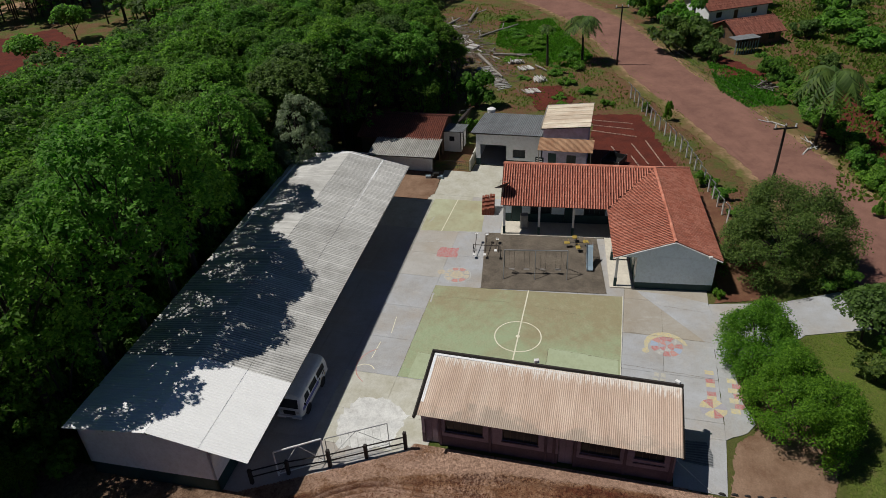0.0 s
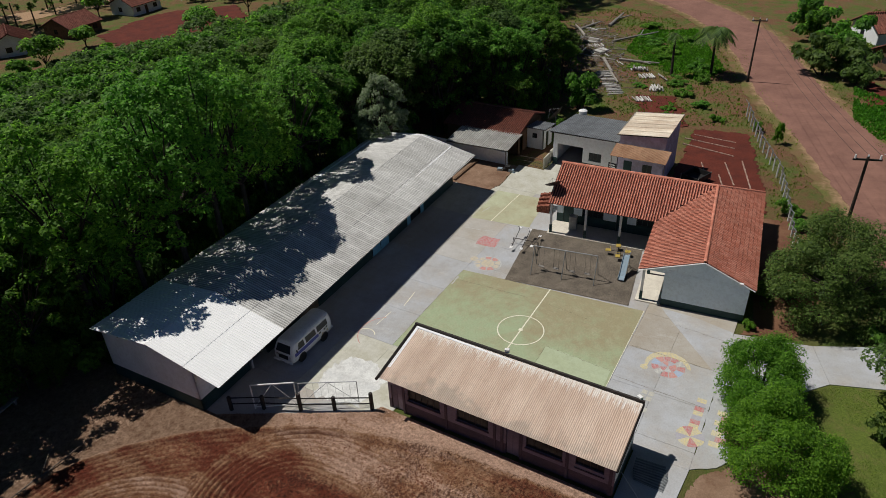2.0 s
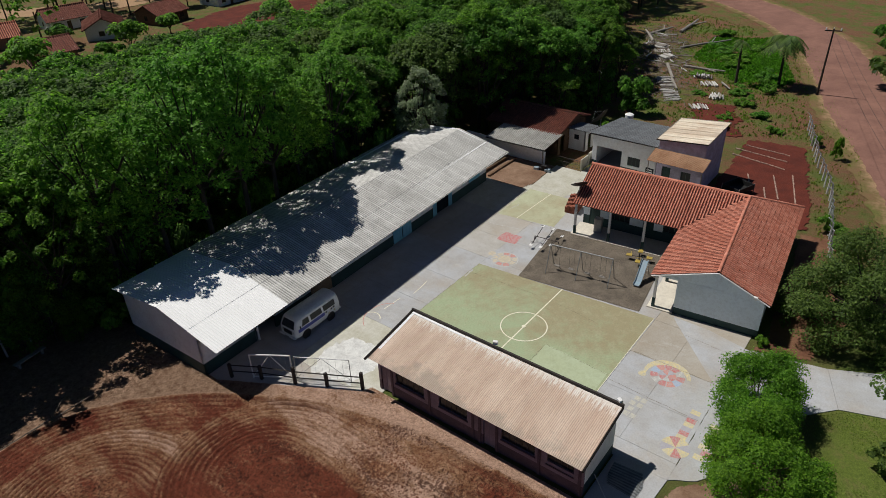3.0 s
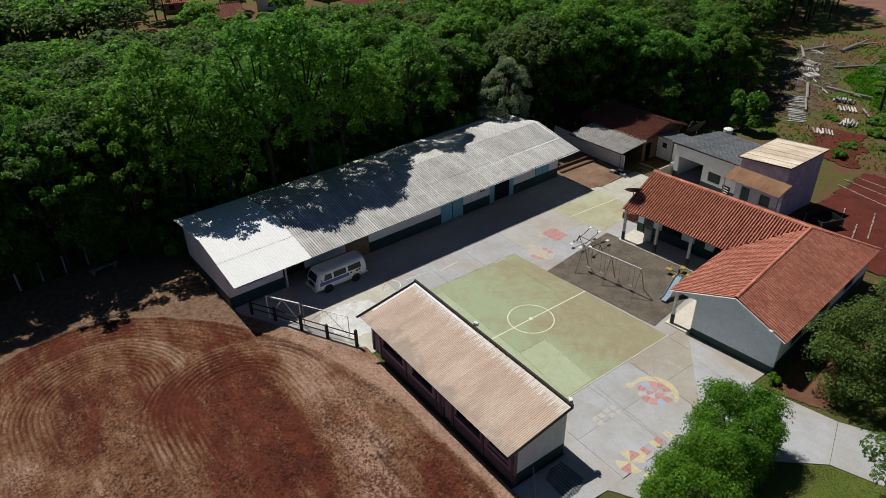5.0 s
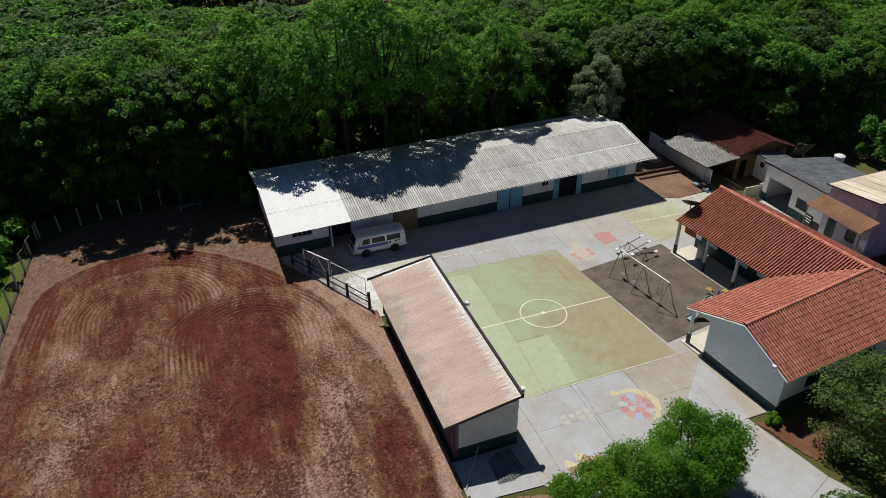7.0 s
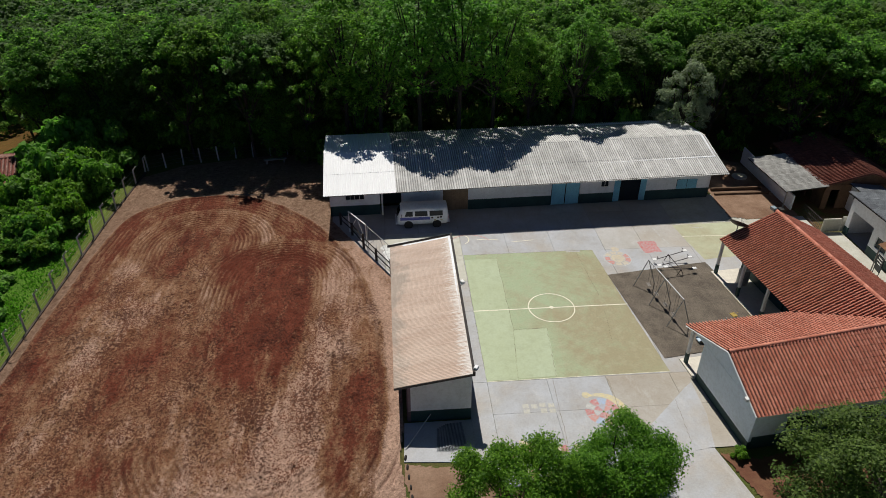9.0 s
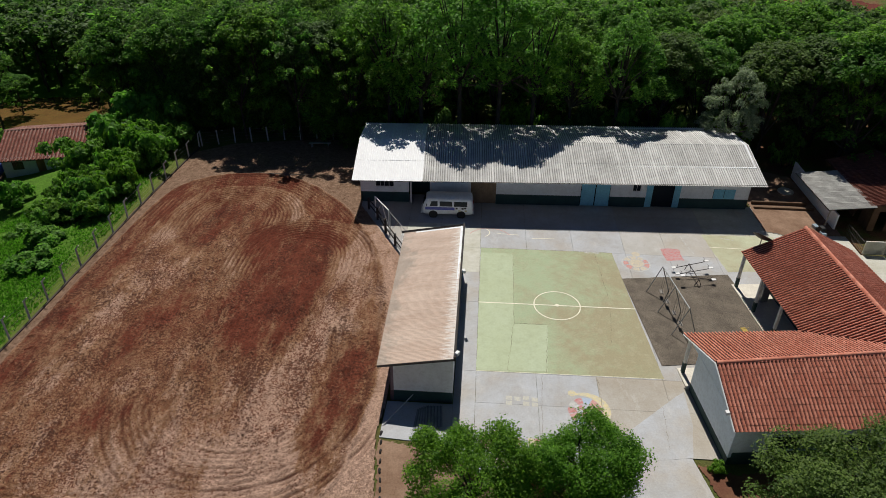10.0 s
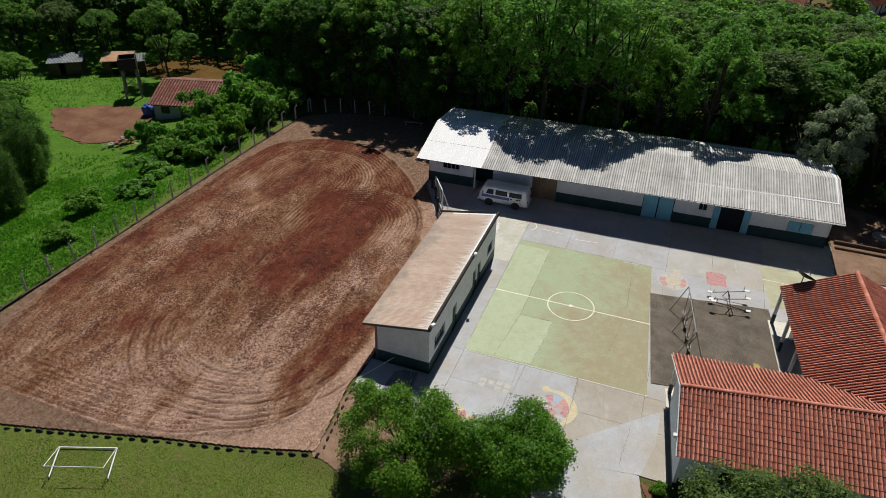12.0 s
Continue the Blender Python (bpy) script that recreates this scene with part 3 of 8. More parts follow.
def tufted_tree(name, height, radius, base, material, seed, tufts, tuft, leaves, size, label, category="tree", group="", trunk=0.2, flat=0.5, dome=0.4, top=0.62, lump=0.5, tall=1.15, limbs=14, loose=0.0):
    """A tree at the origin: a trunk that forks into limbs, and a crown of many small leafy tufts."""
    rng = random.Random(seed)
    tree = thing(name, Matrix(), label, category, group)
    spread = crown_tufts(height, radius, base, tufts, tuft, seed, dome, top, lump, tall)
    piece("crown", leaf_cloud("crown", spread, leaves, size, material, seed, flat, 0.45, 3, loose), tree)
    bm = bmesh.new()
    fork = Vector((rng.uniform(-0.2, 0.2), rng.uniform(-0.2, 0.2), max(0.8, base * 0.85)))
    bar(bm, (0, 0, -0.3), fork, trunk, 7, trunk * 0.75)
    for x, y, z, r, q in spread[::max(1, tufts // limbs)]:
        mid = fork.lerp(Vector((x, y, z)), 0.5) + Vector((rng.uniform(-0.3, 0.3), rng.uniform(-0.3, 0.3), 0.25))
        bar(bm, fork, mid, trunk * 0.5, 5, trunk * 0.3)
        bar(bm, mid, (x, y, z), trunk * 0.3, 5, trunk * 0.1)
    part("trunk", bm, M_BARK, tree)
    return tree


# ---- ground and surfaces ----
def inside(poly, x, y):
    hit = np.zeros_like(x, dtype=bool)
    for (x0, y0), (x1, y1) in zip(poly, poly[1:] + poly[:1]):
        if y0 != y1:
            hit ^= ((y0 > y) != (y1 > y)) & (x < (x1 - x0) * (y - y0) / (y1 - y0) + x0)
    return hit


def rough_noise(x, y, scale, seed, octaves=4):
    """Smooth noise from 0 to 1 over the plan."""
    r = np.random.default_rng(seed)
    total, weight, amount = np.zeros_like(x), 0.0, 1.0
    for _ in range(octaves):
        lattice = r.random((64, 64))
        u, v = x / scale, y / scale
        i, j = np.floor(u).astype(int), np.floor(v).astype(int)
        f, g = u - i, v - j
        f, g = f * f * (3 - 2 * f), g * g * (3 - 2 * g)
        at = lambda a, b: lattice[a % 64, b % 64]
        total += amount * ((at(i, j) * (1 - f) + at(i + 1, j) * f) * (1 - g) + (at(i, j + 1) * (1 - f) + at(i + 1, j + 1) * f) * g)
        weight, amount, scale = weight + amount, amount * 0.55, scale * 0.5
    return total / weight


def grid_sheet(name, xs, ys, height, material, attributes, keep=None):
    gx, gy = np.meshgrid(xs, ys, indexing="ij")
    z = height(gx, gy)
    ok = keep(gx, gy) if keep else np.ones_like(gx, dtype=bool)
    ids = np.arange(gx.size).reshape(gx.shape)
    quad = np.stack([ids[:-1, :-1], ids[1:, :-1], ids[1:, 1:], ids[:-1, 1:]], axis=-1)
    good = ok[:-1, :-1] & ok[1:, :-1] & ok[1:, 1:] & ok[:-1, 1:]
    quad = quad[good]
    used = np.unique(quad)
    back = np.zeros(gx.size, dtype=int)
    back[used] = np.arange(len(used))
    verts = np.stack([gx, gy, z], axis=-1).reshape(-1, 3)[used]
    me = bpy.data.meshes.new(name)
    me.vertices.add(len(verts))
    me.vertices.foreach_set("co", verts.ravel())
    me.loops.add(quad.size)
    me.loops.foreach_set("vertex_index", back[quad].ravel())
    me.polygons.add(len(quad))
    me.polygons.foreach_set("loop_start", np.arange(len(quad)) * 4)
    me.polygons.foreach_set("use_smooth", [True] * len(quad))
    me.materials.append(material)
    for key, f in attributes.items():
        a = me.attributes.new(key, "FLOAT", "POINT")
        a.data.foreach_set("value", np.clip(f(verts[:, 0], verts[:, 1]), 0, 1).astype(np.float32))
    me.update(calc_edges=True)
    return new(name, me)


def spaced(near0, near1, step, far):
    core = np.arange(near0, near1 + step / 2, step)
    out = [step * 1.5 ** i for i in range(1, 40)]
    reach = np.cumsum(out)
    reach = np.append(reach[reach < far], far)
    return np.concatenate([near0 - reach[::-1], core, near1 + reach])


ramp = lambda v: np.clip(v, 0, 1) ** 2 * (3 - 2 * np.clip(v, 0, 1))
ground_height = np.vectorize(lambda x, y: gz(x, y) - 0.06)
ground = grid_sheet("ground", spaced(-100, 120, 1.6, 2500), spaced(-44, 130, 1.6, 2500),
                    lambda x, y: ground_height(x, y) + 0.10 * (rough_noise(x, y, 5, 5) - 0.5) * (np.abs(y) > 26), M_GROUND,
                    {"bare": lambda x, y: np.where((x > 24) & (y < 45), 0.9, np.where(y > 55, 0.8, 0.25)) * (x > -38),
                     "lush": lambda x, y: np.maximum(ramp((-38.0 - x) / 1.0), ramp((-19.5 - y) / 1.5) * (x < 6)),
                     "lawn": lambda x, y: ramp((x + 40.0) / 1.0)})
tagged(ground, "grassy open ground with bare red earth", kind="structure")

FIELD = [(-38.9, -16.2), (-38.4, 12.0), (-37.5, 24.6), (-34.0, 27.2), (-25.0, 29.2), (-17.5, 29.2), (-17.4, 14.4), (-14.2, 8.6), (-12.3, 5.2),
         (-11.6, 4.9), (-11.6, -11.3), (-11.9, -13.6), (-11.2, -19.4), (-15.3, -20.7), (-20.4, -21.9), (-25.4, -23.3), (-30.0, -24.5), (-40.4, -27.0)]


def smooth_loop(points, rounds=2):
    """A closed outline with its corners cut round."""
    for _ in range(rounds):
        points = [((a[0] * (1 - f) + b[0] * f), (a[1] * (1 - f) + b[1] * f)) for a, b in zip(points, points[1:] + points[:1]) for f in (0.25, 0.75)]
    return points


def depth_in(loop, x, y):
    """Distance to the loop, positive inside."""
    d = np.full(x.shape, 1e9)
    for (x0, y0), (x1, y1) in zip(loop, loop[1:] + loop[:1]):
        l = (x1 - x0) ** 2 + (y1 - y0) ** 2
        f = np.clip(((x - x0) * (x1 - x0) + (y - y0) * (y1 - y0)) / l, 0, 1)
        d = np.minimum(d, np.hypot(x - x0 - f * (x1 - x0), y - y0 - f * (y1 - y0)))
    return np.where(inside(loop, x, y), d, -d)


# the rim of the tilled part: the last lap of the wheels
TILLED = smooth_loop([(-38.3, -22.0), (-37.6, 4.0), (-37.0, 14.0), (-35.0, 18.6), (-29.5, 20.4), (-24.0, 19.0), (-19.4, 14.8), (-16.0, 9.8), (-13.9, 4.2), (-12.8, -1.5), (-12.3, -9.0), (-12.8, -13.0), (-13.4, -18.6), (-19.5, -21.6), (-25.0, -22.6)])
bell = lambda v, w: np.exp(-(v / w) ** 2)
step = lambda v, w: ramp(v / w + 0.5)
field_memo = {}


def arch(x, y, cx, cy, way):
    """Distance from an arch's middle line: round beyond cy, straight before it."""
    return np.hypot(x - cx, np.maximum(0, way * (y - cy)))


def field_map(x, y):
    """Where wheels have scored the soil, and how dry each part of the yard is."""
    key = (x.shape, float(x.ravel()[0]), float(x.ravel()[-1]), float(y.ravel()[-1]))
    if key in field_memo:
        return field_memo[key]
    wob = 0.5 * (rough_noise(x, y, 5, 21, 2) - 0.5)
    d = depth_in(TILLED, x, y) + wob
    worn = 0.45 + 0.55 * ramp((rough_noise(x, y, 3.0, 33, 3) - 0.32) / 0.25)
    top, bottom = ramp((y - 4) / 8), ramp((-13 - y) / 3)
    ra, rb, rc = arch(x, y, -28.6, 11.0, 1) + wob, arch(x, y, -21.0, 5.0, 1) + wob, arch(x, y, -20.6, -11.0, -1) + wob
    b_on = step(6.3 - rb, 0.3) * ramp((y + 1) / 5)
    a_on = step(6.4 - ra, 0.4) * step(ra - 2.6, 0.6) * ramp((y - 5) / 5) * (1 - b_on)
    o_on = step(3.4 - d, 0.5) * step(d, 0.2) * (0.15 + 0.65 * np.maximum(top, 0.55 * bottom)) * (1 - b_on) * (1 - a_on)
    b_cut = b_on * step(rb - 2.6, 0.5)
    c_on = ramp((-10.5 - y) / 3) * step(rc - 4.3, 0.5) * step(9.4 - rc, 0.6) * (0.35 + 0.65 * ramp((rough_noise(x, y, 3.0, 37, 3) - 0.35) / 0.2))
    wave = (o_on * np.sin(d * math.tau / 0.40) + a_on * np.sin(ra * math.tau / 0.36) * 0.85 + b_cut * np.sin(rb * math.tau / 0.37) + c_on * (0.7 * np.sin(rc * math.tau / 0.40) + 0.5 * np.sin(rc * math.tau / 1.32 + 1.0))) * worn
    # fainter drill lines along the length of the yard
    wave = wave + 0.35 * np.sin((x + 0.8 * wob) * math.tau / 0.62) * ramp((8 - y) / 8) * (1 - bottom) * step(d - 2, 1.0) * ramp((rough_noise(x, y * 0.4, 4, 35, 2) - 0.45) / 0.2)
    harrow = np.sin((d + 0.25 * wob) * math.tau / 0.23) * ramp((rough_noise(x, y, 3.5, 36, 3) - 0.36) / 0.2) * step(d, 0.3)
    wave = wave + 0.30 * harrow * (bottom + 0.35 * (1 - bottom))
    pressed = np.clip(o_on + a_on + b_cut + c_on, 0, 1)
    edge = 6.0 * (rough_noise(x, y * 0.45, 4, 41, 5) - 0.5)
    between = lambda v, a, b, soft: ramp((v - a) / soft + 0.5) * ramp((b - v) / soft + 0.5)
    ex = x + 0.55 * edge
    dry = 0.50 - 0.50 * between(ex, -25.6, -18.2, 3.2) * between(y + 0.6 * edge, -6.5, 9.5, 4.0)
    dry -= 0.42 * bell(ex + 29.6 - 0.18 * (y + 4.4), 1.7) * bell(y + 4.2, 4.8) + 0.48 * bell(ex + 14.6, 1.25) * between(y, -16.5, -5.5, 4.0)
    dry -= 0.42 * bell(x + 25.4, 0.7) * bell(y - 12.0, 2.4) + 0.20 * bell(ex + 35.8, 1.2) * ramp((10 - y) / 6)
    dry -= 0.34 * o_on * top * ramp((x + 34) / 4) - 0.10 * a_on - 0.22 * bottom
    dry += 0.16 * between(ex, -18.5, -13.4, 2.0) * between(y, -7.0, 6.0, 3.0) + 0.14 * between(ex, -27.5, -16.2, 3.0) * ramp((-7.0 - y) / 4) + 0.12 * bell(x + 33.5, 1.6)
    dry -= 0.15 * ramp((-25.0 - x) / 5) * (1 - 0.5 * bottom) + 0.08 * ramp((y - 3) / 6)
    dry += 0.28 * between(ex, -20.0, -15.8, 2.0) * ramp((1.0 - y) / 5) * (1 - 0.6 * bottom) + 0.16 * bell(ex + 33.0, 2.6) * between(y, -6.0, 13.0, 4.0)
    dry += 0.95 * (rough_noise(x, y * 0.30, 1.1, 8, 5) - 0.5) + 0.45 * (rough_noise(x, y * 0.5, 5.5, 12, 2) - 0.5) + 0.15 * wave
    beyond = step(-d, 0.3)
    dry = dry * (1 - beyond) + beyond * (0.95 + 0.40 * ramp((x + 17) / 3) * ramp((-10.0 - y) / 4) + 0.5 * (rough_noise(x, y, 2.0, 9, 4) - 0.5))
    field_memo[key] = (wave, pressed, dry, d)
    return field_memo[key]


def field_height(x, y):
    wave, pressed, dry, d = field_map(x, y)
    lumps = np.maximum(0, rough_noise(x, y, 0.55, 3, 3) - 0.5)
    lip = 0.10 * bell(d - 0.1, 0.22) * (0.4 + 0.6 * rough_noise(x, y, 1.5, 71, 3))
    inner = step(d, 0.4)
    return 0.075 + 0.07 * wave + lip + inner * (0.50 * lumps * (1 - 0.6 * pressed) + 0.08 * (rough_noise(x, y, 7, 4, 2) - 0.5)) - 0.02 * (1 - inner)


def field_moist(x, y):
    wave, pressed, dry, d = field_map(x, y)
    rc = arch(x, y, -20.6, -11.0, -1) + 0.5 * (rough_noise(x, y, 5, 21, 2) - 0.5)
    ruts = (bell(rc - 6.6, 0.14) + bell(rc - 7.5, 0.12)) * ramp((-12.5 - y) / 3) * rough_noise(x, y, 1.6, 57, 3)
    return 0.9 * ruts + np.clip(-wave - 0.1, 0, 1) * (0.5 + 0.5 * rough_noise(x, y, 2.0, 51, 3)) + 0.8 * bell(d - 0.45, 0.16) * rough_noise(x, y, 1.3, 52, 3)


def field_litter(x, y):
    d = field_map(x, y)[3]
    return step(-d, 0.4) * (0.75 + 0.5 * rough_noise(x, y, 1.5, 53, 3)) * (1 - ramp((x + 21) / 3) * ramp((12 - y) / 3))


field = grid_sheet("dirt_field", np.arange(-41, -11, 0.09), np.arange(-28, 30, 0.09), field_height, M_FIELD, {"dry": lambda x, y: field_map(x, y)[2], "moist": field_moist, "litter": field_litter, "rolled": lambda x, y: np.maximum(field_map(x, y)[1], step(-field_map(x, y)[3], 0.4))}, lambda x, y: inside(FIELD, x, y))
tagged(field, "tilled red earth yard scored with curved wheel tracks", kind="structure")

def clods(count, seed):
    """Loose clods of turned earth, thick on the dry parts of the yard."""
    r = np.random.default_rng(seed)
    x, y = r.uniform(-38.5, -12.0, count), r.uniform(-23.5, 20.0, count)
    d = depth_in(TILLED, x, y)
    patchy = ramp((rough_noise(x, y * 0.5, 2.2, 91, 4) - 0.38) / 0.28)
    wave, pressed, dry, _ = field_map(x, y)
    ok = (d > 0.5) & inside(FIELD, x, y) & (r.random(count) < (0.12 + 0.88 * patchy) * (0.35 + 0.65 * ramp((dry - 0.1) / 0.4)) * (1 - 0.65 * pressed))
    x, y = x[ok], y[ok]
    n = len(x)
    size = 0.020 + 0.045 * r.random(n) ** 2.5
    z = field_height(x, y) + size * 0.25
    shell = np.array(((1, 0, -0.3), (-0.4, 0.9, -0.3), (-0.5, -0.9, -0.3), (0.1, 0, 1)), float)
    spin = r.uniform(0, math.tau, n)
    turn = np.zeros((n, 3, 3))
    turn[:, 0, 0] = turn[:, 1, 1] = np.cos(spin)
    turn[:, 0, 1], turn[:, 1, 0], turn[:, 2, 2] = -np.sin(spin), np.sin(spin), 1
    v = shell[None] * r.uniform(0.55, 1.45, (n, 4, 1)) * size[:, None, None] * np.array((1.25, 0.95, 0.8))
    v = np.einsum("nij,nkj->nki", turn, v) + np.stack([x, y, z], 1)[:, None]
    tri = np.array(((0, 1, 3), (1, 2, 3), (2, 0, 3)))
    f = (tri[None] + 4 * np.arange(n)[:, None, None]).reshape(-1, 3)
    me = bpy.data.meshes.new("clods")
    me.vertices.add(4 * n)
    me.vertices.foreach_set("co", v.ravel())
    me.loops.add(f.size)
    me.loops.foreach_set("vertex_index", f.ravel())
    me.polygons.add(len(f))
    me.polygons.foreach_set("loop_start", np.arange(len(f)) * 3)
    me.materials.append(M_CLOD)
    me.update(calc_edges=True)
    return tagged(new("clods", me), "loose dark clods of turned red earth", "clods", "", "stuff")


clods(190000, 92)

# concrete yard: slabs with open joints, each a little different
pavement = tagged(part("pavement", boxes((-13.0, 21.0, -14.2, 16.9, -0.30, -0.065)), M_CONCRETE), "worn grey concrete yard in large slabs", kind="structure")
slab_cuts_x = [-12.6, -9.6, -6.0, -2.0, 2.0, 6.4, 10.0, 14.0, 18.0, 21.0]
slab_cuts_y = [-14.2, -10.6, -7.7, -4.0, 0.0, 4.0, 7.75, 11.6, 14.3, 17.0]
for i in range(len(slab_cuts_x) - 1):
    for j in range(len(slab_cuts_y) - 1):
        x0, x1, y0, y1 = slab_cuts_x[i] + 0.008, slab_cuts_x[i + 1] - 0.008, slab_cuts_y[j] + 0.008, slab_cuts_y[j + 1] - 0.008
        if x1 < -6 and y1 < 4.1:
            continue
        if x0 > 8 and y1 < -7:
            continue
        pale = (x1 < -5.5 and 4 < y0 < 11) or (x0 > 13.9 and y0 > 7)
        part("slab", boxes((x0, x1, y0, y1, -0.06, 0.0)), M_CEMENT if pale else M_CONCRETE_WARM if y0 > 7.5 and x0 > 5.9 else M_CONCRETE_BROWN if x0 > 1.9 and y1 < -7 else M_CONCRETE, pavement)
for outline, pale in (
        ([(-17.6, 17.0), (-17.4, 14.2), (-14.2, 8.4), (-12.61, 5.0), (-12.61, 17.0)], False),
        ([(21.01, 4.6), (28.55, 5.3), (28.55, 9.1), (26.6, 9.2), (26.6, 12.2), (21.01, 11.9)], True), ([(19.3, -6.0), (28.3, -4.8), (28.55, 5.29), (21.01, 4.59)], True), ([(28.8, 1.95), (36.4, 1.95), (36.4, 8.85), (28.8, 8.85)], False),
        ([(-7.41, -14.21), (-7.41, -7.71), (-6.01, -7.71), (-6.01, -14.21)], False), ([(-7.41, -7.69), (-7.41, -0.01), (-6.01, -0.01), (-6.01, -7.69)], False), ([(-7.41, 0.01), (-7.41, 3.99), (-6.01, 3.99), (-6.01, 0.01)], False), ([(-11.7, -13.9), (-11.6, -10.9), (-7.42, -10.9), (-7.42, -14.21)], False),
        ([(0.2, -15.0), (6.8, -14.22), (7.9, -19.4), (4.2, -20.8), (1.6, -18.4)], False), ([(4.21, -20.82), (7.91, -19.42), (10.4, -24.5), (13.0, -29.0), (7.0, -29.0)], False)):
    sheet("slab", outline, 0.0, M_CEMENT if pale else M_CONCRETE, "", thick=0.06, parent=pavement, kind="")


sheet("slab", [(-7.4, -14.22), (-6.5, -15.6), (-5.6, -16.2), (-3.5, -15.5), (0.19, -15.3), (0.19, -14.99), (6.79, -14.215)], 0.0, M_CONCRETE, "", thick=0.06, parent=pavement, kind="", cell=0.5, rough=0.05)
sheet("slab", [(7.55, -8.7), (6.9, -9.2), (3.6, -12.2), (0.2, -15.25), (6.86, -14.15), (7.45, -11.5)], 0.004, M_CONCRETE, "", thick=0.01, parent=pavement, kind="")


def paint(name, outline, material, label, z=0.004, cell=0.0, rough=0.0):
    return sheet(name, outline, z, material, label, cell=cell, rough=rough)


def ring(cx, cy, r0, r1, n=72, a0=0.0, a1=360.0):
    bm = bmesh.new()
    rows = [(math.cos(radians(a0 + (a1 - a0) * i / n)), math.sin(radians(a0 + (a1 - a0) * i / n))) for i in range(n + 1)]
    inner = [bm.verts.new((cx + r0 * c, cy + r0 * s, 0)) for c, s in rows]
    outer = [bm.verts.new((cx + r1 * c, cy + r1 * s, 0)) for c, s in rows]
    for i in range(n):
        bm.faces.new((inner[i], outer[i], outer[i + 1], inner[i + 1]))
    return bm


def disc(cx, cy, r, n=32):
    return [(cx + r * math.cos(i * math.tau / n), cy + r * math.sin(i * math.tau / n)) for i in range(n)]


def strip(a, b, w):
    dx, dy = b[0] - a[0], b[1] - a[1]
    l = math.hypot(dx, dy)
    nx, ny = -dy / l * w / 2, dx / l * w / 2
    return [(a[0] + nx, a[1] + ny), (a[0] - nx, a[1] - ny), (b[0] - nx, b[1] - ny), (b[0] + nx, b[1] + ny)]


paint("court_paint", [(-5.95, 7.75), (-6.0, -7.7), (6.52, -7.6), (5.85, 0.0), (5.25, 7.8)], M_PAINT_GREEN, "worn olive green court paint", cell=0.4, rough=0.02)
paint("court_paint", [(-5.9, 7.0), (-6.0, -7.6), (-3.9, -7.6), (-3.35, -2.4), (-3.2, 7.0)], M_PAINT_LIME, "fresher pale green court paint", 0.008, 0.5, 0.03)
paint("court_paint", [(-3.3, -2.5), (-3.85, -7.5), (-1.2, -7.45), (-0.85, -2.4)], M_PAINT_LIME, "fresher pale green court paint", 0.008, 0.5, 0.03)
paint("court_paint", [(13.7, 11.4), (14.4, 5.6), (20.3, 6.3), (20.0, 11.6)], M_PAINT_OLIVE, "worn olive green court paint", cell=0.4, rough=0.03)
paint("limewash", [(-12.3, 6.3), (-9.4, 6.0), (-8.2, 7.6), (-8.6, 9.9), (-10.6, 10.6), (-12.9, 9.6)], M_LIMEWASH, "white limewash spilt on the concrete", 0.004, 0.3, 0.2)
paint("court_line", strip((-6.0, -0.03), (6.05, 0.0), 0.10), M_LINE, "cream halfway line of the court", 0.012)
paint("court_line", strip((-6.0, -7.68), (6.55, -7.58), 0.04), M_LINE, "thin cream side line of the court", 0.012)
paint("court_line", strip((13.9, 9.4), (20.2, 9.2), 0.07), M_LINE, "thin cream line across the yard", 0.012)
bm = ring(0, 0, 1.71, 1.80)
for v in bm.verts:
    v.co.z = 0.016
tagged(part("centre_circle", bm, M_LINE), "cream centre circle painted on the court", kind="structure")
paint("centre_spot", disc(0, 0, 0.17, 20), M_LINE, "cream centre spot of the court", 0.020)

for k, (a, b) in enumerate((((-3.32, -2.4), (-3.2, 6.9)), ((-3.9, -7.5), (-3.36, -2.5)), ((-0.9, -2.4), (-1.25, -7.5)), ((-3.3, -2.42), (-0.88, -2.38)), ((4.05, 1.2), (3.75, 7.6)), ((3.5, -4.2), (3.95, -0.6)), ((-1.9, -14.0), (-1.6, -7.8)), ((2.0, -14.0), (2.1, -7.9)), ((5.6, -13.8), (5.9, -10.2)), ((-6.0, 7.76), (5.2, 7.8)))):
    # cracks and open joints in the painted concrete
    wander = random.Random(k)
    bm = bmesh.new()
    rows = []
    for i in range(25):
        f = i / 24
        x, y = a[0] + (b[0] - a[0]) * f + wander.gauss(0, 0.025), a[1] + (b[1] - a[1]) * f + wander.gauss(0, 0.025)
        w = wander.uniform(0.003, 0.014)
        rows.append((bm.verts.new((x - w, y - w, 0.0125)), bm.verts.new((x + w, y + w, 0.0125))))
    for p, q in zip(rows, rows[1:]):
        bm.faces.new((p[0], q[0], q[1], p[1]))
    tagged(part("crack", bm, M_CRACK), "dirt-filled crack across the court", kind="structure")

gravel = grid_sheet("gravel_bed", np.linspace(0, 1, 86), np.linspace(0, 1, 90), lambda u, v: 0 * u, M_GRAVEL, {})
BED = [np.array(p) for p in ((5.53, 3.95), (14.25, 5.2), (15.9, -4.9), (6.62, -6.3))]
for v in gravel.data.vertices:
    f, g = v.co.x, v.co.y
    x, y = (BED[3] * (1 - f) + BED[2] * f) * (1 - g) + (BED[0] * (1 - f) + BED[1] * f) * g
    v.co = (x, y, 0.012 + 0.05 * rough_noise(np.array([x]), np.array([y]), 0.35, 14, 3)[0])
tagged(gravel, "dark gravel play area beside the court", kind="structure")

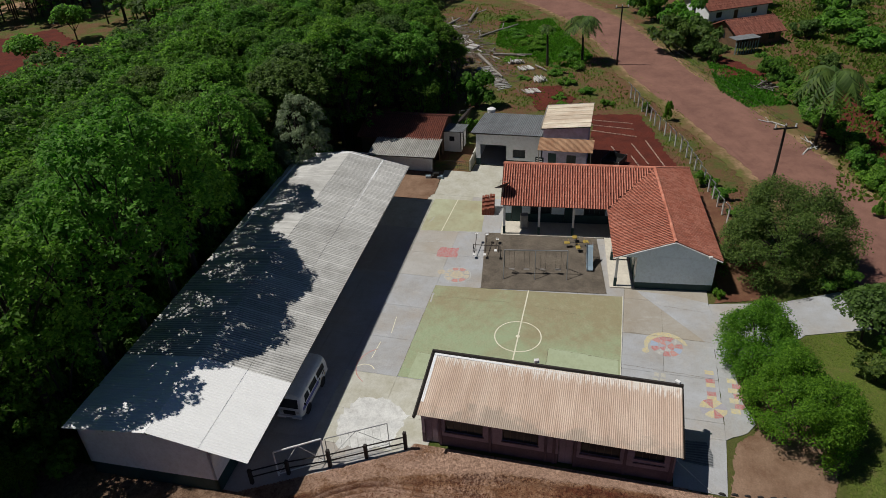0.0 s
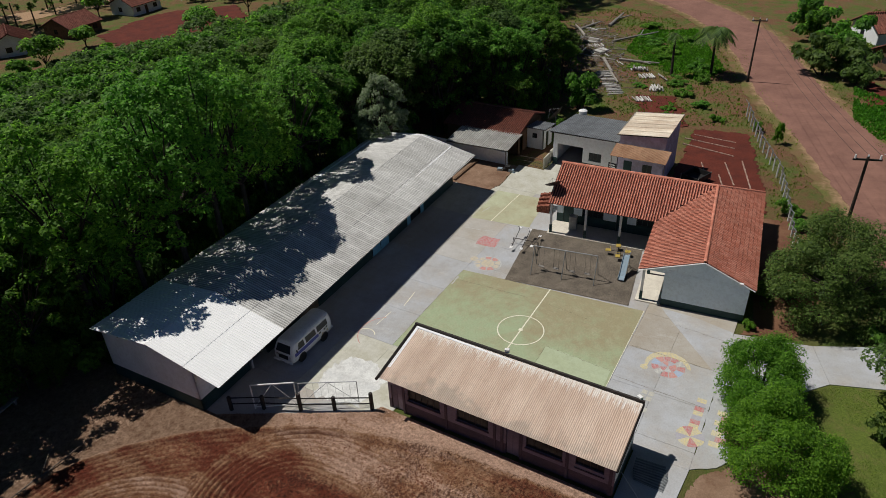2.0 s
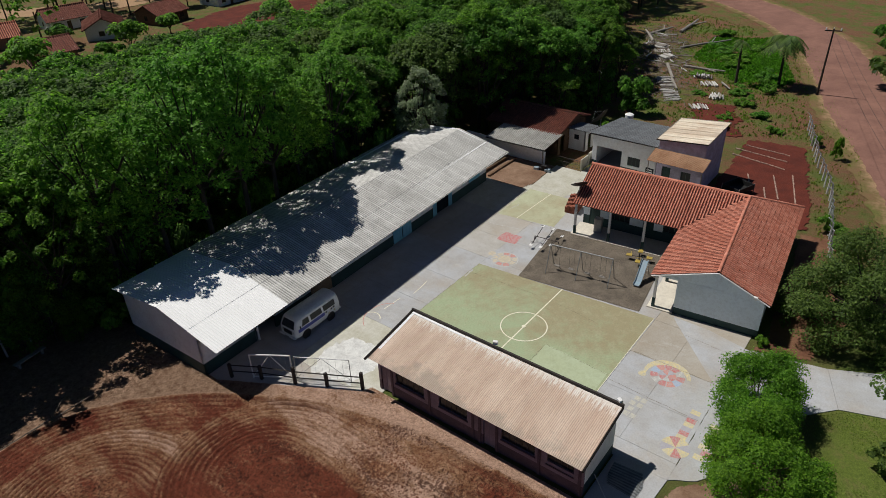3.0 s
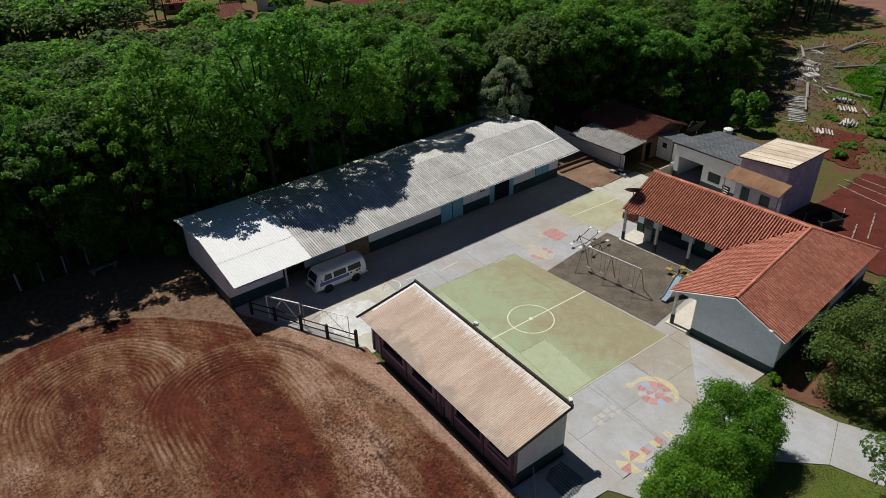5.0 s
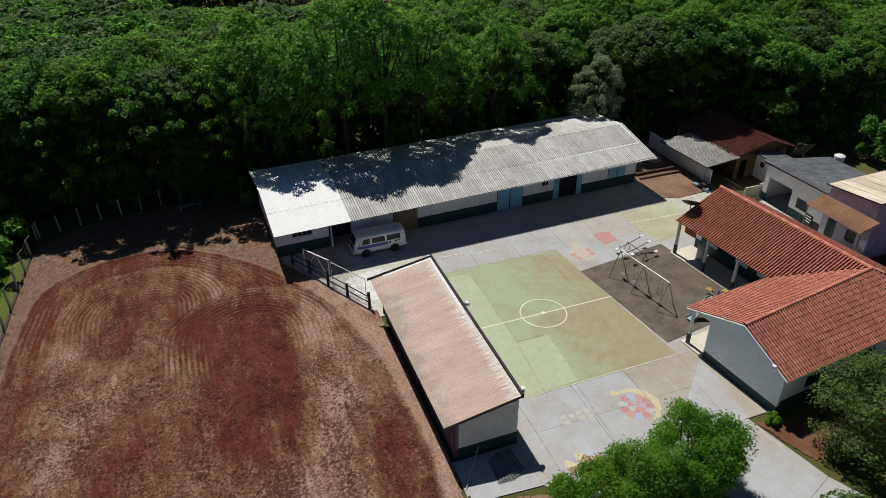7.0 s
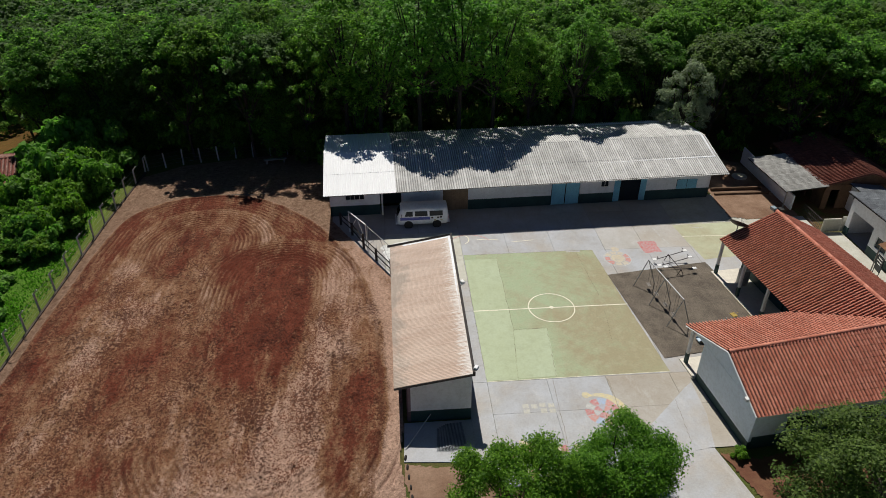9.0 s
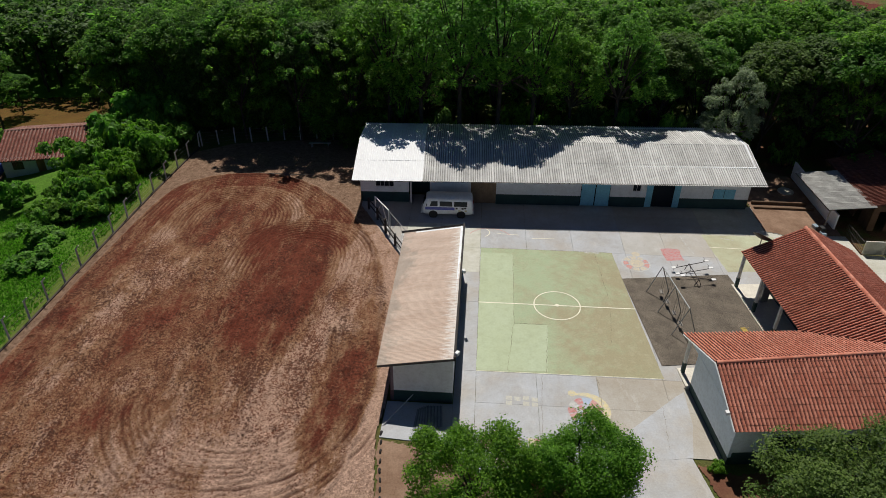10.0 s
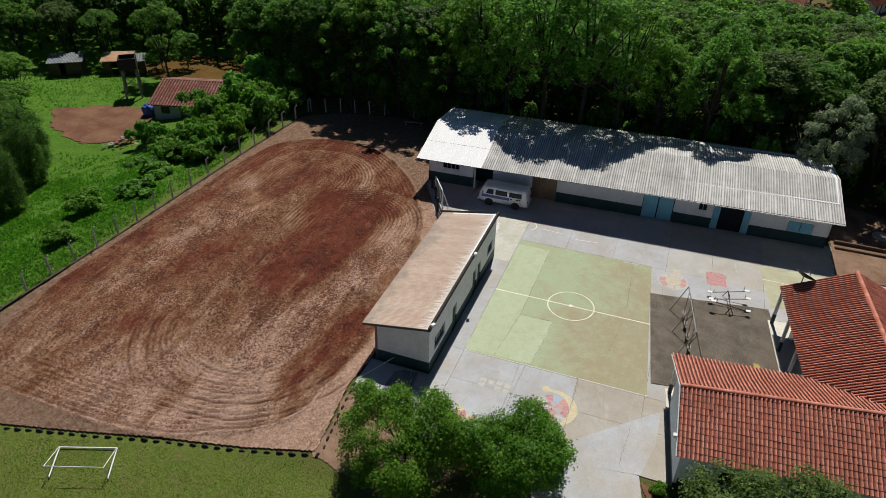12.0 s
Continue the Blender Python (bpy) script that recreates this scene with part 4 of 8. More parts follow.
# road, verge, soil
def patch(name, outline, material, label, lift=0.02, cell=0.35, seed=1, ragged=0.6):
    """A piece of bare ground with a ragged edge that follows the lie of the land."""
    xs, ys = [p[0] for p in outline], [p[1] for p in outline]
    within = lambda x, y: inside(outline, x + ragged * (rough_noise(x, y, 2.5, seed, 4) - 0.5) * 2, y + ragged * (rough_noise(x, y, 2.5, seed + 50, 4) - 0.5) * 2)
    lie = np.vectorize(lambda x, y: gz(x, y))
    p = grid_sheet(name, np.arange(min(xs) - 1, max(xs) + 1, cell), np.arange(min(ys) - 1, max(ys) + 1, cell), lambda x, y: lie(x, y) + lift + 0.06 * (rough_noise(x, y, 1.2, seed, 3) - 0.5), material, {}, within)
    shake = np.random.default_rng(seed)
    co = np.empty(len(p.data.vertices) * 3)
    p.data.vertices.foreach_get("co", co)
    co = co.reshape(-1, 3)
    co[:, :2] += shake.uniform(-0.45, 0.45, (len(co), 2)) * cell
    p.data.vertices.foreach_set("co", co.ravel())
    return tagged(p, label, kind="structure")


ROAD_MID = [(-170.0, -88.0), (-62.0, -53.0), (-2.0, -34.4), (22.0, -27.6), (34.3, -24.4), (49.8, -18.4), (64.4, -12.0), (83.0, -6.0), (97.5, -0.6), (109.0, 6.8), (118.0, 14.5), (126.0, 24.0), (138.0, 44.0)]


def ribbon(name, mid, half, lift, material, label, wobble=0.0):
    bm = bmesh.new()
    rng = random.Random(5)
    rows, rim = [], []
    for (x0, y0), (x1, y1) in zip(mid, mid[1:]):
        n = max(2, int(math.hypot(x1 - x0, y1 - y0) / 0.7))
        l = math.hypot(x1 - x0, y1 - y0)
        nx, ny = -(y1 - y0) / l, (x1 - x0) / l
        for i in range(n):
            f = i / n
            row = []
            for k in range(-4, 5):
                w = half * k / 4 + (rng.uniform(-wobble, wobble) if abs(k) == 4 else 0)
                x, y = x0 + (x1 - x0) * f + nx * w, y0 + (y1 - y0) * f + ny * w
                rim.append(abs(k) / 4)
                row.append(bm.verts.new((x, y, gz(x, y) + lift + (0.05 * (1 - (k / 4) ** 2) if lift > 0.03 else 0))))
            rows.append(row)
    for a, b in zip(rows, rows[1:]):
        for k in range(8):
            bm.faces.new((a[k], b[k], b[k + 1], a[k + 1]))
    way = part(name, bm, material, smooth=True)
    way.data.attributes.new("rim", "FLOAT", "POINT").data.foreach_set("value", rim)
    return tagged(way, label, kind="structure")


ribbon("road_verge", ROAD_MID, 6.3, 0.0, M_VERGE, "trodden earth verge along the road", 0.35)
ribbon("road", ROAD_MID, 4.6, 0.05, M_ROAD, "dusty reddish road with worn edges", 0.18)
patch("garden_soil", [(24.5, -3.9), (46.5, -2.6), (47.5, -9.0), (33.0, -12.6), (26.6, -13.8), (25.5, -9.0)], M_SOIL, "bare dark red garden soil", 0.02, 0.3, 3, 0.3)
patch("bare_earth", [(19.6, 17.0), (19.4, 12.2), (21.0, 11.9), (26.4, 12.2), (25.9, 24.0), (20.0, 26.0)], M_EARTH, "trodden brown earth beside the long building", 0.035, 0.12, 4, 0.3)
patch("bare_earth", [(-11.9, -13.9), (-7.6, -14.6), (-6.5, -16.0), (-4.0, -16.4), (-2.5, -18.0), (-7.0, -21.0), (-11.2, -19.5)], M_EARTH, "trodden brown earth under the trees", 0.0, 0.12, 5, 0.4)
patch("bare_earth", [(6.9, -14.2), (9.0, -15.2), (25.5, -13.4), (26.5, -17.0), (14.0, -19.5), (8.2, -18.2)], M_EARTH_RED, "bare red earth beside the building", 0.0, 0.12, 6, 0.4)
patch("bare_earth", [(46, -2.0), (58, 2.5), (56, 7.5), (47, 5.0)], M_SOIL, "bare red earth behind the garden", 0.03, 0.4, 7, 1.0)
patch("bare_earth", [(72, -24), (66, -28), (60, -26), (64, -21), (78, -20)], M_SOIL, "bare red earth across the road", 0.03, 0.5, 8, 1.2)
patch("bare_earth", [(58, -29), (44, -29), (36, -34), (46, -40), (62, -36)], M_SOIL, "bare red earth in a garden across the road", 0.03, 0.5, 9, 1.5)

# ---- the long building ----
LONG = pose(-17.84, 12.63, 0, 0, 0, 2.0)
TILT_LONG = 0.0125
long_building = thing("school_building", LONG, "long white school building with a corrugated grey roof", "building")
LB = 37.3
front = [(1.4, 3.2, 1.55, 2.3), (4.6, 6.6, 0.0, 2.5), (10.5, 12.9, 0.0, 2.55), (20.9, 23.7, 0.0, 2.45), (25.75, 26.55, 1.62, 2.5), (27.2, 30.0, 0.0, 2.45), (33.3, 35.4, 1.05, 2.1)]
wall_front = part("wall", wall(36.7, 3.93, 0.18, front, 1.05, 4.38), [M_PLASTER, M_DADO], long_building)
wall_front.matrix_basis = pose(0.35, 2.6, 0)
for n, (m, l, h0, h1) in enumerate(((pose(0.35, 11.1, 0, 0, 0, -90), 8.5, 4.2, 4.1), (pose(37.05, 2.6, 0, 0, 0, 90), 8.5, 4.36, 4.6), (pose(37.05, 11.1, 0, 0, 0, 180), 36.7, 4.7, 4.2))):
    w = part("wall", wall(l, h0, 0.18, (), 1.05, h1), [M_PLASTER, M_DADO], long_building)
    w.matrix_basis = m
for x, t in ((0.36, 0.0), (36.87, TILT_LONG * 37)):
    bm = bmesh.new()
    v = [bm.verts.new((x + d, y, z + t)) for d in (0, 0.17) for y, z in ((2.6, 3.85), (6.05, 4.70), (11.1, 4.15), (11.1, 3.85))]
    for f in ((0, 1, 2, 3), (7, 6, 5, 4), (0, 4, 5, 1), (1, 5, 6, 2), (2, 6, 7, 3), (3, 7, 4, 0)):
        bm.faces.new([v[i] for i in f])
    part("gable", bm, M_PLASTER, long_building)
roof = part("roof", boxes(*[(0.1, LB - 0.1, y - 0.04, y + 0.04, z - 0.19, z - 0.09) for y, z in ((0.25, 3.56), (2.9, 4.1), (6.05, 4.80), (9.0, 4.5), (11.3, 4.26))]), M_WOOD_DARK, long_building)
roof.matrix_basis = Matrix.Translation((0, 0, 0.02)) @ Matrix(((1, 0, 0, 0), (0, 1, 0, 0), (TILT_LONG, 0, 1, 0), (0, 0, 0, 1)))
SHEET_W = 1.0657142857
front_len = math.hypot(6.05, 1.35) / 2
back_len = math.hypot(5.6, 0.58) / 2
sheet_front = {m: corrugated("sheet", SHEET_W + 0.03, front_len + 0.15, m, depth=d) for m, d in ((M_FIBRE, 0.085), (M_FIBRE_WHITE, 0.03))}
sheet_back = {m: corrugated("sheet", SHEET_W + 0.03, back_len + 0.15, m, depth=d) for m, d in ((M_FIBRE, 0.07), (M_FIBRE_WHITE, 0.05))}
rng = random.Random(11)
for i in range(35):
    x = i * SHEET_W
    mat = M_FIBRE_WHITE if i < 6 else M_FIBRE
    for row in range(2):
        f = slope_frame((x, 6.05 * row / 2 - 0.13 * row, 3.5 + 1.35 * row / 2 - 0.029 * row + 0.020 * row + rng.uniform(0, 0.006)), (1, 0, 0), (0, 6.05, 1.35))
        piece("sheet", sheet_front[mat], roof, f)
        f = slope_frame((x + SHEET_W, 11.65 - 5.6 * row / 2 + 0.13 * row, 4.27 + 0.58 * row / 2 - 0.0135 * row + 0.020 * row + rng.uniform(0, 0.006)), (-1, 0, 0), (0, -5.6, 0.58))
        piece("sheet", sheet_back[mat], roof, f)

# ---- the low building beside the court ----
low_building = thing("classroom_block", Matrix(), "low mauve classroom block with a lichen-stained sloping roof", "building")
S_OPEN_W = [(0.2, 1.1, 0.0, 2.1), (1.5, 3.9, 1.25, 2.25), (5.1, 7.3, 1.25, 2.25), (8.5, 9.4, 0.0, 2.1), (9.8, 12.1, 1.25, 2.25), (12.9, 14.6, 1.5, 2.25)]
w = part("wall", wall(15.2, 3.28, 0.18, S_OPEN_W, 0.85, 3.0), [M_MAUVE, M_MAUVE_DARK], low_building)
w.matrix_basis = pose(-11.35, 4.4, 0, 0, 0, -90)
S_OPEN_E = [(1.0, 3.0, 1.2, 2.2), (4.6, 5.5, 0.0, 2.1), (9.2, 10.1, 0.0, 2.1), (10.4, 11.3, 0.0, 2.1), (13.0, 14.4, 1.3, 2.2)]
w = part("wall", wall(15.2, 3.85, 0.18, S_OPEN_E, 0.9, 4.1), [M_PLASTER, M_DADO], low_building)
w.matrix_basis = pose(-7.45, -10.8, 0, 0, 0, 90)
w = part("wall", wall(3.54, 3.1, 0.18, (), 0.9, 3.75), [M_PLASTER, M_DADO], low_building)
w.matrix_basis = pose(-11.17, -10.8, 0)
w = part("wall", wall(3.54, 4.05, 0.18, (), 0.9, 3.4), [M_PLASTER, M_DADO], low_building)
w.matrix_basis = pose(-7.63, 4.4, 0, 0, 0, 180)
SLOPE_TILT = 0.018
s_roof = part("roof", boxes(*[(x - 0.04, x + 0.04, -10.9, 4.45, z - 0.2, z - 0.08) for x, z in ((-11.9, 3.05), (-9.8, 3.42), (-7.6, 3.8))]), M_WOOD_DARK, low_building)
s_roof.matrix_basis = Matrix(((1, 0, 0, 0), (0, 1, 0, 0), (0, SLOPE_TILT, 1, 10.9 * SLOPE_TILT), (0, 0, 0, 1)))
S_W = 15.45 / 15
s_sheet = corrugated("sheet", S_W + 0.02, math.hypot(4.75, 0.86), M_FIBRE_PINK, 0.12, 0.027, 4)
for i in range(15):
    f = slope_frame((-12.15, 4.5 - i * S_W, 2.98 + (i % 2) * 0.004), (0, -1, 0), (4.75, 0, 0.86))
    piece("sheet", s_sheet, s_roof, f)
part("end_board", bars(((-12.12, -11.0, 2.90), (-7.40, -11.0, 3.75), 0.085), sides=4), M_WOOD_DARK, s_roof, "dark weathered board under the roof end")
part("fascia", boxes((-7.44, -7.30, -11.05, 4.62, 3.70, 4.03)), M_WOOD_DARK, s_roof)
part("fascia", bars(((-12.35, 4.56, 2.97), (-7.37, 4.56, 3.87), 0.11), sides=4), M_WOOD_DARK, s_roof)


# ---- the tiled L-shaped building ----
def tile_mesh(name, material, pitch=0.33, length=0.45):
    """One roof tile, half pan and half barrel, sunk at the upper end."""
    prof = [(-0.34, 0.0), (-0.06, 0.005), (0.02, 0.065), (0.14, 0.11), (0.28, 0.105), (0.40, 0.05), (0.46, -0.01)]
    n = len(prof)
    s = pitch / 0.33
    verts = [(pitch * u, y, h * s + z) for y, z in ((0.0, 0.032), (length, 0.0)) for u, h in prof]
    verts += [(pitch * u, 0.0, h * s + 0.005) for u, h in prof]
    faces = [(i, i + 1, n + 1 + i, n + i) for i in range(n - 1)] + [(2 * n + i, 2 * n + 1 + i, i + 1, i) for i in range(n - 1)]
    # pan and flank faces take the tone that holds dirt and shade
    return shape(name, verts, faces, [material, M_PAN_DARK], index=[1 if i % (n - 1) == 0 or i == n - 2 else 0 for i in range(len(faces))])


def tiled_slope(parent, corners, material, singles=None, pitch=0.23, row=0.37):
    """Tiles over a slope. corners: eave start, eave end, then the rest of the outline; the eave runs so that the slope rises to its left."""
    c = [Vector(p) for p in corners]
    one = tile_mesh("tile", material, pitch, row + 0.05)
    base = np.array([v.co[:] for v in one.vertices])
    polys = [tuple(p.vertices) for p in one.polygons]
    r = np.random.default_rng(len(corners) + int(abs(c[1].x - c[0].x) * 10))
    verts, faces, count = [], [], 0
    inset = [p.material_index for p in one.polygons]
    for tri in ((c[0], c[1], c[2]), (c[0], c[2], c[3])):
        normal = (tri[1] - tri[0]).cross(tri[2] - tri[0]).normalized()
        x = (c[1] - c[0]).normalized()
        f = slope_frame(c[0], x - normal * x.dot(normal), normal.cross(x))
        inv = f.inverted()
        flat = [((inv @ p).x, (inv @ p).y) for p in tri]
        x0, x1 = min(p[0] for p in flat), max(p[0] for p in flat)
        y1 = max(p[1] for p in flat)
        gx, gy = np.meshgrid(np.arange(math.floor(x0 / pitch) * pitch + pitch / 2, x1 + pitch, pitch), np.arange(-0.05, y1, row), indexing="ij")
        ok = inside(flat, gx, np.maximum(gy + row * 0.45, 0.02))
        turn = np.array(f.to_3x3())
        for x, y in zip(gx[ok], gy[ok]):
            jx, jz = r.normal(scale=0.006), r.uniform(0, 0.007)
            if singles and count < 300 and singles[0] <= x <= singles[1]:
                piece("tile", one, parent, f @ Matrix.Translation((x + jx, y, jz)))
                count += 1
                continue
            n = len(verts) * len(base)
            verts.append((base + (x + jx, y, jz)) @ turn.T + np.array(f.translation))
            faces += [tuple(n + i for i in p) for p in polys]
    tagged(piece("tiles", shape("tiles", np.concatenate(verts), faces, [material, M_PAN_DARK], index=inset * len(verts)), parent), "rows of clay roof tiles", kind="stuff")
    # closed deck under the tiles, its dark tone the painted shade of the gaps
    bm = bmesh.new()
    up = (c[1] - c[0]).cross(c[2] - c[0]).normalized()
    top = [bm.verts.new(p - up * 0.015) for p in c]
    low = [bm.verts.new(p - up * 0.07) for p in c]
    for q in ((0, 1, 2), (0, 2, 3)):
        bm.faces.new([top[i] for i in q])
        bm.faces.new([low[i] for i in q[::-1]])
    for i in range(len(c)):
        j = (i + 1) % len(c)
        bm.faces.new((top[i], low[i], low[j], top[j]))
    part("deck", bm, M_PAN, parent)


def ridge_tiles(parent, a, b, material, pitch=0.38):
    """Half-round ridge tiles from a to b, lapped."""
    a, b = Vector(a), Vector(b)
    n = max(2, round((b - a).length / pitch))
    turn = (b - a).to_track_quat("Y", "Z").to_matrix().to_4x4()
    prof = [(-0.15, -0.05), (-0.12, 0.05), (-0.05, 0.11), (0.05, 0.11), (0.12, 0.05), (0.15, -0.05)]
    l = (b - a).length / n
    verts = [(u * s, y, h * s + 0.03) for y, s in ((0, 1.0), (l + 0.05, 0.86)) for u, h in prof]
    me = shape("ridge_tile", verts, [(i, i + 1, 7 + i, 6 + i) for i in range(5)], material, smooth=True)
    for i in range(n):
        piece("ridge_tile", me, parent, Matrix.Translation(a.lerp(b, i / n)) @ turn)


R_BASE = pose(7.49, -6.72, 0, 0, 0, 6.0)
tiled_building = thing("tiled_building", R_BASE, "pale blue L-shaped school building with a red clay tile roof", "building")
r_roof = part("roof", boxes((8.1, 16.2, -8.0, -7.9, 2.85, 2.95), (0.25, 16.2, -7.9, -7.8, 2.85, 2.95)), M_WOOD_DARK, tiled_building)
E_Z = 3.12
V0, HIP = (7.75, 0.15, E_Z), (16.5, -8.2, E_Z)
GB, GBR, GBT = (-0.05, 0.15, E_Z), (-0.05, -8.2, E_Z), (-0.05, -4.45, 4.78)
JUN = (12.1, -4.2, 5.22)
GA, GAR, GAT = (7.75, 9.75, E_Z + 0.1), (16.5, 9.75, E_Z), (12.2, 9.75, 5.32)
tiled_slope(r_roof, [GBR, HIP, JUN, GBT], M_CLAY, (0.0, 4.4))
tiled_slope(r_roof, [V0, GB, GBT, JUN], M_CLAY)
tiled_slope(r_roof, [GA, V0, JUN, GAT], M_CLAY)
tiled_slope(r_roof, [HIP, GAR, GAT, JUN], M_CLAY)
ridge_tiles(r_roof, GBT, JUN, M_CLAY)
ridge_tiles(r_roof, GAT, JUN, M_CLAY)
ridge_tiles(r_roof, HIP, JUN, M_CLAY)
for a, b, c in ((GB, GBT, GBR),):
    bm = bmesh.new()
    for p, q in ((a, b), (b, c)):
        bar(bm, Vector(p) + Vector((0.0, 0, -0.06)), Vector(q) + Vector((0.0, 0, -0.06)), 0.05, 4)
    part("barge_board", bm, M_WHITE, r_roof)
# walls: the west gable room, the covered walk in front, the north wing set back behind its posts
def r_wall(x, y, turn, bm, mats, label=""):
    w = part("wall", bm, mats, tiled_building, label)
    w.matrix_basis = pose(x, y, 0, 0, 0, turn)
    return w


r_wall(0.25, -1.75, -90, wall(6.1, 3.1, 0.18, (), 0.6), [M_BLUE, M_DADO])
bm = bmesh.new()
v = [bm.verts.new((0.26 + d, y, z)) for d in (0, 0.16) for y, z in ((-0.05, 3.0), (-4.45, 4.66), (-7.9, 3.0))]
for f in ((0, 1, 2), (5, 4, 3), (0, 3, 4, 1), (1, 4, 5, 2), (2, 5, 3, 0)):
    bm.faces.new([v[i] for i in f])
part("gable", bm, M_BLUE, tiled_building)
r_wall(0.43, -7.85, 0, wall(15.8, 3.05, 0.18, [(2.0, 4.0, 1.1, 2.2), (6.5, 8.5, 1.1, 2.2), (11, 13, 1.1, 2.2)], 1.0), [M_BLUE, M_DADO])
r_wall(16.23, -7.85, 90, wall(17.3, 3.05, 0.18, [(3, 5, 1.1, 2.2), (9, 11, 1.1, 2.2)], 1.0), [M_BLUE, M_DADO])
r_wall(10.2, -1.75, 180, wall(9.77, 3.05, 0.18, [(2.0, 3.0, 0.0, 2.1), (4.5, 6.5, 1.1, 2.2), (8.0, 8.9, 0.0, 2.1)], 1.0), [M_WHITE, M_DADO])
r_wall(10.2, 9.45, -90, wall(11.0, 3.05, 0.18, [(0.6, 1.6, 0.0, 2.1), (2.4, 4.4, 1.0, 2.2), (5.6, 6.6, 0.0, 2.1), (7.4, 9.4, 1.0, 2.2)], 1.0), [M_BLUE, M_DADO])
r_wall(16.05, 9.45, 180, wall(5.85, 3.0, 0.18, (), 1.0), [M_BLUE, M_DADO])
bm = bmesh.new()
v = [bm.verts.new((x, 9.4 - d, z)) for d in (0, 0.16) for x, z in ((8.0, 3.1), (12.2, 5.2), (16.2, 3.0))]
for f in ((0, 2, 1), (5, 3, 4), (0, 1, 4, 3), (1, 2, 5, 4), (2, 0, 3, 5)):
    bm.faces.new([v[i] for i in f])
part("gable", bm, M_BLUE, tiled_building)
for x, y in ((0.35, -0.2), (7.95, 9.4), (7.95, 6.2), (7.95, 3.1), (4.2, -0.2)):
    post = part("post", bevelled(boxes((x - 0.1, x + 0.1, y - 0.1, y + 0.1, 0.0, 3.1)), 0.012), M_WHITE, tiled_building)
    part("post_base", bevelled(boxes((x - 0.115, x + 0.115, y - 0.115, y + 0.115, 0.0, 0.95)), 0.012), M_DADO, post, "dark green painted foot")
part("walkway", boxes((0.1, 10.2, -1.75, 0.2, 0.001, 0.10), (7.7, 10.2, 0.2, 9.7, 0.001, 0.10)), M_FLOOR, tiled_building)


# ---- trees ----
def stand(tree, x, y, turn=0.0, size=1.0, z=None, squash=1.0):
    tree.matrix_basis = pose(x, y, gz(x, y) if z is None else z, 0, 0, turn) @ Matrix.Diagonal((size, size, size * squash, 1))
    return tree


def again(tree, x, y, turn, size, squash=1.0):
    """A copy of a tree at another place and size."""
    t = copy_thing(tree, Matrix())
    return stand(t, x, y, turn, size, None, squash)


stand(tufted_tree("shade_tree", 6.7, 5.1, 1.0, M_LEAF_SHADE, 101, 300, 0.70, 52000, 0.090, "broad round shade tree with dense green leaves", trunk=0.22, dome=0.62, top=0.5, lump=1.0, flat=0.8, limbs=20, loose=0.12), 13.7, -20.5)
stand(tufted_tree("shade_tree", 4.5, 2.65, 1.3, M_LEAF_FEATHER, 102, 150, 0.50, 36000, 0.070, "small feathery shade tree beside the yard", trunk=0.13, flat=0.5, dome=0.5, top=0.55, lump=0.9, tall=1.3, limbs=16, loose=0.18), 0.1, -16.8)
stand(tufted_tree("shade_tree", 4.5, 3.15, 1.0, M_LEAF_FEATHER, 113, 170, 0.50, 40000, 0.070, "small spreading shade tree over bare earth", trunk=0.13, flat=0.5, dome=0.5, top=0.55, lump=0.95, tall=1.3, limbs=16, loose=0.18), -5.8, -18.6)

WOODS = ([(-46, 30), (-20, 29.5), (20, 30.0), (36, 29.0), (43, 21), (50, 23), (66, 29), (92, 40), (76, 56), (60, 60), (44, 63), (34, 64), (24, 67), (0, 72), (-25, 80), (-50, 62), (-62, 48)],
         [(-135, 26), (-101, 38), (-86, 46), (-76, 52), (-64, 56), (-51, 63), (-26, 87), (-40, 112), (-140, 105)],
         [(77, 58), (92, 44), (118, 56), (120, 88), (102, 96), (84, 92), (72, 80), (62, 67)], [(-140, 107), (-40, 113), (-24, 97), (-2, 97), (0, 106), (-20, 150), (-140, 158)], [(94, 41), (108, 35), (126, 38), (126, 62), (118, 56), (92, 44)], [(84, 114), (108, 117), (112, 132), (92, 136)])
LEAVES = (M_LEAF_FOREST, M_LEAF_FOREST, M_LEAF_BRIGHT, M_LEAF_FOREST, M_LEAF_SHADE)
near_kinds = [tufted_tree("forest_tree", 11.6, 3.7, 3.0, m, 200 + i, 230, 0.48, 9600, 0.155, "tall leafy tree of the dense wood", "tree", "wood behind the school", 0.2, 0.9, 0.23, 0.80, 0.5, 1.1, 10) for i, m in enumerate(LEAVES)]
rng = random.Random(77)
fresh = set(near_kinds)


def wood_tree(x, y, size, squash=1.0):
    k = near_kinds[rng.choice((0, 1, 2, 3, 3, 0, 4))]
    turn = rng.uniform(0, 360)
    if k in fresh:
        fresh.discard(k)
        stand(k, x, y, turn, size, None, squash)
    else:
        again(k, x, y, turn, size, squash)


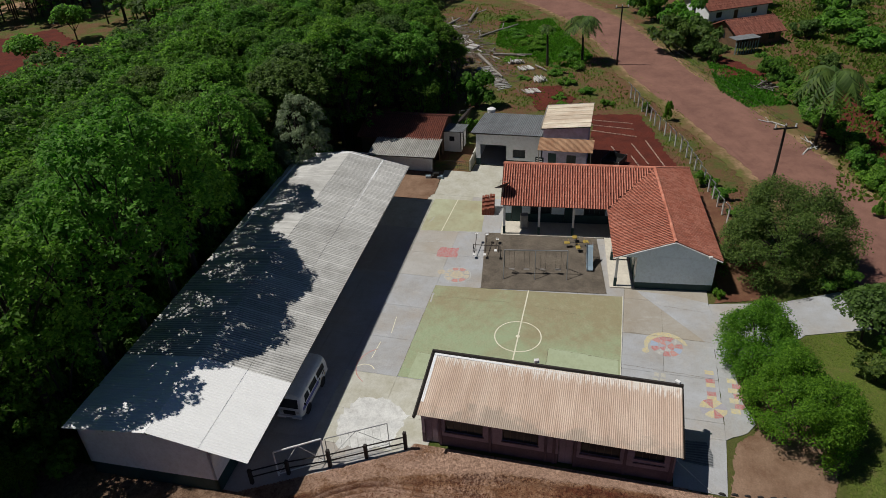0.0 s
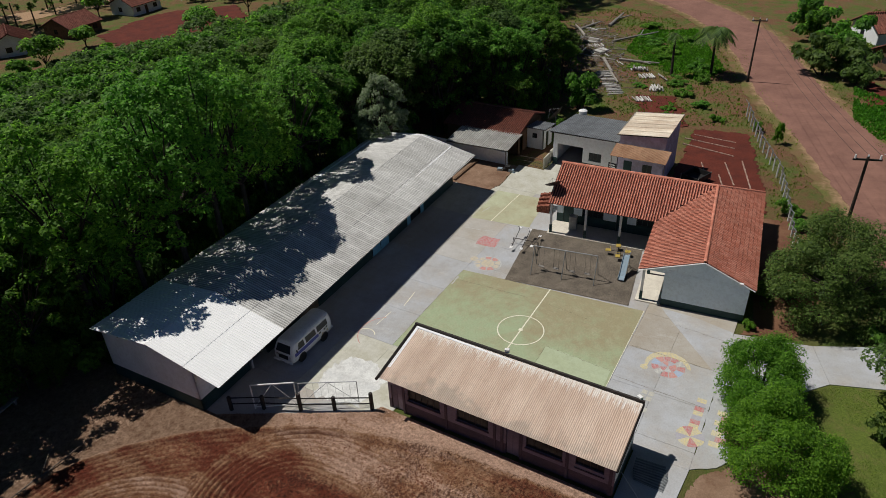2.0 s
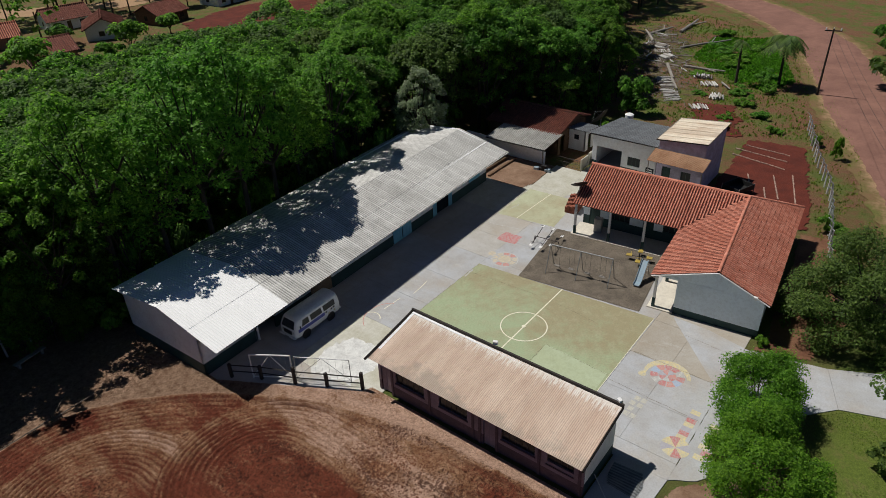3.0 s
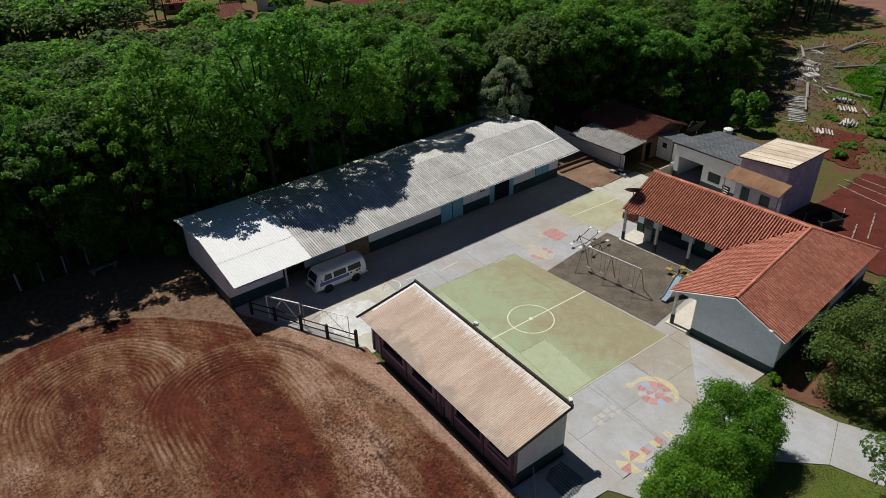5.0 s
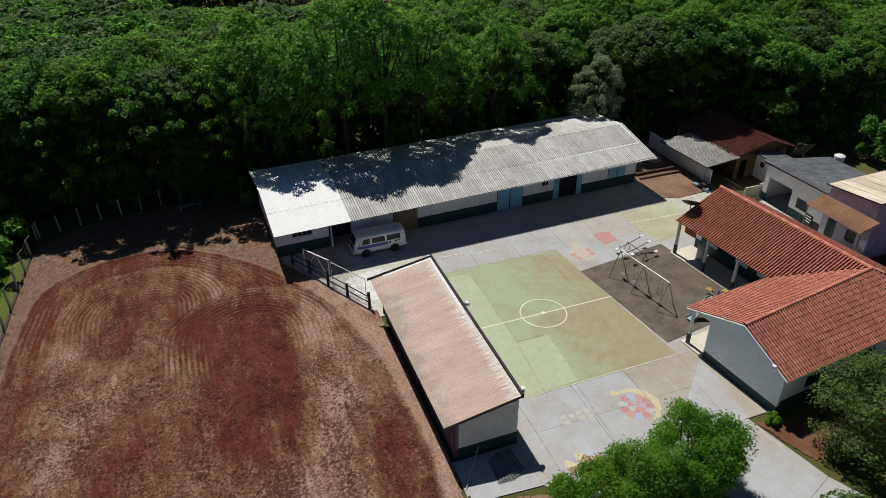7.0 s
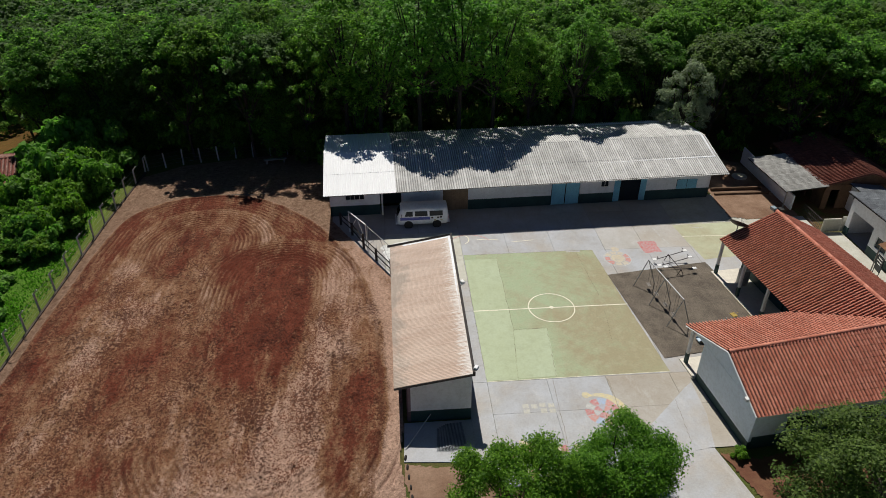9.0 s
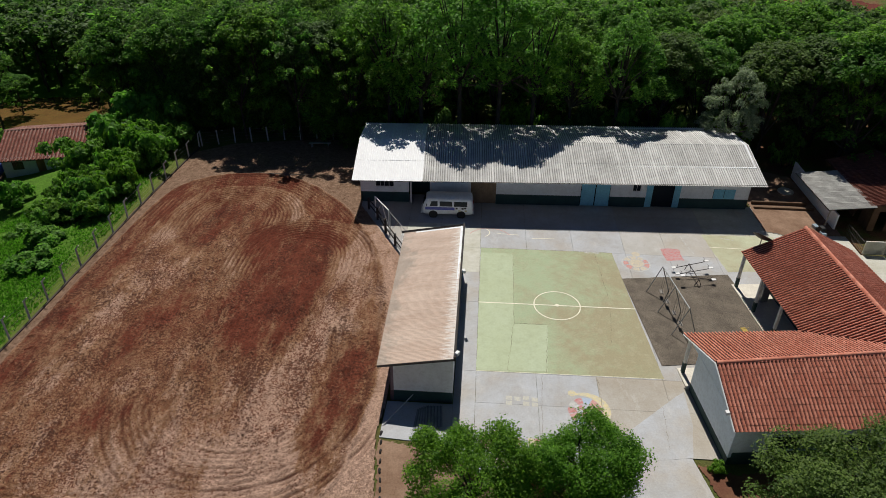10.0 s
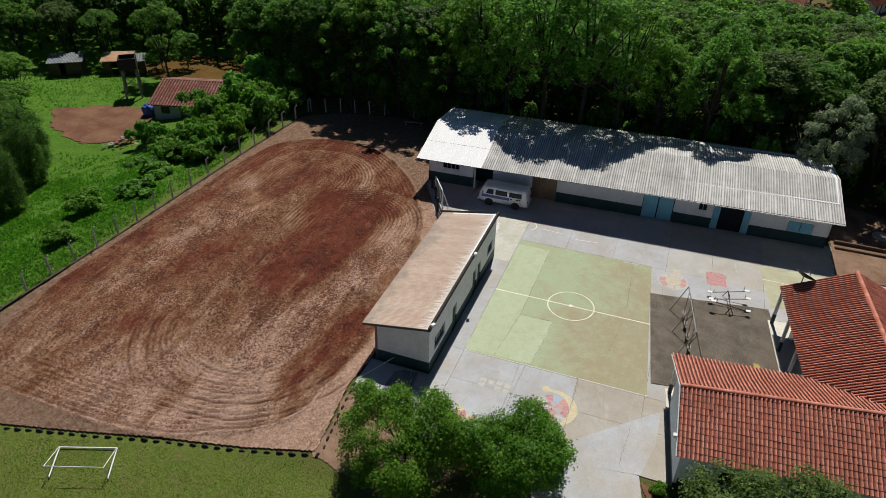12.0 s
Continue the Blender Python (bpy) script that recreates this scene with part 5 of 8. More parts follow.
# the wood's edge: tall trees that lean over the long building and shade the yard's corner
edge_kinds = [tufted_tree("forest_tree", 15.6, 4.3, 8.2, m, 240 + i, 200, 0.50, 8200, 0.15, "tall tree leaning over the long roof", "tree", "wood behind the school", 0.25, 0.9, 0.75, 0.78, 0.8, 1.1, 16) for i, m in enumerate((M_LEAF_BRIGHT, M_LEAF_BRIGHT))]
for i, (x, y, size, tall) in enumerate(((-12.6, 25.6, 0.98, 1.0), (-8.6, 25.3, 1.12, 1.05), (-4.8, 25.3, 1.12, 1.05), (-1.2, 25.8, 1.0, 1.05), (-16.4, 27.2, 1.05, 1.05), (3.0, 27.4, 0.80, 1.0), (7.9, 27.2, 0.95, 1.0), (31.0, 25.8, 0.95, 1.0))):
    k = edge_kinds[i % 2]
    stand(k if i < 2 else copy_thing(k, Matrix()), x, y, rng.uniform(0, 360), size, None, tall)
wall_tree = tufted_tree("forest_tree", 15.5, 3.6, 1.5, M_LEAF_DEEP, 260, 520, 0.62, 19000, 0.17, "tall dark tree at the corner of the wood", "tree", "wood behind the school", 0.22, 0.35, 0.25, 0.22, 1.3, 0.8, 16, 0.55)
for i, (x, y, size) in enumerate(((-43.5, 34.5, 0.78), (-39.2, 32.6, 0.80), (-35.0, 33.2, 0.84), (-31.0, 32.8, 0.79), (-27.0, 33.4, 0.86), (-22.8, 32.8, 0.80), (-18.6, 31.4, 0.80))):
    stand(wall_tree if i == 0 else copy_thing(wall_tree, Matrix()), x, y, 71.0 * i, size)
# young bright trees in front of the dark ones
for i, (x, y, size) in enumerate(((-24.6, 29.9, 0.82), (-21.9, 28.0, 0.66), (-23.9, 28.3, 0.42), (-20.9, 26.4, 0.34), (-30.5, 32.0, 0.85), (-37.0, 30.5, 0.45), (-28.6, 29.2, 0.36), (-33.4, 30.2, 0.5))):
    young = tufted_tree("young_tree", 12.0, 2.6, 2.0, (M_LEAF_BRIGHT, M_LEAF_FOREST)[i % 2], 270 + i, 110, 0.60, 5200, 0.16, "slender young tree with fresh leaves", "tree", "wood behind the school", 0.12, 0.5, 0.4, 0.4, 1.0, 1.0, 12, 0.55)
    stand(young, x, y, 63.0 * i, size)
for i, (x, y, size) in enumerate(((-20.5, 27.6, 0.95), (-26.5, 28.6, 1.0), (-33.0, 28.8, 0.9))):
    thin = tufted_tree("forest_tree", 13.5, 4.2, 5.0, M_LEAF_FOREST, 280 + i, 70, 0.45, 4200, 0.16, "thin-crowned tree casting dappled shade", "tree", "wood behind the school", 0.16, 0.5, 0.5, 0.5, 0.8, 1.2, 12)
    stand(thin, x, y, 40.0 * i, size)
for x, y, size in ((-15.2, 27.0, 0.85), (11.8, 28.2, 0.76), (23.5, 28.0, 1.05), (28.0, 28.3, 1.1), (33, 27.0, 1.05), (37.2, 25.2, 1.0), (42.0, 25.0, 1.0), (38.6, 20.6, 1.0), (43.5, 20.0, 0.85), (47.5, 22.0, 0.9), (31.0, 24.7, 1.15), (35.6, 24.4, 1.1), (36.5, 17.5, 0.6), (50.5, 20.0, 0.9), (55.0, 22.5, 1.0), (60.0, 24.5, 1.05), (65.5, 27.0, 1.0), (71.5, 29.0, 1.05), (77.5, 32.0, 1.0), (84.0, 36.0, 1.0), (57.0, 19.0, 0.62), (52.0, 17.0, 0.6)):
    wood_tree(x, y, size)
far_spots = []
for row in range(34):
    for col in range(61):
        x, y = -140 + col * 4.4 + (row % 2) * 2.2 + rng.uniform(-1.4, 1.4), 24 + row * 3.8 + rng.uniform(-1.3, 1.3)
        if any(inside(w, np.array([x]), np.array([y]))[0] for w in WOODS) and math.hypot(x - 19, y - 26.2) > 5:
            if y < 46 and -52 < x < 62:
                wood_tree(x, y, rng.uniform(0.88, 1.10), rng.uniform(0.88, 1.10))
            else:
                far_spots.append((x, y))
for x, y in ((-70, 39.5), (-52, 39.5), (-45, 35), (-57, 44)):
    wood_tree(x, y, 0.9)


def far_wood(name, spots, material, seed, label, leaves, size):
    """Many far trees as one mass of leaves, each with lobes of its own."""
    r = random.Random(seed)
    lobes, limbs = [], bmesh.new()
    for x, y in spots:
        g, high, wide = gz(x, y), r.uniform(8.8, 10.8), r.uniform(3.4, 4.6)
        bar(limbs, (x, y, g - 0.3), (x, y, g + high * 0.6), 0.2, 5, 0.12)
        lobes += [(x + u, y + v, g + z, w, q) for u, v, z, w, q in crown_tufts(high, wide, 3.0, 90, 0.55, r.randrange(9999), 0.18, 0.85, 0.5, 1.1)]
    wood = tagged(piece(name, leaf_cloud(name, lobes, leaves * len(spots), size, material, seed, 0.9, 0.45, 3)), label, "wood", "", "stuff")
    part("trunks", limbs, M_BARK, wood)


far_spots += [(x, y) for x, y in ((rng.uniform(-5, 112), rng.uniform(94, 165)) for _ in range(130)) if (y > 128 or x > 88) and all(math.hypot(x - a, y - b) > 9 for a, b in ((19, 117), (40, 124), (51, 125), (70, 129), (18, 137), (35, 141)))]
for name, spots, leaves, size in (("west", [p for p in far_spots if p[0] < -28], 700, 0.40), ("near", [p for p in far_spots if p[0] >= -28 and p[1] < 74], 1700, 0.235), ("far", [p for p in far_spots if p[0] >= -28 and p[1] >= 74], 520, 0.50)):
    for i, m in enumerate((M_LEAF_FOREST, M_LEAF_DEEP, M_LEAF_SHADE) if name == "west" else (M_LEAF_FOREST, M_LEAF_BRIGHT, M_LEAF_SHADE)):
        far_wood("far_wood", spots[i::3], m, 400 + i + len(spots), ("deep green far wood", "dark green far wood" if name == "west" else "fresh green far wood", "dull green far wood")[i], leaves, size)
stand(tufted_tree("silver_tree", 10.3, 2.7, 4.6, M_LEAF_GREY, 301, 170, 0.42, 14000, 0.10, "silvery grey-leaved tree at the wood's edge", dome=0.6, top=0.5, lump=0.5, limbs=16), 19.0, 25.2)


# ---- the yard's things ----
def windows_of(building, m, openings, frame_mat, depth=0.1):
    """Window frames and panes, or doors, in a wall's openings; m is the wall's pose in its building."""
    for x0, x1, z0, z1 in openings:
        if z0 <= 0.01:
            continue
        w = part("window", boxes((x0, x1, depth, depth + 0.05, z0, z0 + 0.06), (x0, x1, depth, depth + 0.05, z1 - 0.06, z1),
                                 (x0, x0 + 0.06, depth, depth + 0.05, z0 + 0.06, z1 - 0.06), (x1 - 0.06, x1, depth, depth + 0.05, z0 + 0.06, z1 - 0.06)), frame_mat, building)
        w.matrix_basis = m
        n = max(2, round((x1 - x0) / 0.45))
        for i in range(n):
            a, b = x0 + 0.06 + (x1 - x0 - 0.12) * i / n, x0 + 0.06 + (x1 - x0 - 0.12) * (i + 1) / n
            part("pane", boxes((a + 0.015, b - 0.015, depth + 0.02, depth + 0.03, z0 + 0.06, z1 - 0.06)), M_GLASS, w)
            if i:
                part("mullion", boxes((a - 0.015, a + 0.015, depth, depth + 0.05, z0 + 0.06, z1 - 0.06)), frame_mat, w)


def leaf_door(building, m, x0, x1, z1, mat, depth=0.1, label="", boards=0):
    """A door in two leaves with its planks."""
    n = boards or 2
    d = part("door", boxes((x0 + 0.02, x1 - 0.02, depth, depth + 0.03, 0.03, z1 - 0.02)), mat, building, label)
    d.matrix_basis = m
    for i in range(n):
        a, b = x0 + 0.05 + (x1 - x0 - 0.1) * i / n, x0 + 0.05 + (x1 - x0 - 0.1) * (i + 1) / n
        part("panel", bevelled(boxes((a + 0.02, b - 0.02, depth - 0.025, depth, 0.08, z1 - 0.08)), 0.008), mat, d)


W_LONG = pose(0.35, 2.6, 0)
windows_of(long_building, W_LONG, front, M_WHITE)
leaf_door(long_building, W_LONG, 10.5, 12.9, 2.55, M_BOARD, 0.05, "brown plank double door", 6)
for x0, x1 in ((20.9, 23.7), (27.2, 30.0)):
    inner = part("doorway", boxes((x0, x1, 0.17, 0.175, 0.0, 2.44)), M_GLASS, long_building, "dark glazed doorway")
    inner.matrix_basis = W_LONG
for x0, x1, mat in ((20.95, 22.22, M_TEAL), (22.32, 23.62, M_TEAL), (27.05, 27.65, M_TEAL), (29.65, 30.25, M_TEAL), (33.35, 34.32, M_TEAL), (34.37, 35.35, M_TEAL)):
    low = 1.08 if x0 > 33 else 0.06
    leaf = part("door_leaf", bevelled(boxes((x0, x1, -0.05, -0.01, low, 2.4 if low < 1 else 2.08)), 0.01), mat, long_building, "turquoise painted metal door leaf")
    leaf.matrix_basis = W_LONG
    for i in range(3):
        a = x0 + (x1 - x0) * (i + 0.12) / 3
        part("rib", boxes((a, a + (x1 - x0) * 0.22, -0.07, -0.051, low + 0.08, 2.3 if low < 1 else 2.0)), mat, leaf)
part("post", bevelled(boxes((5.08, 5.22, 2.46, 2.585, 0, 3.5)), 0.01), M_WHITE, long_building)
part("inner_wall", boxes((4.75, 7.1, 4.6, 4.7, 0, 3.0)), M_DADO, long_building)
part("wall_panel", boxes((7.1, 10.6, 2.585, 2.597, 1.06, 2.7)), M_BLUE, long_building, "pale blue painted wall panel")
bm = bars(((0.1, -0.02, 3.46), (37.2, -0.02, 3.46 + 37.1 * TILT_LONG), 0.02))
part("eave_batten", bm, M_WOOD_DARK, long_building)

W_S_WEST, W_S_EAST = pose(-11.35, 4.4, 0, 0, 0, -90), pose(-7.45, -10.8, 0, 0, 0, 90)
windows_of(low_building, W_S_WEST, S_OPEN_W, M_STEEL_DARK)
windows_of(low_building, W_S_EAST, S_OPEN_E, M_DADO)
for x0, x1 in ((0.2, 1.1), (8.5, 9.4)):
    leaf_door(low_building, W_S_WEST, x0, x1, 2.1, M_MAUVE)
for x0, x1 in ((4.6, 5.5), (9.2, 10.1), (10.4, 11.3)):
    leaf_door(low_building, W_S_EAST, x0, x1, 2.1, M_DADO)
for x in (1.2, 4.35, 7.75, 8.25, 9.5, 12.4, 15.0):
    p = part("pilaster", bevelled(boxes((x - 0.09, x + 0.09, -0.07, -0.001, 0.0, 2.95)), 0.01), M_MAUVE_DARK, low_building)
    p.matrix_basis = W_S_WEST
for x0, x1 in ((1.45, 3.95), (5.05, 7.35), (9.75, 12.15), (12.85, 14.65)):
    p = part("window_sill", boxes((x0, x1, -0.06, 0.0, 1.17, 1.245)), M_MAUVE_DARK, low_building)
    p.matrix_basis = W_S_WEST
for x, y, z, turn in ((-7.25, -2.2, 4.05, 20), (-7.3, -10.7, 3.9, -30)):
    lamp = thing("floodlight", pose(x, y, z, 0, 0, turn), "small white floodlight on the roof edge", "floodlight", "floodlights")
    part("housing", bevelled(boxes((-0.02, 0.2, -0.16, 0.16, 0.12, 0.36)), 0.02), M_WHITE, lamp)
    part("bracket", bars(((0, 0, -0.06), (0, 0, 0.13), 0.02)), M_STEEL_DARK, lamp)
for k in range(5):
    old = tagged(piece("roofing_sheet", corrugated("roofing_sheet", 1.05, 1.75, M_FIBRE_DARK, 0.15, 0.04, 4), None, pose(-9.75 + 0.19 * k, -13.25 + 0.05 * k, 0.03 + 0.035 * k, 0, 0, -4 + 2.0 * k)), "dark corrugated roofing sheet laid on the concrete", "roofing sheet", "sheets behind the classroom block")
leaning = tagged(part("bamboo_pole", bars(((-11.6, -13.0, 0.03), (-9.95, -10.85, 0.62), 0.03)), M_POST_PALE), "thin pale pole leaning on the end wall", "pole")
windows_of(tiled_building, pose(0.43, -7.85, 0), [(2.0, 4.0, 1.1, 2.2), (6.5, 8.5, 1.1, 2.2), (11, 13, 1.1, 2.2)], M_DADO)
windows_of(tiled_building, pose(16.23, -7.85, 0, 0, 0, 90), [(3, 5, 1.1, 2.2), (9, 11, 1.1, 2.2)], M_DADO)
windows_of(tiled_building, pose(10.2, -1.75, 0, 0, 0, 180), [(4.5, 6.5, 1.1, 2.2)], M_DADO)
windows_of(tiled_building, pose(10.2, 9.45, 0, 0, 0, -90), [(2.4, 4.4, 1.0, 2.2), (7.4, 9.4, 1.0, 2.2)], M_DADO)
for x0, x1 in ((2.0, 3.0), (8.0, 8.9)):
    leaf_door(tiled_building, pose(10.2, -1.75, 0, 0, 0, 180), x0, x1, 2.1, M_DADO)
for x0, x1 in ((0.6, 1.6), (5.6, 6.6)):
    leaf_door(tiled_building, pose(10.2, 9.45, 0, 0, 0, -90), x0, x1, 2.1, M_DADO)

lamp = thing("floodlight", R_BASE @ pose(-0.1, -7.2, 3.55, 0, 0, 180), "small white floodlight on the gable", "floodlight", "floodlights")
part("housing", bevelled(boxes((-0.02, 0.2, -0.13, 0.13, -0.1, 0.12)), 0.02), M_WHITE, lamp)
part("bracket", bars(((-0.3, 0, 0), (0, 0, 0), 0.02)), M_STEEL_DARK, lamp)


# satellite dish at the north corner of the tiled roof
def bowl(r, depth, rings=6, sides=28):
    bm = bmesh.new()
    rows = [[bm.verts.new((r * i / rings * math.cos(k * math.tau / sides), r * i / rings * math.sin(k * math.tau / sides), depth * (i / rings) ** 2)) for k in range(sides)] for i in range(1, rings + 1)]
    mid = bm.verts.new((0, 0, 0))
    for k in range(sides):
        j = (k + 1) % sides
        bm.faces.new((mid, rows[0][k], rows[0][j]))
        for a, b in zip(rows, rows[1:]):
            bm.faces.new((a[k], b[k], b[j], a[j]))
    return bm


def dish_antenna(m, r, label, mast, rx=-48, ry=0):
    d = thing("satellite_dish", m, label, "antenna", "dishes")
    tilt = pose(0, 0, mast, rx, ry, 0)
    for name, bm, mat in (("reflector", bowl(r, r * 0.3), M_STEEL_DARK),
                          ("feed_arm", bars(*[((r * 0.85 * math.cos(a), r * 0.85 * math.sin(a), r * 0.24), (0, 0, r * 0.85), 0.012) for a in (0.5, 2.6, 4.7)]), M_STEEL)):
        part(name, bm, mat, d).matrix_basis = tilt
    part("mast", bars(((0, 0, 0), (0, 0, mast), 0.04)), M_STEEL, d)
    return d


dish_antenna(pose(15.4, 3.75, 3.3), 0.8, "dark mesh satellite dish on the tiled roof corner", 1.1, -25, 26)

# the minibus
def minibus(m):
    bus = thing("minibus", m, "white old minibus with blue side stripe, parked under the eave", "van")
    prof = [(0.0, 0.30), (0.72, 0.30), (0.84, 0.42), (0.86, 0.70), (0.86, 1.10), (0.82, 1.40), (0.76, 1.66), (0.66, 1.82), (0.42, 1.93), (0.0, 1.96)]
    prof = prof + [(-y, z) for y, z in prof[-2:0:-1]]
    bm = bmesh.new()
    rows = []
    for x, wide, rake, top in ((-2.20, 0.80, 0.40, 0.93), (-2.14, 0.93, 0.38, 0.965), (-1.9, 0.99, 0.28, 0.99), (-1.2, 1.0, 0.0, 1.0), (0.0, 1.0, 0.0, 1.0), (1.4, 1.0, 0.0, 1.0), (2.0, 0.985, -0.04, 0.99), (2.18, 0.94, -0.10, 0.965), (2.24, 0.82, -0.14, 0.93)):
        row = []
        for y, z in prof:
            z = 1.1 + (z - 1.1) * top if z > 1.1 else z + (0.06 if abs(x) > 2.1 and z < 0.5 else 0)
            row.append(bm.verts.new((x + rake * max(0, (z - 1.05) / 0.9), y * wide, z)))
        rows.append(row)
    n = len(prof)
    for a, b in zip(rows, rows[1:]):
        for i in range(n):
            j = (i + 1) % n
            bm.faces.new((a[i], b[i], b[j], a[j]))
    bm.faces.new(rows[0])
    bm.faces.new(rows[-1][::-1])
    part("body", bm, M_VAN, bus, smooth=True)
    side = lambda z: 0.86 - max(0, z - 1.1) * 0.165
    for s in (-1, 1):
        for x0, x1 in ((-1.62, -0.86), (-0.74, 0.40), (0.52, 1.72)):
            b = bmesh.new()
            v = [b.verts.new((x, s * (side(z) + d), z)) for d in (0.012, -0.03) for x, z in ((x0 + 0.05, 1.16), (x1, 1.16), (x1 - 0.02, 1.60), (x0 + (0.22 if x0 < -1.5 else 0.05), 1.60))]
            for f in ((0, 1, 2, 3), (7, 6, 5, 4), (0, 4, 5, 1), (1, 5, 6, 2), (2, 6, 7, 3), (3, 7, 4, 0)):
                b.faces.new([v[i] for i in f])
            part("side_window", b, M_GLASS, bus)
        part("stripe", boxes((-1.95, 0.62, s * 0.862 - 0.006, s * 0.862 + 0.006, 0.80, 1.08)), M_VAN_BLUE, bus, "blue side stripe")
        for k, (x, z) in enumerate(((0.80, 0.98), (1.05, 0.74), (1.32, 0.98), (1.6, 0.74), (1.55, 1.02))):
            part("sticker", bevelled(boxes((x - 0.09, x + 0.09, s * 0.866 - 0.005, s * 0.866 + 0.005, z - 0.08, z + 0.08)), 0.004), (M_VAN_DARK, M_YELLOW)[k % 2], bus)
        part("gutter", bars(((-1.75, s * 0.72, 1.74), (2.05, s * 0.72, 1.74), 0.015)), M_VAN, bus)
        part("mirror", bevelled(boxes((-1.85, -1.80, s * 0.98 - 0.07, s * 0.98 + 0.07, 1.2, 1.42)), 0.015), M_VAN_DARK, bus)
        part("headlight", ball(bmesh.new(), (-2.17, s * 0.55, 0.82), 0.10, 1.0, 2), M_CHROME, bus)
        part("tail_light", bevelled(boxes((2.2, 2.26, s * 0.66 - 0.06, s * 0.66 + 0.06, 0.72, 1.0)), 0.01), M_VAN_RED, bus)
        for x in (-1.25, 1.20):
            wheel = part("wheel", bar(bmesh.new(), (x, s * 0.62, 0.32), (x, s * 0.80, 0.32), 0.32, 20), M_TYRE, bus, "black rubber tyre")
            part("rim", bar(bmesh.new(), (x, s * 0.79, 0.32), (x, s * 0.815, 0.32), 0.19, 16), M_CHROME, wheel)
            part("wheel_arch", bar(bmesh.new(), (x, s * 0.83, 0.34), (x, s * 0.866, 0.34), 0.39, 20), M_VAN_DARK, bus)
    b = bmesh.new()
    v = [b.verts.new((-2.225 + 0.42 * max(0, (z - 1.05) / 0.9) + d, y, z)) for d in (-0.0, 0.06) for y, z in ((-0.62, 1.14), (0.62, 1.14), (0.54, 1.66), (-0.54, 1.66))]
    for f in ((0, 1, 2, 3), (7, 6, 5, 4), (0, 4, 5, 1), (1, 5, 6, 2), (2, 6, 7, 3), (3, 7, 4, 0)):
        b.faces.new([v[i] for i in f])
    part("windscreen", b, M_GLASS, bus)
    part("bumper", bevelled(boxes((-2.36, -2.2, -0.82, 0.82, 0.40, 0.54)), 0.03), M_VAN, bus)
    part("bumper", bevelled(boxes((2.2, 2.34, -0.82, 0.82, 0.40, 0.54)), 0.03), M_VAN, bus)
    part("grille", boxes((-2.23, -2.2, -0.40, 0.40, 0.62, 0.95)), M_VAN_DARK, bus)
    part("number_plate", boxes((-2.38, -2.361, -0.2, 0.2, 0.42, 0.52)), M_STEEL, bus)
    return bus


M_VAN = two_tone("dusty_white_car_paint", (0.80, 0.83, 0.86), (0.70, 0.72, 0.74), 1.2, 10, 0.35, 0.02, 0.002, 0.5, dark=0.93, local=True)
M_VAN_BLUE = two_tone("blue_car_lettering", (0.06, 0.08, 0.38), (0.10, 0.12, 0.42), 3, 20, 0.4, 0.02, 0.002, 0.5, local=True)
M_VAN_DARK = Nodes("black_rubber_trim", 0.6).colour((0.02, 0.02, 0.02)).mat
M_VAN_RED = Nodes("red_lamp_lens", 0.2, 0.0, 0.5).colour((0.45, 0.02, 0.02)).mat
M_TYRE = two_tone("old_tyre_rubber", (0.03, 0.028, 0.027), (0.06, 0.05, 0.045), 2, 14, 0.85, 0.3, 0.01)
M_CHROME = Nodes("dull_chrome", 0.3, 0.9, 0.5).colour((0.6, 0.6, 0.6)).mat
minibus(pose(-9.15, 13.5, 0, 0, 0, 1.0) @ Matrix.Scale(1.05, 4))

# rail fence and gate at the yard's entrance
rail = thing("rail_fence", Matrix(), "black timber rail fence beside the entrance", "fence")
posts = [(-12.15, 5.3), (-13.35, 7.5), (-14.45, 9.5), (-15.5, 11.8), (-16.6, 13.7)]
for i, (x, y) in enumerate(posts):
    part("post", bevelled(boxes((x - 0.1, x + 0.1, y - 0.1, y + 0.1, -0.2, 1.5 if i in (0, 2) else 1.2)), 0.012), M_WOOD_DARK, rail)
for (x0, y0), (x1, y1) in zip(posts, posts[1:]):
    for z in (0.55, 1.08):
        part("rail", bars(((x0, y0, z), (x1, y1, z), 0.06), sides=4), M_WOOD_DARK, rail)


def tube_gate(a, b, high, r, mat, label):
    g = thing("metal_gate", Matrix(), label, "gate", "gate leaves")
    (x0, y0), (x1, y1) = a, b
    lerp = lambda f, z: (x0 + (x1 - x0) * f, y0 + (y1 - y0) * f, z)
    part("gate_frame", bars((lerp(0, 0), lerp(0, high), r), (lerp(1, 0), lerp(1, high), r), (lerp(0, high), lerp(1, high), r * 1.1), (lerp(0, 0.15), lerp(1, 0.15), r * 0.8)), mat, g)
    part("brace", bars((lerp(0, 0.15), lerp(0.5, high), r * 0.55)), mat, g)
    part("brace", bars((lerp(1, 0.15), lerp(0.5, high), r * 0.55)), mat, g)
    part("mesh", bars(*[(lerp(f / 8, 0.15), lerp(f / 8, high), 0.006) for f in range(1, 8)]), M_STEEL, g)
    return g


tube_gate((-15.75, 12.35), (-14.2, 9.95), 2.1, 0.05, M_WHITE, "white tubular gate leaf, shut")
tube_gate((-14.05, 9.75), (-12.1, 6.4), 2.0, 0.028, M_STEEL, "thin grey tubular gate leaf, shut")

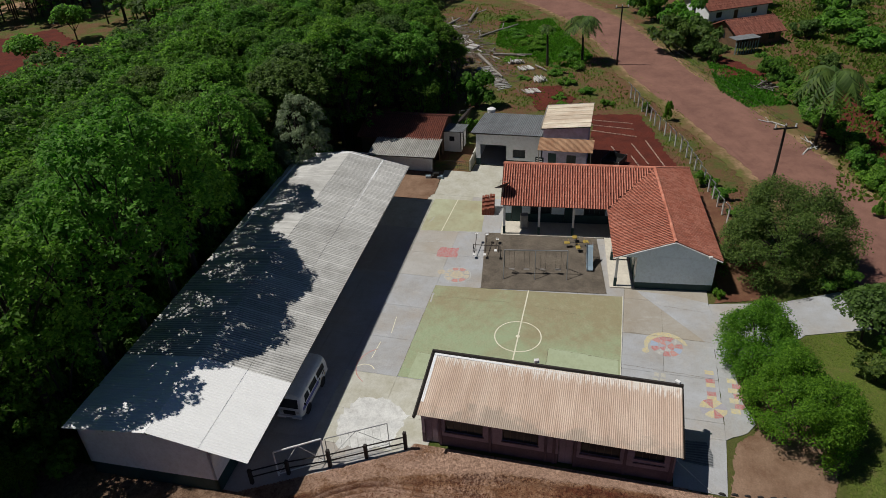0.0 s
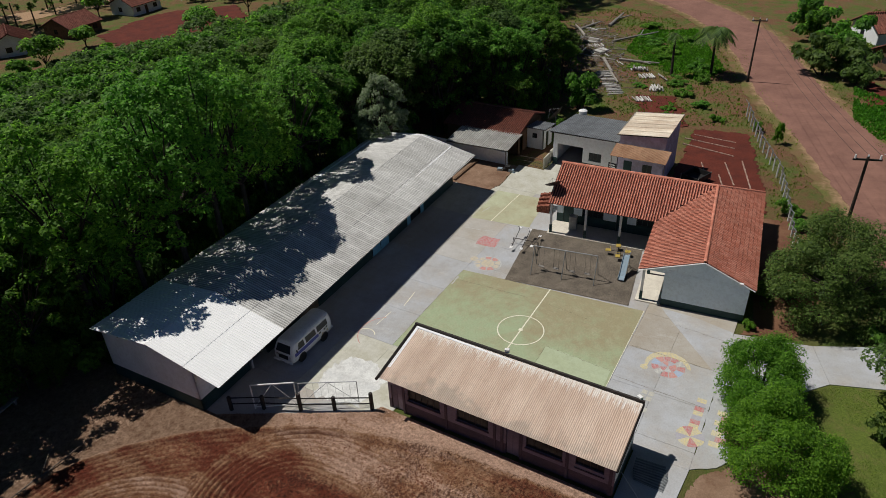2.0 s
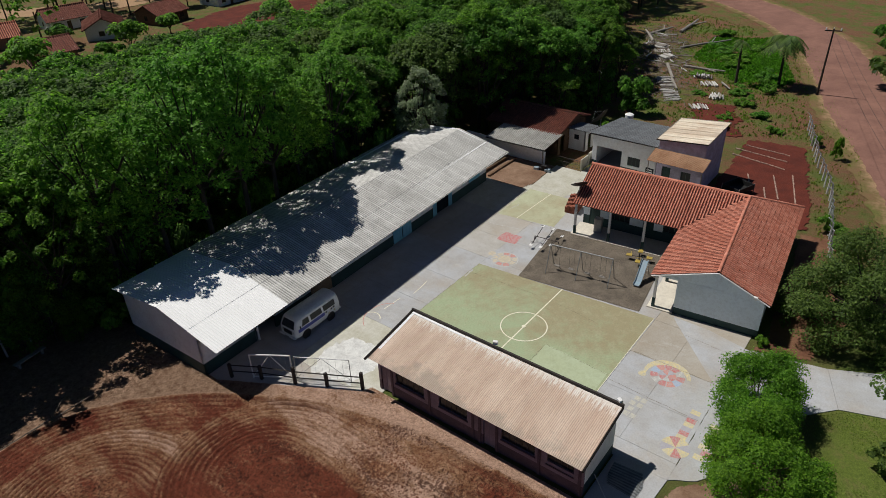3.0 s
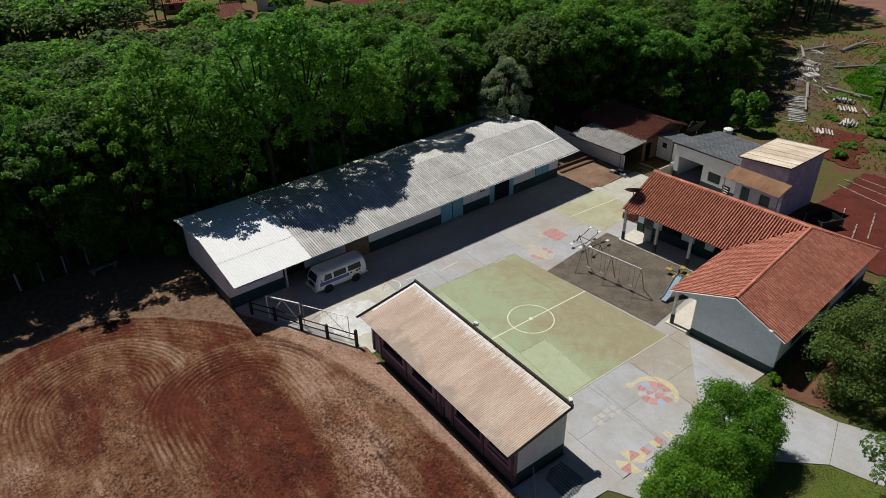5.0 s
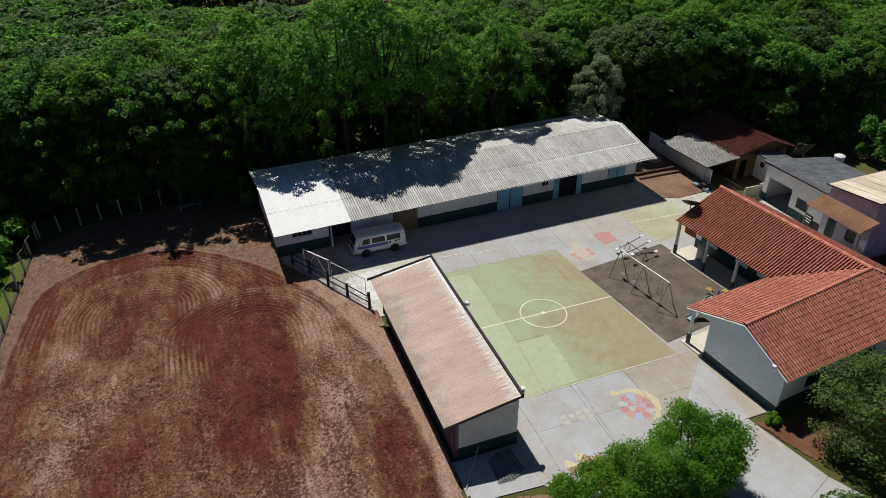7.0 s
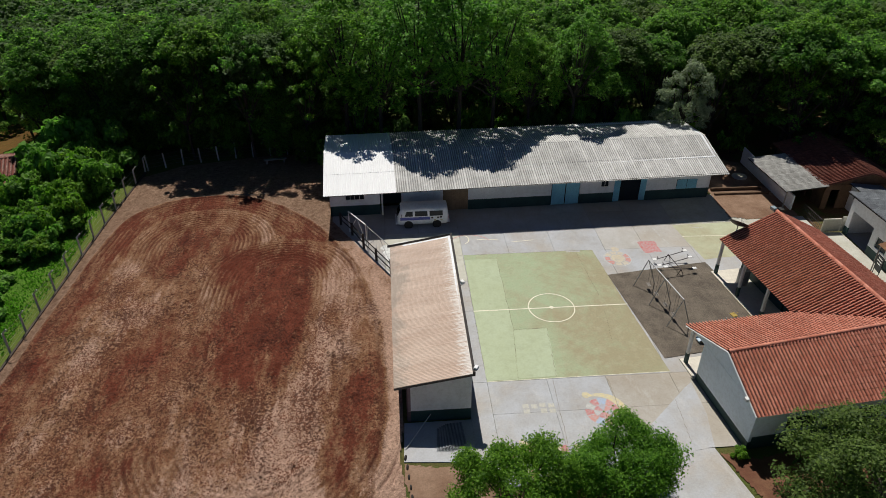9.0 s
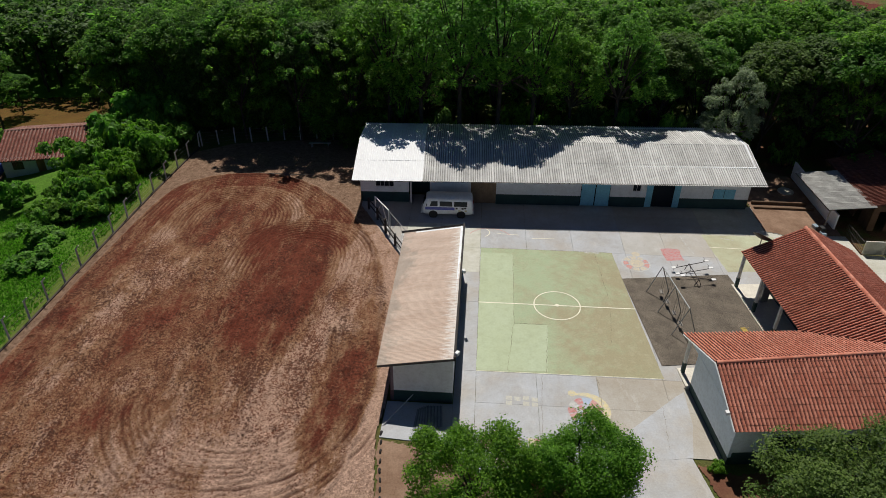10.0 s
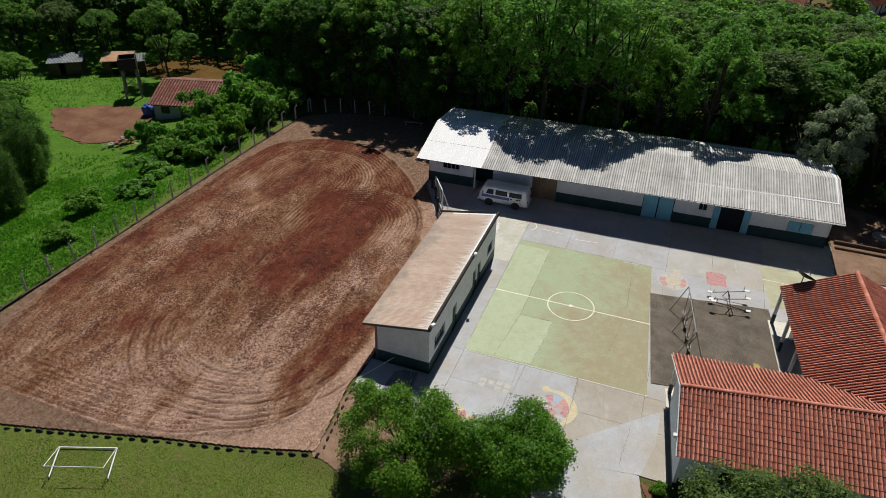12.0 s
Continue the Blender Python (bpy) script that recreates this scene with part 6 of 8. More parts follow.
# playground
swing = thing("swing_set", Matrix(), "grey steel swing frame with hanging seats", "swing")
ends = [Vector((8.05, 2.4, 2.4)), Vector((8.42, -0.2, 2.4)), Vector((8.85, -2.85, 2.4))]
part("beam", bars((ends[0], ends[2], 0.045)), M_STEEL, swing)
for e in ends:
    for s in (-1, 1):
        part("leg", bars((e, (e.x + s * 0.9, e.y + 0.1 * s, 0), 0.035)), M_STEEL, swing)
for f in (0.12, 0.36, 0.62, 0.86):
    p = ends[0].lerp(ends[2], f)
    seat = part("swing_seat", bevelled(boxes((p.x - 0.12, p.x + 0.12, p.y - 0.25, p.y + 0.25, 0.46, 0.50)), 0.008), M_POST, swing)
    for s in (-1, 1):
        part("chain", bars(((p.x, p.y + 0.22 * s, 0.5), (p.x, p.y + 0.22 * s, 2.38), 0.010), sides=5), M_STEEL_DARK, seat)
saw = thing("seesaw", pose(11.3, 4.6, 0.02, 0, 0, 6), "steel seesaw with three planks and white seats", "seesaw")
part("axle", bars(((0, 1.15, 0.55), (0, -1.15, 0.55), 0.035)), M_STEEL_DARK, saw)
for y in (1.15, -1.15):
    part("stand", bars(((-0.28, y, 0), (0, y, 0.58), 0.03), ((0.28, y, 0), (0, y, 0.58), 0.03)), M_STEEL_DARK, saw)
for y, rise in ((0.95, 0.30), (0.0, 0.26), (-0.95, -0.22)):
    plank = part("plank", bars(((-1.3, y, 0.6 - rise), (1.3, y, 0.6 + rise), 0.03)), M_STEEL_DARK, saw)
    for e in (-1, 1):
        z = 0.6 + rise * e
        part("seat", bevelled(boxes((e * 1.3 - 0.17, e * 1.3 + 0.17, y - 0.13, y + 0.13, z + 0.03, z + 0.08)), 0.01), M_WHITE, plank, "white painted seat")
        part("handle", bars(((e * 1.05, y - 0.15, z + 0.28), (e * 1.05, y + 0.15, z + 0.28), 0.014), ((e * 1.05, y, z), (e * 1.05, y, z + 0.28), 0.014)), M_STEEL_DARK, plank)
spin = thing("merry_go_round", pose(13.4, -3.3, 0.02, 0, 0, 15), "small roundabout with yellow seats", "roundabout")
part("hub", bars(((0, 0, 0), (0, 0, 0.75), 0.06)), M_STEEL_DARK, spin)
for k in range(4):
    a = k * math.tau / 4
    c, s = math.cos(a), math.sin(a)
    part("arm", bars(((0, 0, 0.4), (0.85 * c, 0.85 * s, 0.42), 0.025)), M_STEEL_DARK, spin)
    b = bmesh.new()
    box(b, -0.24, 0.24, -0.2, 0.2, 0.42, 0.49)
    bmesh.ops.transform(b, matrix=pose(0.85 * c, 0.85 * s, 0, 0, 0, math.degrees(a)), verts=b.verts)
    part("seat", bevelled(b, 0.015), M_SEAT, spin, "yellow seat")
    part("back_rest", bars(((0.7 * c - 0.2 * s, 0.7 * s + 0.2 * c, 0.72), (0.7 * c + 0.2 * s, 0.7 * s - 0.2 * c, 0.72), 0.02)), M_SEAT, spin)
slide = thing("slide", pose(9.55, -4.75, 0.02, 0, 0, 6), "small blue-grey metal slide with a ladder", "slide")
b = bmesh.new()
for y0, y1, lift in ((-0.24, 0.24, 0.0), (-0.27, -0.24, 0.12), (0.24, 0.27, 0.12)):
    v = [b.verts.new((x, y, z + d)) for d in (0, 0.05 + lift) for x, z in ((0, 0.12), (0.5, 0.2), (1.75, 1.35), (2.0, 1.4)) for y in (y0, y1)]
    for q in range(3):
        i = q * 2
        for f in ((i, i + 1, i + 3, i + 2), (i + 8, i + 10, i + 11, i + 9), (i, i + 2, i + 10, i + 8), (i + 1, i + 9, i + 11, i + 3)):
            b.faces.new([v[j] for j in f])
part("chute", b, M_SLIDE, slide)
for s in (-0.25, 0.25):
    part("ladder_rail", bars(((2.6, s, 0), (2.0, s, 1.75), 0.025)), M_STEEL, slide)
    part("leg", bars(((1.2, s * 1.4, 0), (1.4, s, 1.0), 0.02)), M_STEEL, slide)
for k in range(5):
    f = (k + 0.6) / 5.6
    part("rung", bars(((2.6 - 0.6 * f, -0.25, 1.75 * f), (2.6 - 0.6 * f, 0.25, 1.75 * f), 0.016)), M_STEEL, slide)

# floor drawings
def sector(cx, cy, r0, r1, a0, a1, n=6):
    pts = [(cx + r1 * math.cos(radians(a0 + (a1 - a0) * i / n)), cy + r1 * math.sin(radians(a0 + (a1 - a0) * i / n))) for i in range(n + 1)]
    return pts + ([(cx + r0 * math.cos(radians(a1 + (a0 - a1) * i / n)), cy + r0 * math.sin(radians(a1 + (a0 - a1) * i / n))) for i in range(n + 1)] if r0 else [(cx, cy)])


def crescent(cx, cy, r, thick, a0, a1, n=24):
    """An arc that is thick in its middle and thin at its ends."""
    turns = [(radians(a0 + (a1 - a0) * i / n), math.sin(math.pi * (0.12 + 0.80 * i / n))) for i in range(n + 1)]
    return [(cx + r * math.cos(a), cy + r * math.sin(a)) for a, w in turns] + [(cx + (r - thick * w) * math.cos(a), cy + (r - thick * w) * math.sin(a)) for a, w in reversed(turns)]


paint("floor_drawing", crescent(1.0, -10.8, 1.56, 0.52, -78, 122), M_YELLOW, "yellow crescent of a shell drawn on the concrete", 0.006)
paint("floor_drawing", disc(0.24, -9.36, 0.27, 18), M_YELLOW, "yellow round head of a floor drawing", 0.009)
for k in range(11):
    paint("floor_drawing", sector(1.0, -10.85, 0.60, 1.14, k * 32.7 + 2, k * 32.7 + 31), (M_RED, M_FADED, M_DRAW_BLUE, M_RED, M_FADED_LINE)[k % 5], "painted wedge of a floor drawing", 0.003)
for k in range(7):
    paint("floor_drawing", sector(1.0, -10.85, 0.08, 0.56, k * 51.4 + 12, k * 51.4 + 60), (M_FADED, M_DRAW_GREY, M_RED, M_FADED_LINE, M_RED)[k % 5], "painted wedge of a floor drawing", 0.003)
for k in range(7):
    paint("hopscotch_square", [(-1.5 - k * 0.42, -13.95), (-1.1 - k * 0.42, -13.95), (-1.1 - k * 0.42, -13.35), (-1.5 - k * 0.42, -13.35)], (M_YELLOW, M_DRAW_GREY, M_RED)[k % 3], "painted hopscotch square")
for k in range(8):
    paint("hopscotch_wheel", sector(-4.77, -13.66, 0, 0.87, k * 45, k * 45 + 45), (M_RED, M_YELLOW)[k % 2] if k not in (2, 6) else M_DRAW_GREY, "painted wedge of a colour wheel", 0.008)
for k in range(7):
    y = -15.35 if k % 2 else -15.05
    paint("hopscotch_square", [(-2.1 - k * 0.48, y - 0.3), (-1.65 - k * 0.48, y - 0.3), (-1.65 - k * 0.48, y + 0.3), (-2.1 - k * 0.48, y + 0.3)], (M_YELLOW, M_RED)[k % 2], "painted hopscotch square", 0.006)
for x, y in ((-3.85, -10.05), (-3.85, -10.5), (-3.3, -10.1), (-2.75, -10.0), (-2.75, -10.5), (-2.2, -10.1), (-2.2, -10.55)):
    paint("floor_drawing", [(x - 0.2, y - 0.17), (x + 0.2, y - 0.19), (x + 0.21, y + 0.17), (x - 0.19, y + 0.18)], M_DRAW_CREAM, "cream square of a worn floor drawing")
paint("floor_drawing", [(9.55, 8.75), (9.7, 6.95), (11.2, 7.1), (11.1, 8.75), (10.3, 8.9)], M_RED, "faded red painted patch", cell=0.3, rough=0.06)
for k in range(9):
    paint("floor_drawing", sector(7.1, 6.35, 0.66, 1.08, k * 40 + 4, k * 40 + 36), M_FADED if k in (0, 4, 5, 8) else M_FADED_YELLOW, "faded wedge of a flower drawing", 0.004)
paint("floor_drawing", sector(7.05, 6.3, 1.10, 1.20, 0, 359.5, 40), M_FADED_LINE, "worn cream outline of a flower drawing", 0.007)
paint("floor_drawing", disc(7.1, 6.35, 0.60, 18), M_FADED_YELLOW, "faded yellow middle of a flower drawing", 0.004, 0.2, 0.03)
paint("floor_drawing", disc(7.25, 7.75, 0.36, 14), M_FADED_YELLOW, "faded head of a floor drawing", 0.004, 0.2, 0.04)
for a, c, w in (((11.75, 11.05), (11.95, 9.6), 0.10), ((2.9, 7.62), (4.2, 7.70), 0.14), ((6.9, 11.6), (7.2, 10.9), 0.07), ((9.3, 11.4), (10.6, 11.2), 0.06), ((12.0, 9.3), (12.3, 8.2), 0.07), ((15.2, 11.0), (16.4, 10.7), 0.06)):
    paint("chalk_line", strip(a, c, w), M_FADED_LINE, "worn pale line on the concrete", 0.006, 0.15, 0.03)
for a, c in (((-4.5, 10.2), (-2.6, 10.1)), ((-1.5, 9.6), (0.5, 9.8))):
    paint("chalk_line", strip(a, c, 0.06), M_LINE, "faded curved line on the concrete", 0.006)
bm = ring(-6.0, 10.3, 0.75, 0.83, 16, -60, 60)
for v in bm.verts:
    v.co.z = 0.006
tagged(part("chalk_line", bm, M_LINE), "faded curved line on the concrete", kind="structure")
bm = ring(-5.2, 9.0, 2.0, 2.07, 24, 30, 150)
for v in bm.verts:
    v.co.z = 0.006
tagged(part("chalk_line", bm, M_FADED), "faded red curved line on the concrete", kind="structure")


# ---- behind the tiled building ----
def roof_sheets(parent, a, b, c, material, width=1.06, pitch=0.2):
    """Corrugated sheets over a slope: a to b along the eave, c the far corner above a."""
    a, b, c = Vector(a), Vector(b), Vector(c)
    n = max(1, round((b - a).length / width))
    w = (b - a).length / n
    me = corrugated("sheet", w + 0.02, (c - a).length, material, pitch, 0.06)
    for i in range(n):
        f = slope_frame(a.lerp(b, i / n) + Vector((0, 0, 0.005 * (i % 2))), b - a, c - a)
        piece("sheet", me, parent, f)


def plain_roof(parent, a, b, c, d, material, thick=0.06):
    bm = bmesh.new()
    v = [bm.verts.new(Vector(p) - Vector((0, 0, t))) for t in (0.04, 0.04 + thick) for p in (a, b, c, d)]
    for f in ((0, 1, 2, 3), (7, 6, 5, 4), (0, 4, 5, 1), (1, 5, 6, 2), (2, 6, 7, 3), (3, 7, 4, 0)):
        bm.faces.new([v[i] for i in f])
    return part("roof", bm, material, parent)


def set_wall(building, x, y, turn, bm, mats):
    w = part("wall", bm, mats, building)
    w.matrix_basis = pose(x, y, 0, 0, 0, turn)


# garage and store with a grey roof
store = thing("outbuilding", Matrix(), "white outbuilding with an open garage and a dark grey corrugated roof", "building")
set_wall(store, 28.6, 9.0, -90, wall(7.2, 3.75, 0.15, [(0.5, 3.4, 0.0, 2.5), (4.1, 5.5, 1.1, 2.1)], 0.8), [M_PLASTER, M_DADO])
set_wall(store, 36.5, 9.0, 180, wall(7.75, 2.75, 0.15, (), 0, 3.75), [M_PLASTER, M_DADO])
set_wall(store, 36.65, 1.8, 90, wall(7.2, 2.75, 0.15), [M_PLASTER, M_DADO])
windows_of(store, pose(28.6, 9.0, 0, 0, 0, -90), [(4.1, 5.5, 1.1, 2.1)], M_DADO)
r = plain_roof(store, (28.2, 9.3, 3.93), (28.2, 1.75, 4.03), (37.0, 1.75, 2.85), (37.0, 9.5, 2.80), M_WOOD_DARK)
roof_sheets(r, (37.0, 1.75, 2.87), (37.0, 9.5, 2.82), (28.2, 1.75, 4.03), M_FIBRE_DARK)
tank = thing("water_tank", pose(37.6, 8.9, 0), "pale round water tank behind the outbuilding", "tank")
part("barrel", bar(bmesh.new(), (0, 0, 2.2), (0, 0, 3.1), 0.45, 20, 0.5), M_WHITE, tank)
part("lid", bar(bmesh.new(), (0, 0, 3.1), (0, 0, 3.22), 0.52, 20, 0.3), M_WHITE, tank)
part("stand", boxes((-0.4, 0.4, -0.4, 0.4, 0, 2.2)), M_POST, tank)

tower = thing("tall_store", Matrix(), "tall violet-grey block with a pale sloping roof", "building")
for x, y, turn, l, h0, h1 in ((28.3, 1.6, -90, 4.7, 4.85, 5.35), (28.452, -3.1, 0, 5.596, 5.4, 5.4), (34.2, -3.1, 90, 4.7, 5.35, 4.85), (34.048, 1.6, 180, 5.596, 4.85, 4.85)):
    set_wall(tower, x, y, turn, wall(l, h0, 0.15, [(0.6, 1.5, 0.0, 2.1), (2.6, 3.6, 0.9, 2.0)] if turn == -90 else (), 0, h1), [M_VIOLET])
windows_of(tower, pose(28.3, 1.6, 0, 0, 0, -90), [(2.6, 3.6, 0.9, 2.0)], M_DADO)
leaf_door(tower, pose(28.3, 1.6, 0, 0, 0, -90), 0.6, 1.5, 2.1, M_DADO)
r = plain_roof(tower, (28.0, 1.8, 4.98), (28.0, -3.3, 5.52), (34.5, -3.3, 5.6), (34.5, 1.8, 5.08), M_WOOD_DARK)
roof_sheets(r, (28.0, 1.8, 5.0), (34.5, 1.8, 5.1), (28.0, -3.3, 5.54), M_FIBRE_PALE)
part("coping", bars(((34.48, 1.86, 5.06), (34.48, -3.34, 5.60), 0.10), sides=4), M_POST, tower, "dark weathered wall coping")
part("coping", bars(((28.0, 1.82, 4.96), (34.36, 1.82, 5.06), 0.10), sides=4), M_POST, tower, "dark weathered wall coping")
porch = thing("porch_roof", Matrix(), "rusty sheet canopy over the store's door", "canopy")
roof_sheets(porch, (26.3, 1.95, 3.30), (26.1, -3.75, 3.42), (28.15, 1.95, 3.95), M_RUST, 0.9, 0.12)
for y in (1.8, -3.6):
    part("post", bars(((26.45, y, 0), (26.45, y, 3.3), 0.05)), M_POST, porch)
part("rafter", bars(((26.4, 1.9, 3.27), (26.3, -3.7, 3.36), 0.04)), M_WOOD_DARK, porch)
board = thing("sign_board", pose(26.9, 1.75, 0, 0, 0, -8), "dark notice board with pale worn lettering", "sign")
part("panel", boxes((-0.03, 0.03, -0.45, 0.45, 0.9, 2.2)), M_GLASS, board)
for z, w in ((1.95, 0.3), (1.7, 0.34), (1.45, 0.25)):
    part("lettering", boxes((-0.038, -0.031, -w, w, z, z + 0.1)), M_WHITE, board)
part("post", bars(((0, -0.4, 0), (0, -0.4, 0.9), 0.03), ((0, 0.4, 0), (0, 0.4, 0.9), 0.03)), M_WOOD_DARK, board)

# old tiled shed with a lean-to
shed = thing("old_shed", Matrix(), "old shed with a stained clay tile roof and a sheet lean-to", "shed")
set_wall(shed, 28.9, 22.6, -90, wall(9.2, 2.5, 0.12, [(6.5, 7.5, 0.0, 2.0)]), [M_WOOD])
set_wall(shed, 28.9, 13.4, 0, wall(6.6, 2.5, 0.12, [(0.6, 1.5, 0, 2.0)]), [M_WOOD])
set_wall(shed, 35.5, 13.4, 90, wall(9.2, 2.4, 0.12), [M_WOOD])
r = plain_roof(shed, (28.5, 23.0, 2.55), (28.5, 13.1, 2.6), (32.9, 13.1, 3.75), (32.9, 23.0, 3.7), M_CLAY_OLD)
plain_roof(shed, (32.9, 23.0, 3.7), (32.9, 13.1, 3.75), (36.2, 13.1, 2.6), (36.2, 23.0, 2.55), M_CLAY_OLD)
tiled_slope(r, [(28.5, 23.0, 2.58), (28.5, 13.1, 2.63), (32.9, 13.1, 3.78), (32.9, 23.0, 3.73)], M_CLAY_OLD)
tiled_slope(r, [(36.2, 13.1, 2.63), (36.2, 23.0, 2.58), (32.9, 23.0, 3.73), (32.9, 13.1, 3.78)], M_CLAY_OLD)
bm = bmesh.new()
v = [bm.verts.new((x, 13.45 + d, z)) for d in (0, 0.1) for x, z in ((28.95, 2.5), (32.9, 3.62), (35.6, 2.5))]
for f in ((0, 1, 2), (5, 4, 3), (0, 3, 4, 1), (1, 4, 5, 2), (2, 5, 3, 0)):
    bm.faces.new([v[i] for i in f])
part("gable", bm, M_WOOD, shed)
lean = plain_roof(shed, (24.6, 20.4, 2.2), (24.7, 12.8, 2.3), (28.7, 12.9, 2.62), (28.7, 20.4, 2.55), M_WOOD_DARK, 0.03)
roof_sheets(lean, (24.6, 20.4, 2.24), (24.7, 12.8, 2.34), (28.7, 20.4, 2.62), M_FIBRE_LEAN)
part("post", bars(((25.0, 13.1, 0), (25.0, 13.1, 2.25), 0.06)), M_POST, shed)
yard_wall = thing("boundary_wall", Matrix(), "white plastered boundary wall beside the long building", "wall")
set_wall(yard_wall, 26.0, 24.0, -90, wall(10.6, 1.75, 0.15, (), 0.0, 1.5), [M_PLASTER, M_DADO])
hut = thing("white_hut", pose(-0.8, 0.55, 0), "small white hut with a grey sheet roof", "shed")
set_wall(hut, 32.3, 12.9, -90, wall(2.1, 2.5, 0.1, [(0.7, 1.3, 1.3, 1.9)]), [M_WHITE])
set_wall(hut, 32.3, 10.8, 0, wall(2.6, 2.5, 0.1, [(0.8, 1.6, 0.0, 1.9)], 0, 2.2), [M_WHITE])
set_wall(hut, 34.9, 12.9, 180, wall(2.6, 2.2, 0.1, (), 0, 2.5), [M_WHITE])
windows_of(hut, pose(32.3, 12.9, 0, 0, 0, -90), [(0.7, 1.3, 1.3, 1.9)], M_STEEL_DARK, 0.03)
r = plain_roof(hut, (32.0, 13.1, 2.62), (32.0, 10.5, 2.62), (35.2, 10.5, 2.25), (35.2, 13.1, 2.25), M_WOOD_DARK, 0.03)
roof_sheets(r, (35.2, 10.5, 2.27), (35.2, 13.1, 2.27), (32.0, 10.5, 2.63), M_FIBRE_DARK)
dish_antenna(pose(35.8, 11.6, 0), 1.3, "large dark mesh satellite dish behind the hut", 2.6)
pen = thing("yard_gate", Matrix(), "low grey gate and parapet before the shed", "gate")
part("parapet", bevelled(boxes((26.75, 28.4, 9.25, 9.4, 0, 1.3)), 0.015), M_CEMENT, pen)
part("parapet", bevelled(boxes((28.45, 32.2, 9.2, 9.35, 0, 1.5)), 0.015), M_CEMENT, pen)
for y0, y1 in ((9.5, 11.0), (11.05, 12.5)):
    part("leaf", bars(*[((26.75, y0, z), (26.75, y1, z), 0.022) for z in (0.15, 0.6, 1.1)], *[((26.75, y0 + (y1 - y0) * k / 6, 0.15), (26.75, y0 + (y1 - y0) * k / 6, 1.1), 0.012) for k in range(7)]), M_STEEL_DARK, pen)
crates = thing("crate", pose(24.6, 12.2, 0, 0, 0, 10), "blue and dark plastic crates by the wall", "crate")
for k, (x, y, z) in enumerate(((0, 0, 0), (0.1, 0.65, 0), (0.05, 1.3, 0), (0.05, 0.4, 0.34))):
    part("crate_box", bevelled(boxes((x - 0.2, x + 0.2, y - 0.28, y + 0.28, z, z + 0.32)), 0.02), (M_SLIDE, M_VAN_DARK)[k % 2], crates)
well = thing("well_cover", pose(24.1, 20.2, 0, 0, 0, 0), "round concrete well cover on a mound", "cover")
part("mound", ball(bmesh.new(), (0, 0, -0.15), 1.7, 0.22, 3), M_EARTH, well)
part("lid", bevelled(bar(bmesh.new(), (0, 0, 0.16), (0, 0, 0.30), 0.75, 24), 0.02), M_CEMENT, well)
step_ = thing("earth_step", Matrix(), "low concrete step across the bare earth", "step")
part("riser", bevelled(boxes((20.0, 25.6, 16.7, 16.95, -0.05, 0.22)), 0.02), M_WOOD, step_)
part("riser", bevelled(boxes((20.0, 25.2, 17.6, 17.8, -0.05, 0.34)), 0.02), M_WOOD, step_)

# stack of new roof tiles beside the tiled building
stack = thing("tile_stack", pose(17.7, 5.0, 0, 0, 0, 8), "stack of spare red clay tiles on the concrete", "tiles")
stack_tile = shape("tile", [(x, y, z) for z in (0, 0.1) for x, y in ((0, 0), (0.42, 0), (0.42, 0.22), (0, 0.22))],
                   [(3, 2, 1, 0), (4, 5, 6, 7), (0, 1, 5, 4), (1, 2, 6, 5), (2, 3, 7, 6), (3, 0, 4, 7)], M_CLAY_WALL)
rng = random.Random(4)
for i in range(4):
    for j in range(5):
        for k in range(8 + 2 * i - (j // 2)):
            piece("tile", stack_tile, stack, pose(i * 0.45 + rng.uniform(-0.02, 0.02), j * 0.25 + rng.uniform(-0.01, 0.01), k * 0.103, 0, 0, rng.uniform(-3, 3)))
freezer = thing("appliance", R_BASE @ pose(9.2, 7.6, 0.1, 0, 0, 5), "grey water cooler under the covered walk", "cooler")
part("cabinet", bevelled(boxes((-0.3, 0.3, -0.35, 0.35, 0, 1.4)), 0.03), M_STEEL, freezer)
part("tap", bars(((-0.38, 0, 0.95), (-0.3, 0, 0.95), 0.02)), M_CHROME, freezer)

# garden beds with pale edging
for n, (a, b_) in enumerate((((42.7, -2.3), (41.9, -8.2)), ((40.9, -2.5), (39.6, -8.5)), ((37.4, -7.9), (31.8, -9.8)), ((38.6, -9.5), (31.5, -11.5)), ((33.8, -7.9), (30.8, -8.9)), ((44.3, -3.0), (43.8, -8.0)), ((36.2, -5.6), (33.4, -6.6)))):
    bed = thing("bed_edging", Matrix(), "row of pale bricks edging a garden bed", "edging", "garden beds")
    length = math.hypot(b_[0] - a[0], b_[1] - a[1])
    turn = math.degrees(math.atan2(b_[1] - a[1], b_[0] - a[0]))
    count = int(length / 0.3)
    me = shape("brick", [(x, y, z) for z in (0, 0.12) for x, y in ((0, -0.06), (0.26, -0.06), (0.26, 0.06), (0, 0.06))],
               [(3, 2, 1, 0), (4, 5, 6, 7), (0, 1, 5, 4), (1, 2, 6, 5), (2, 3, 7, 6), (3, 0, 4, 7)], M_EDGING)
    for i in range(count):
        f = i / count
        x, y = a[0] + (b_[0] - a[0]) * f, a[1] + (b_[1] - a[1]) * f
        piece("brick", me, bed, pose(x, y, gz(x, y) - 0.02, rng.uniform(-6, 6), rng.uniform(-6, 6), turn + rng.uniform(-8, 8)))
trough = thing("water_trough", pose(31.2, -6.0, -0.15, 0, 0, -20), "black water trough beside the garden", "trough")
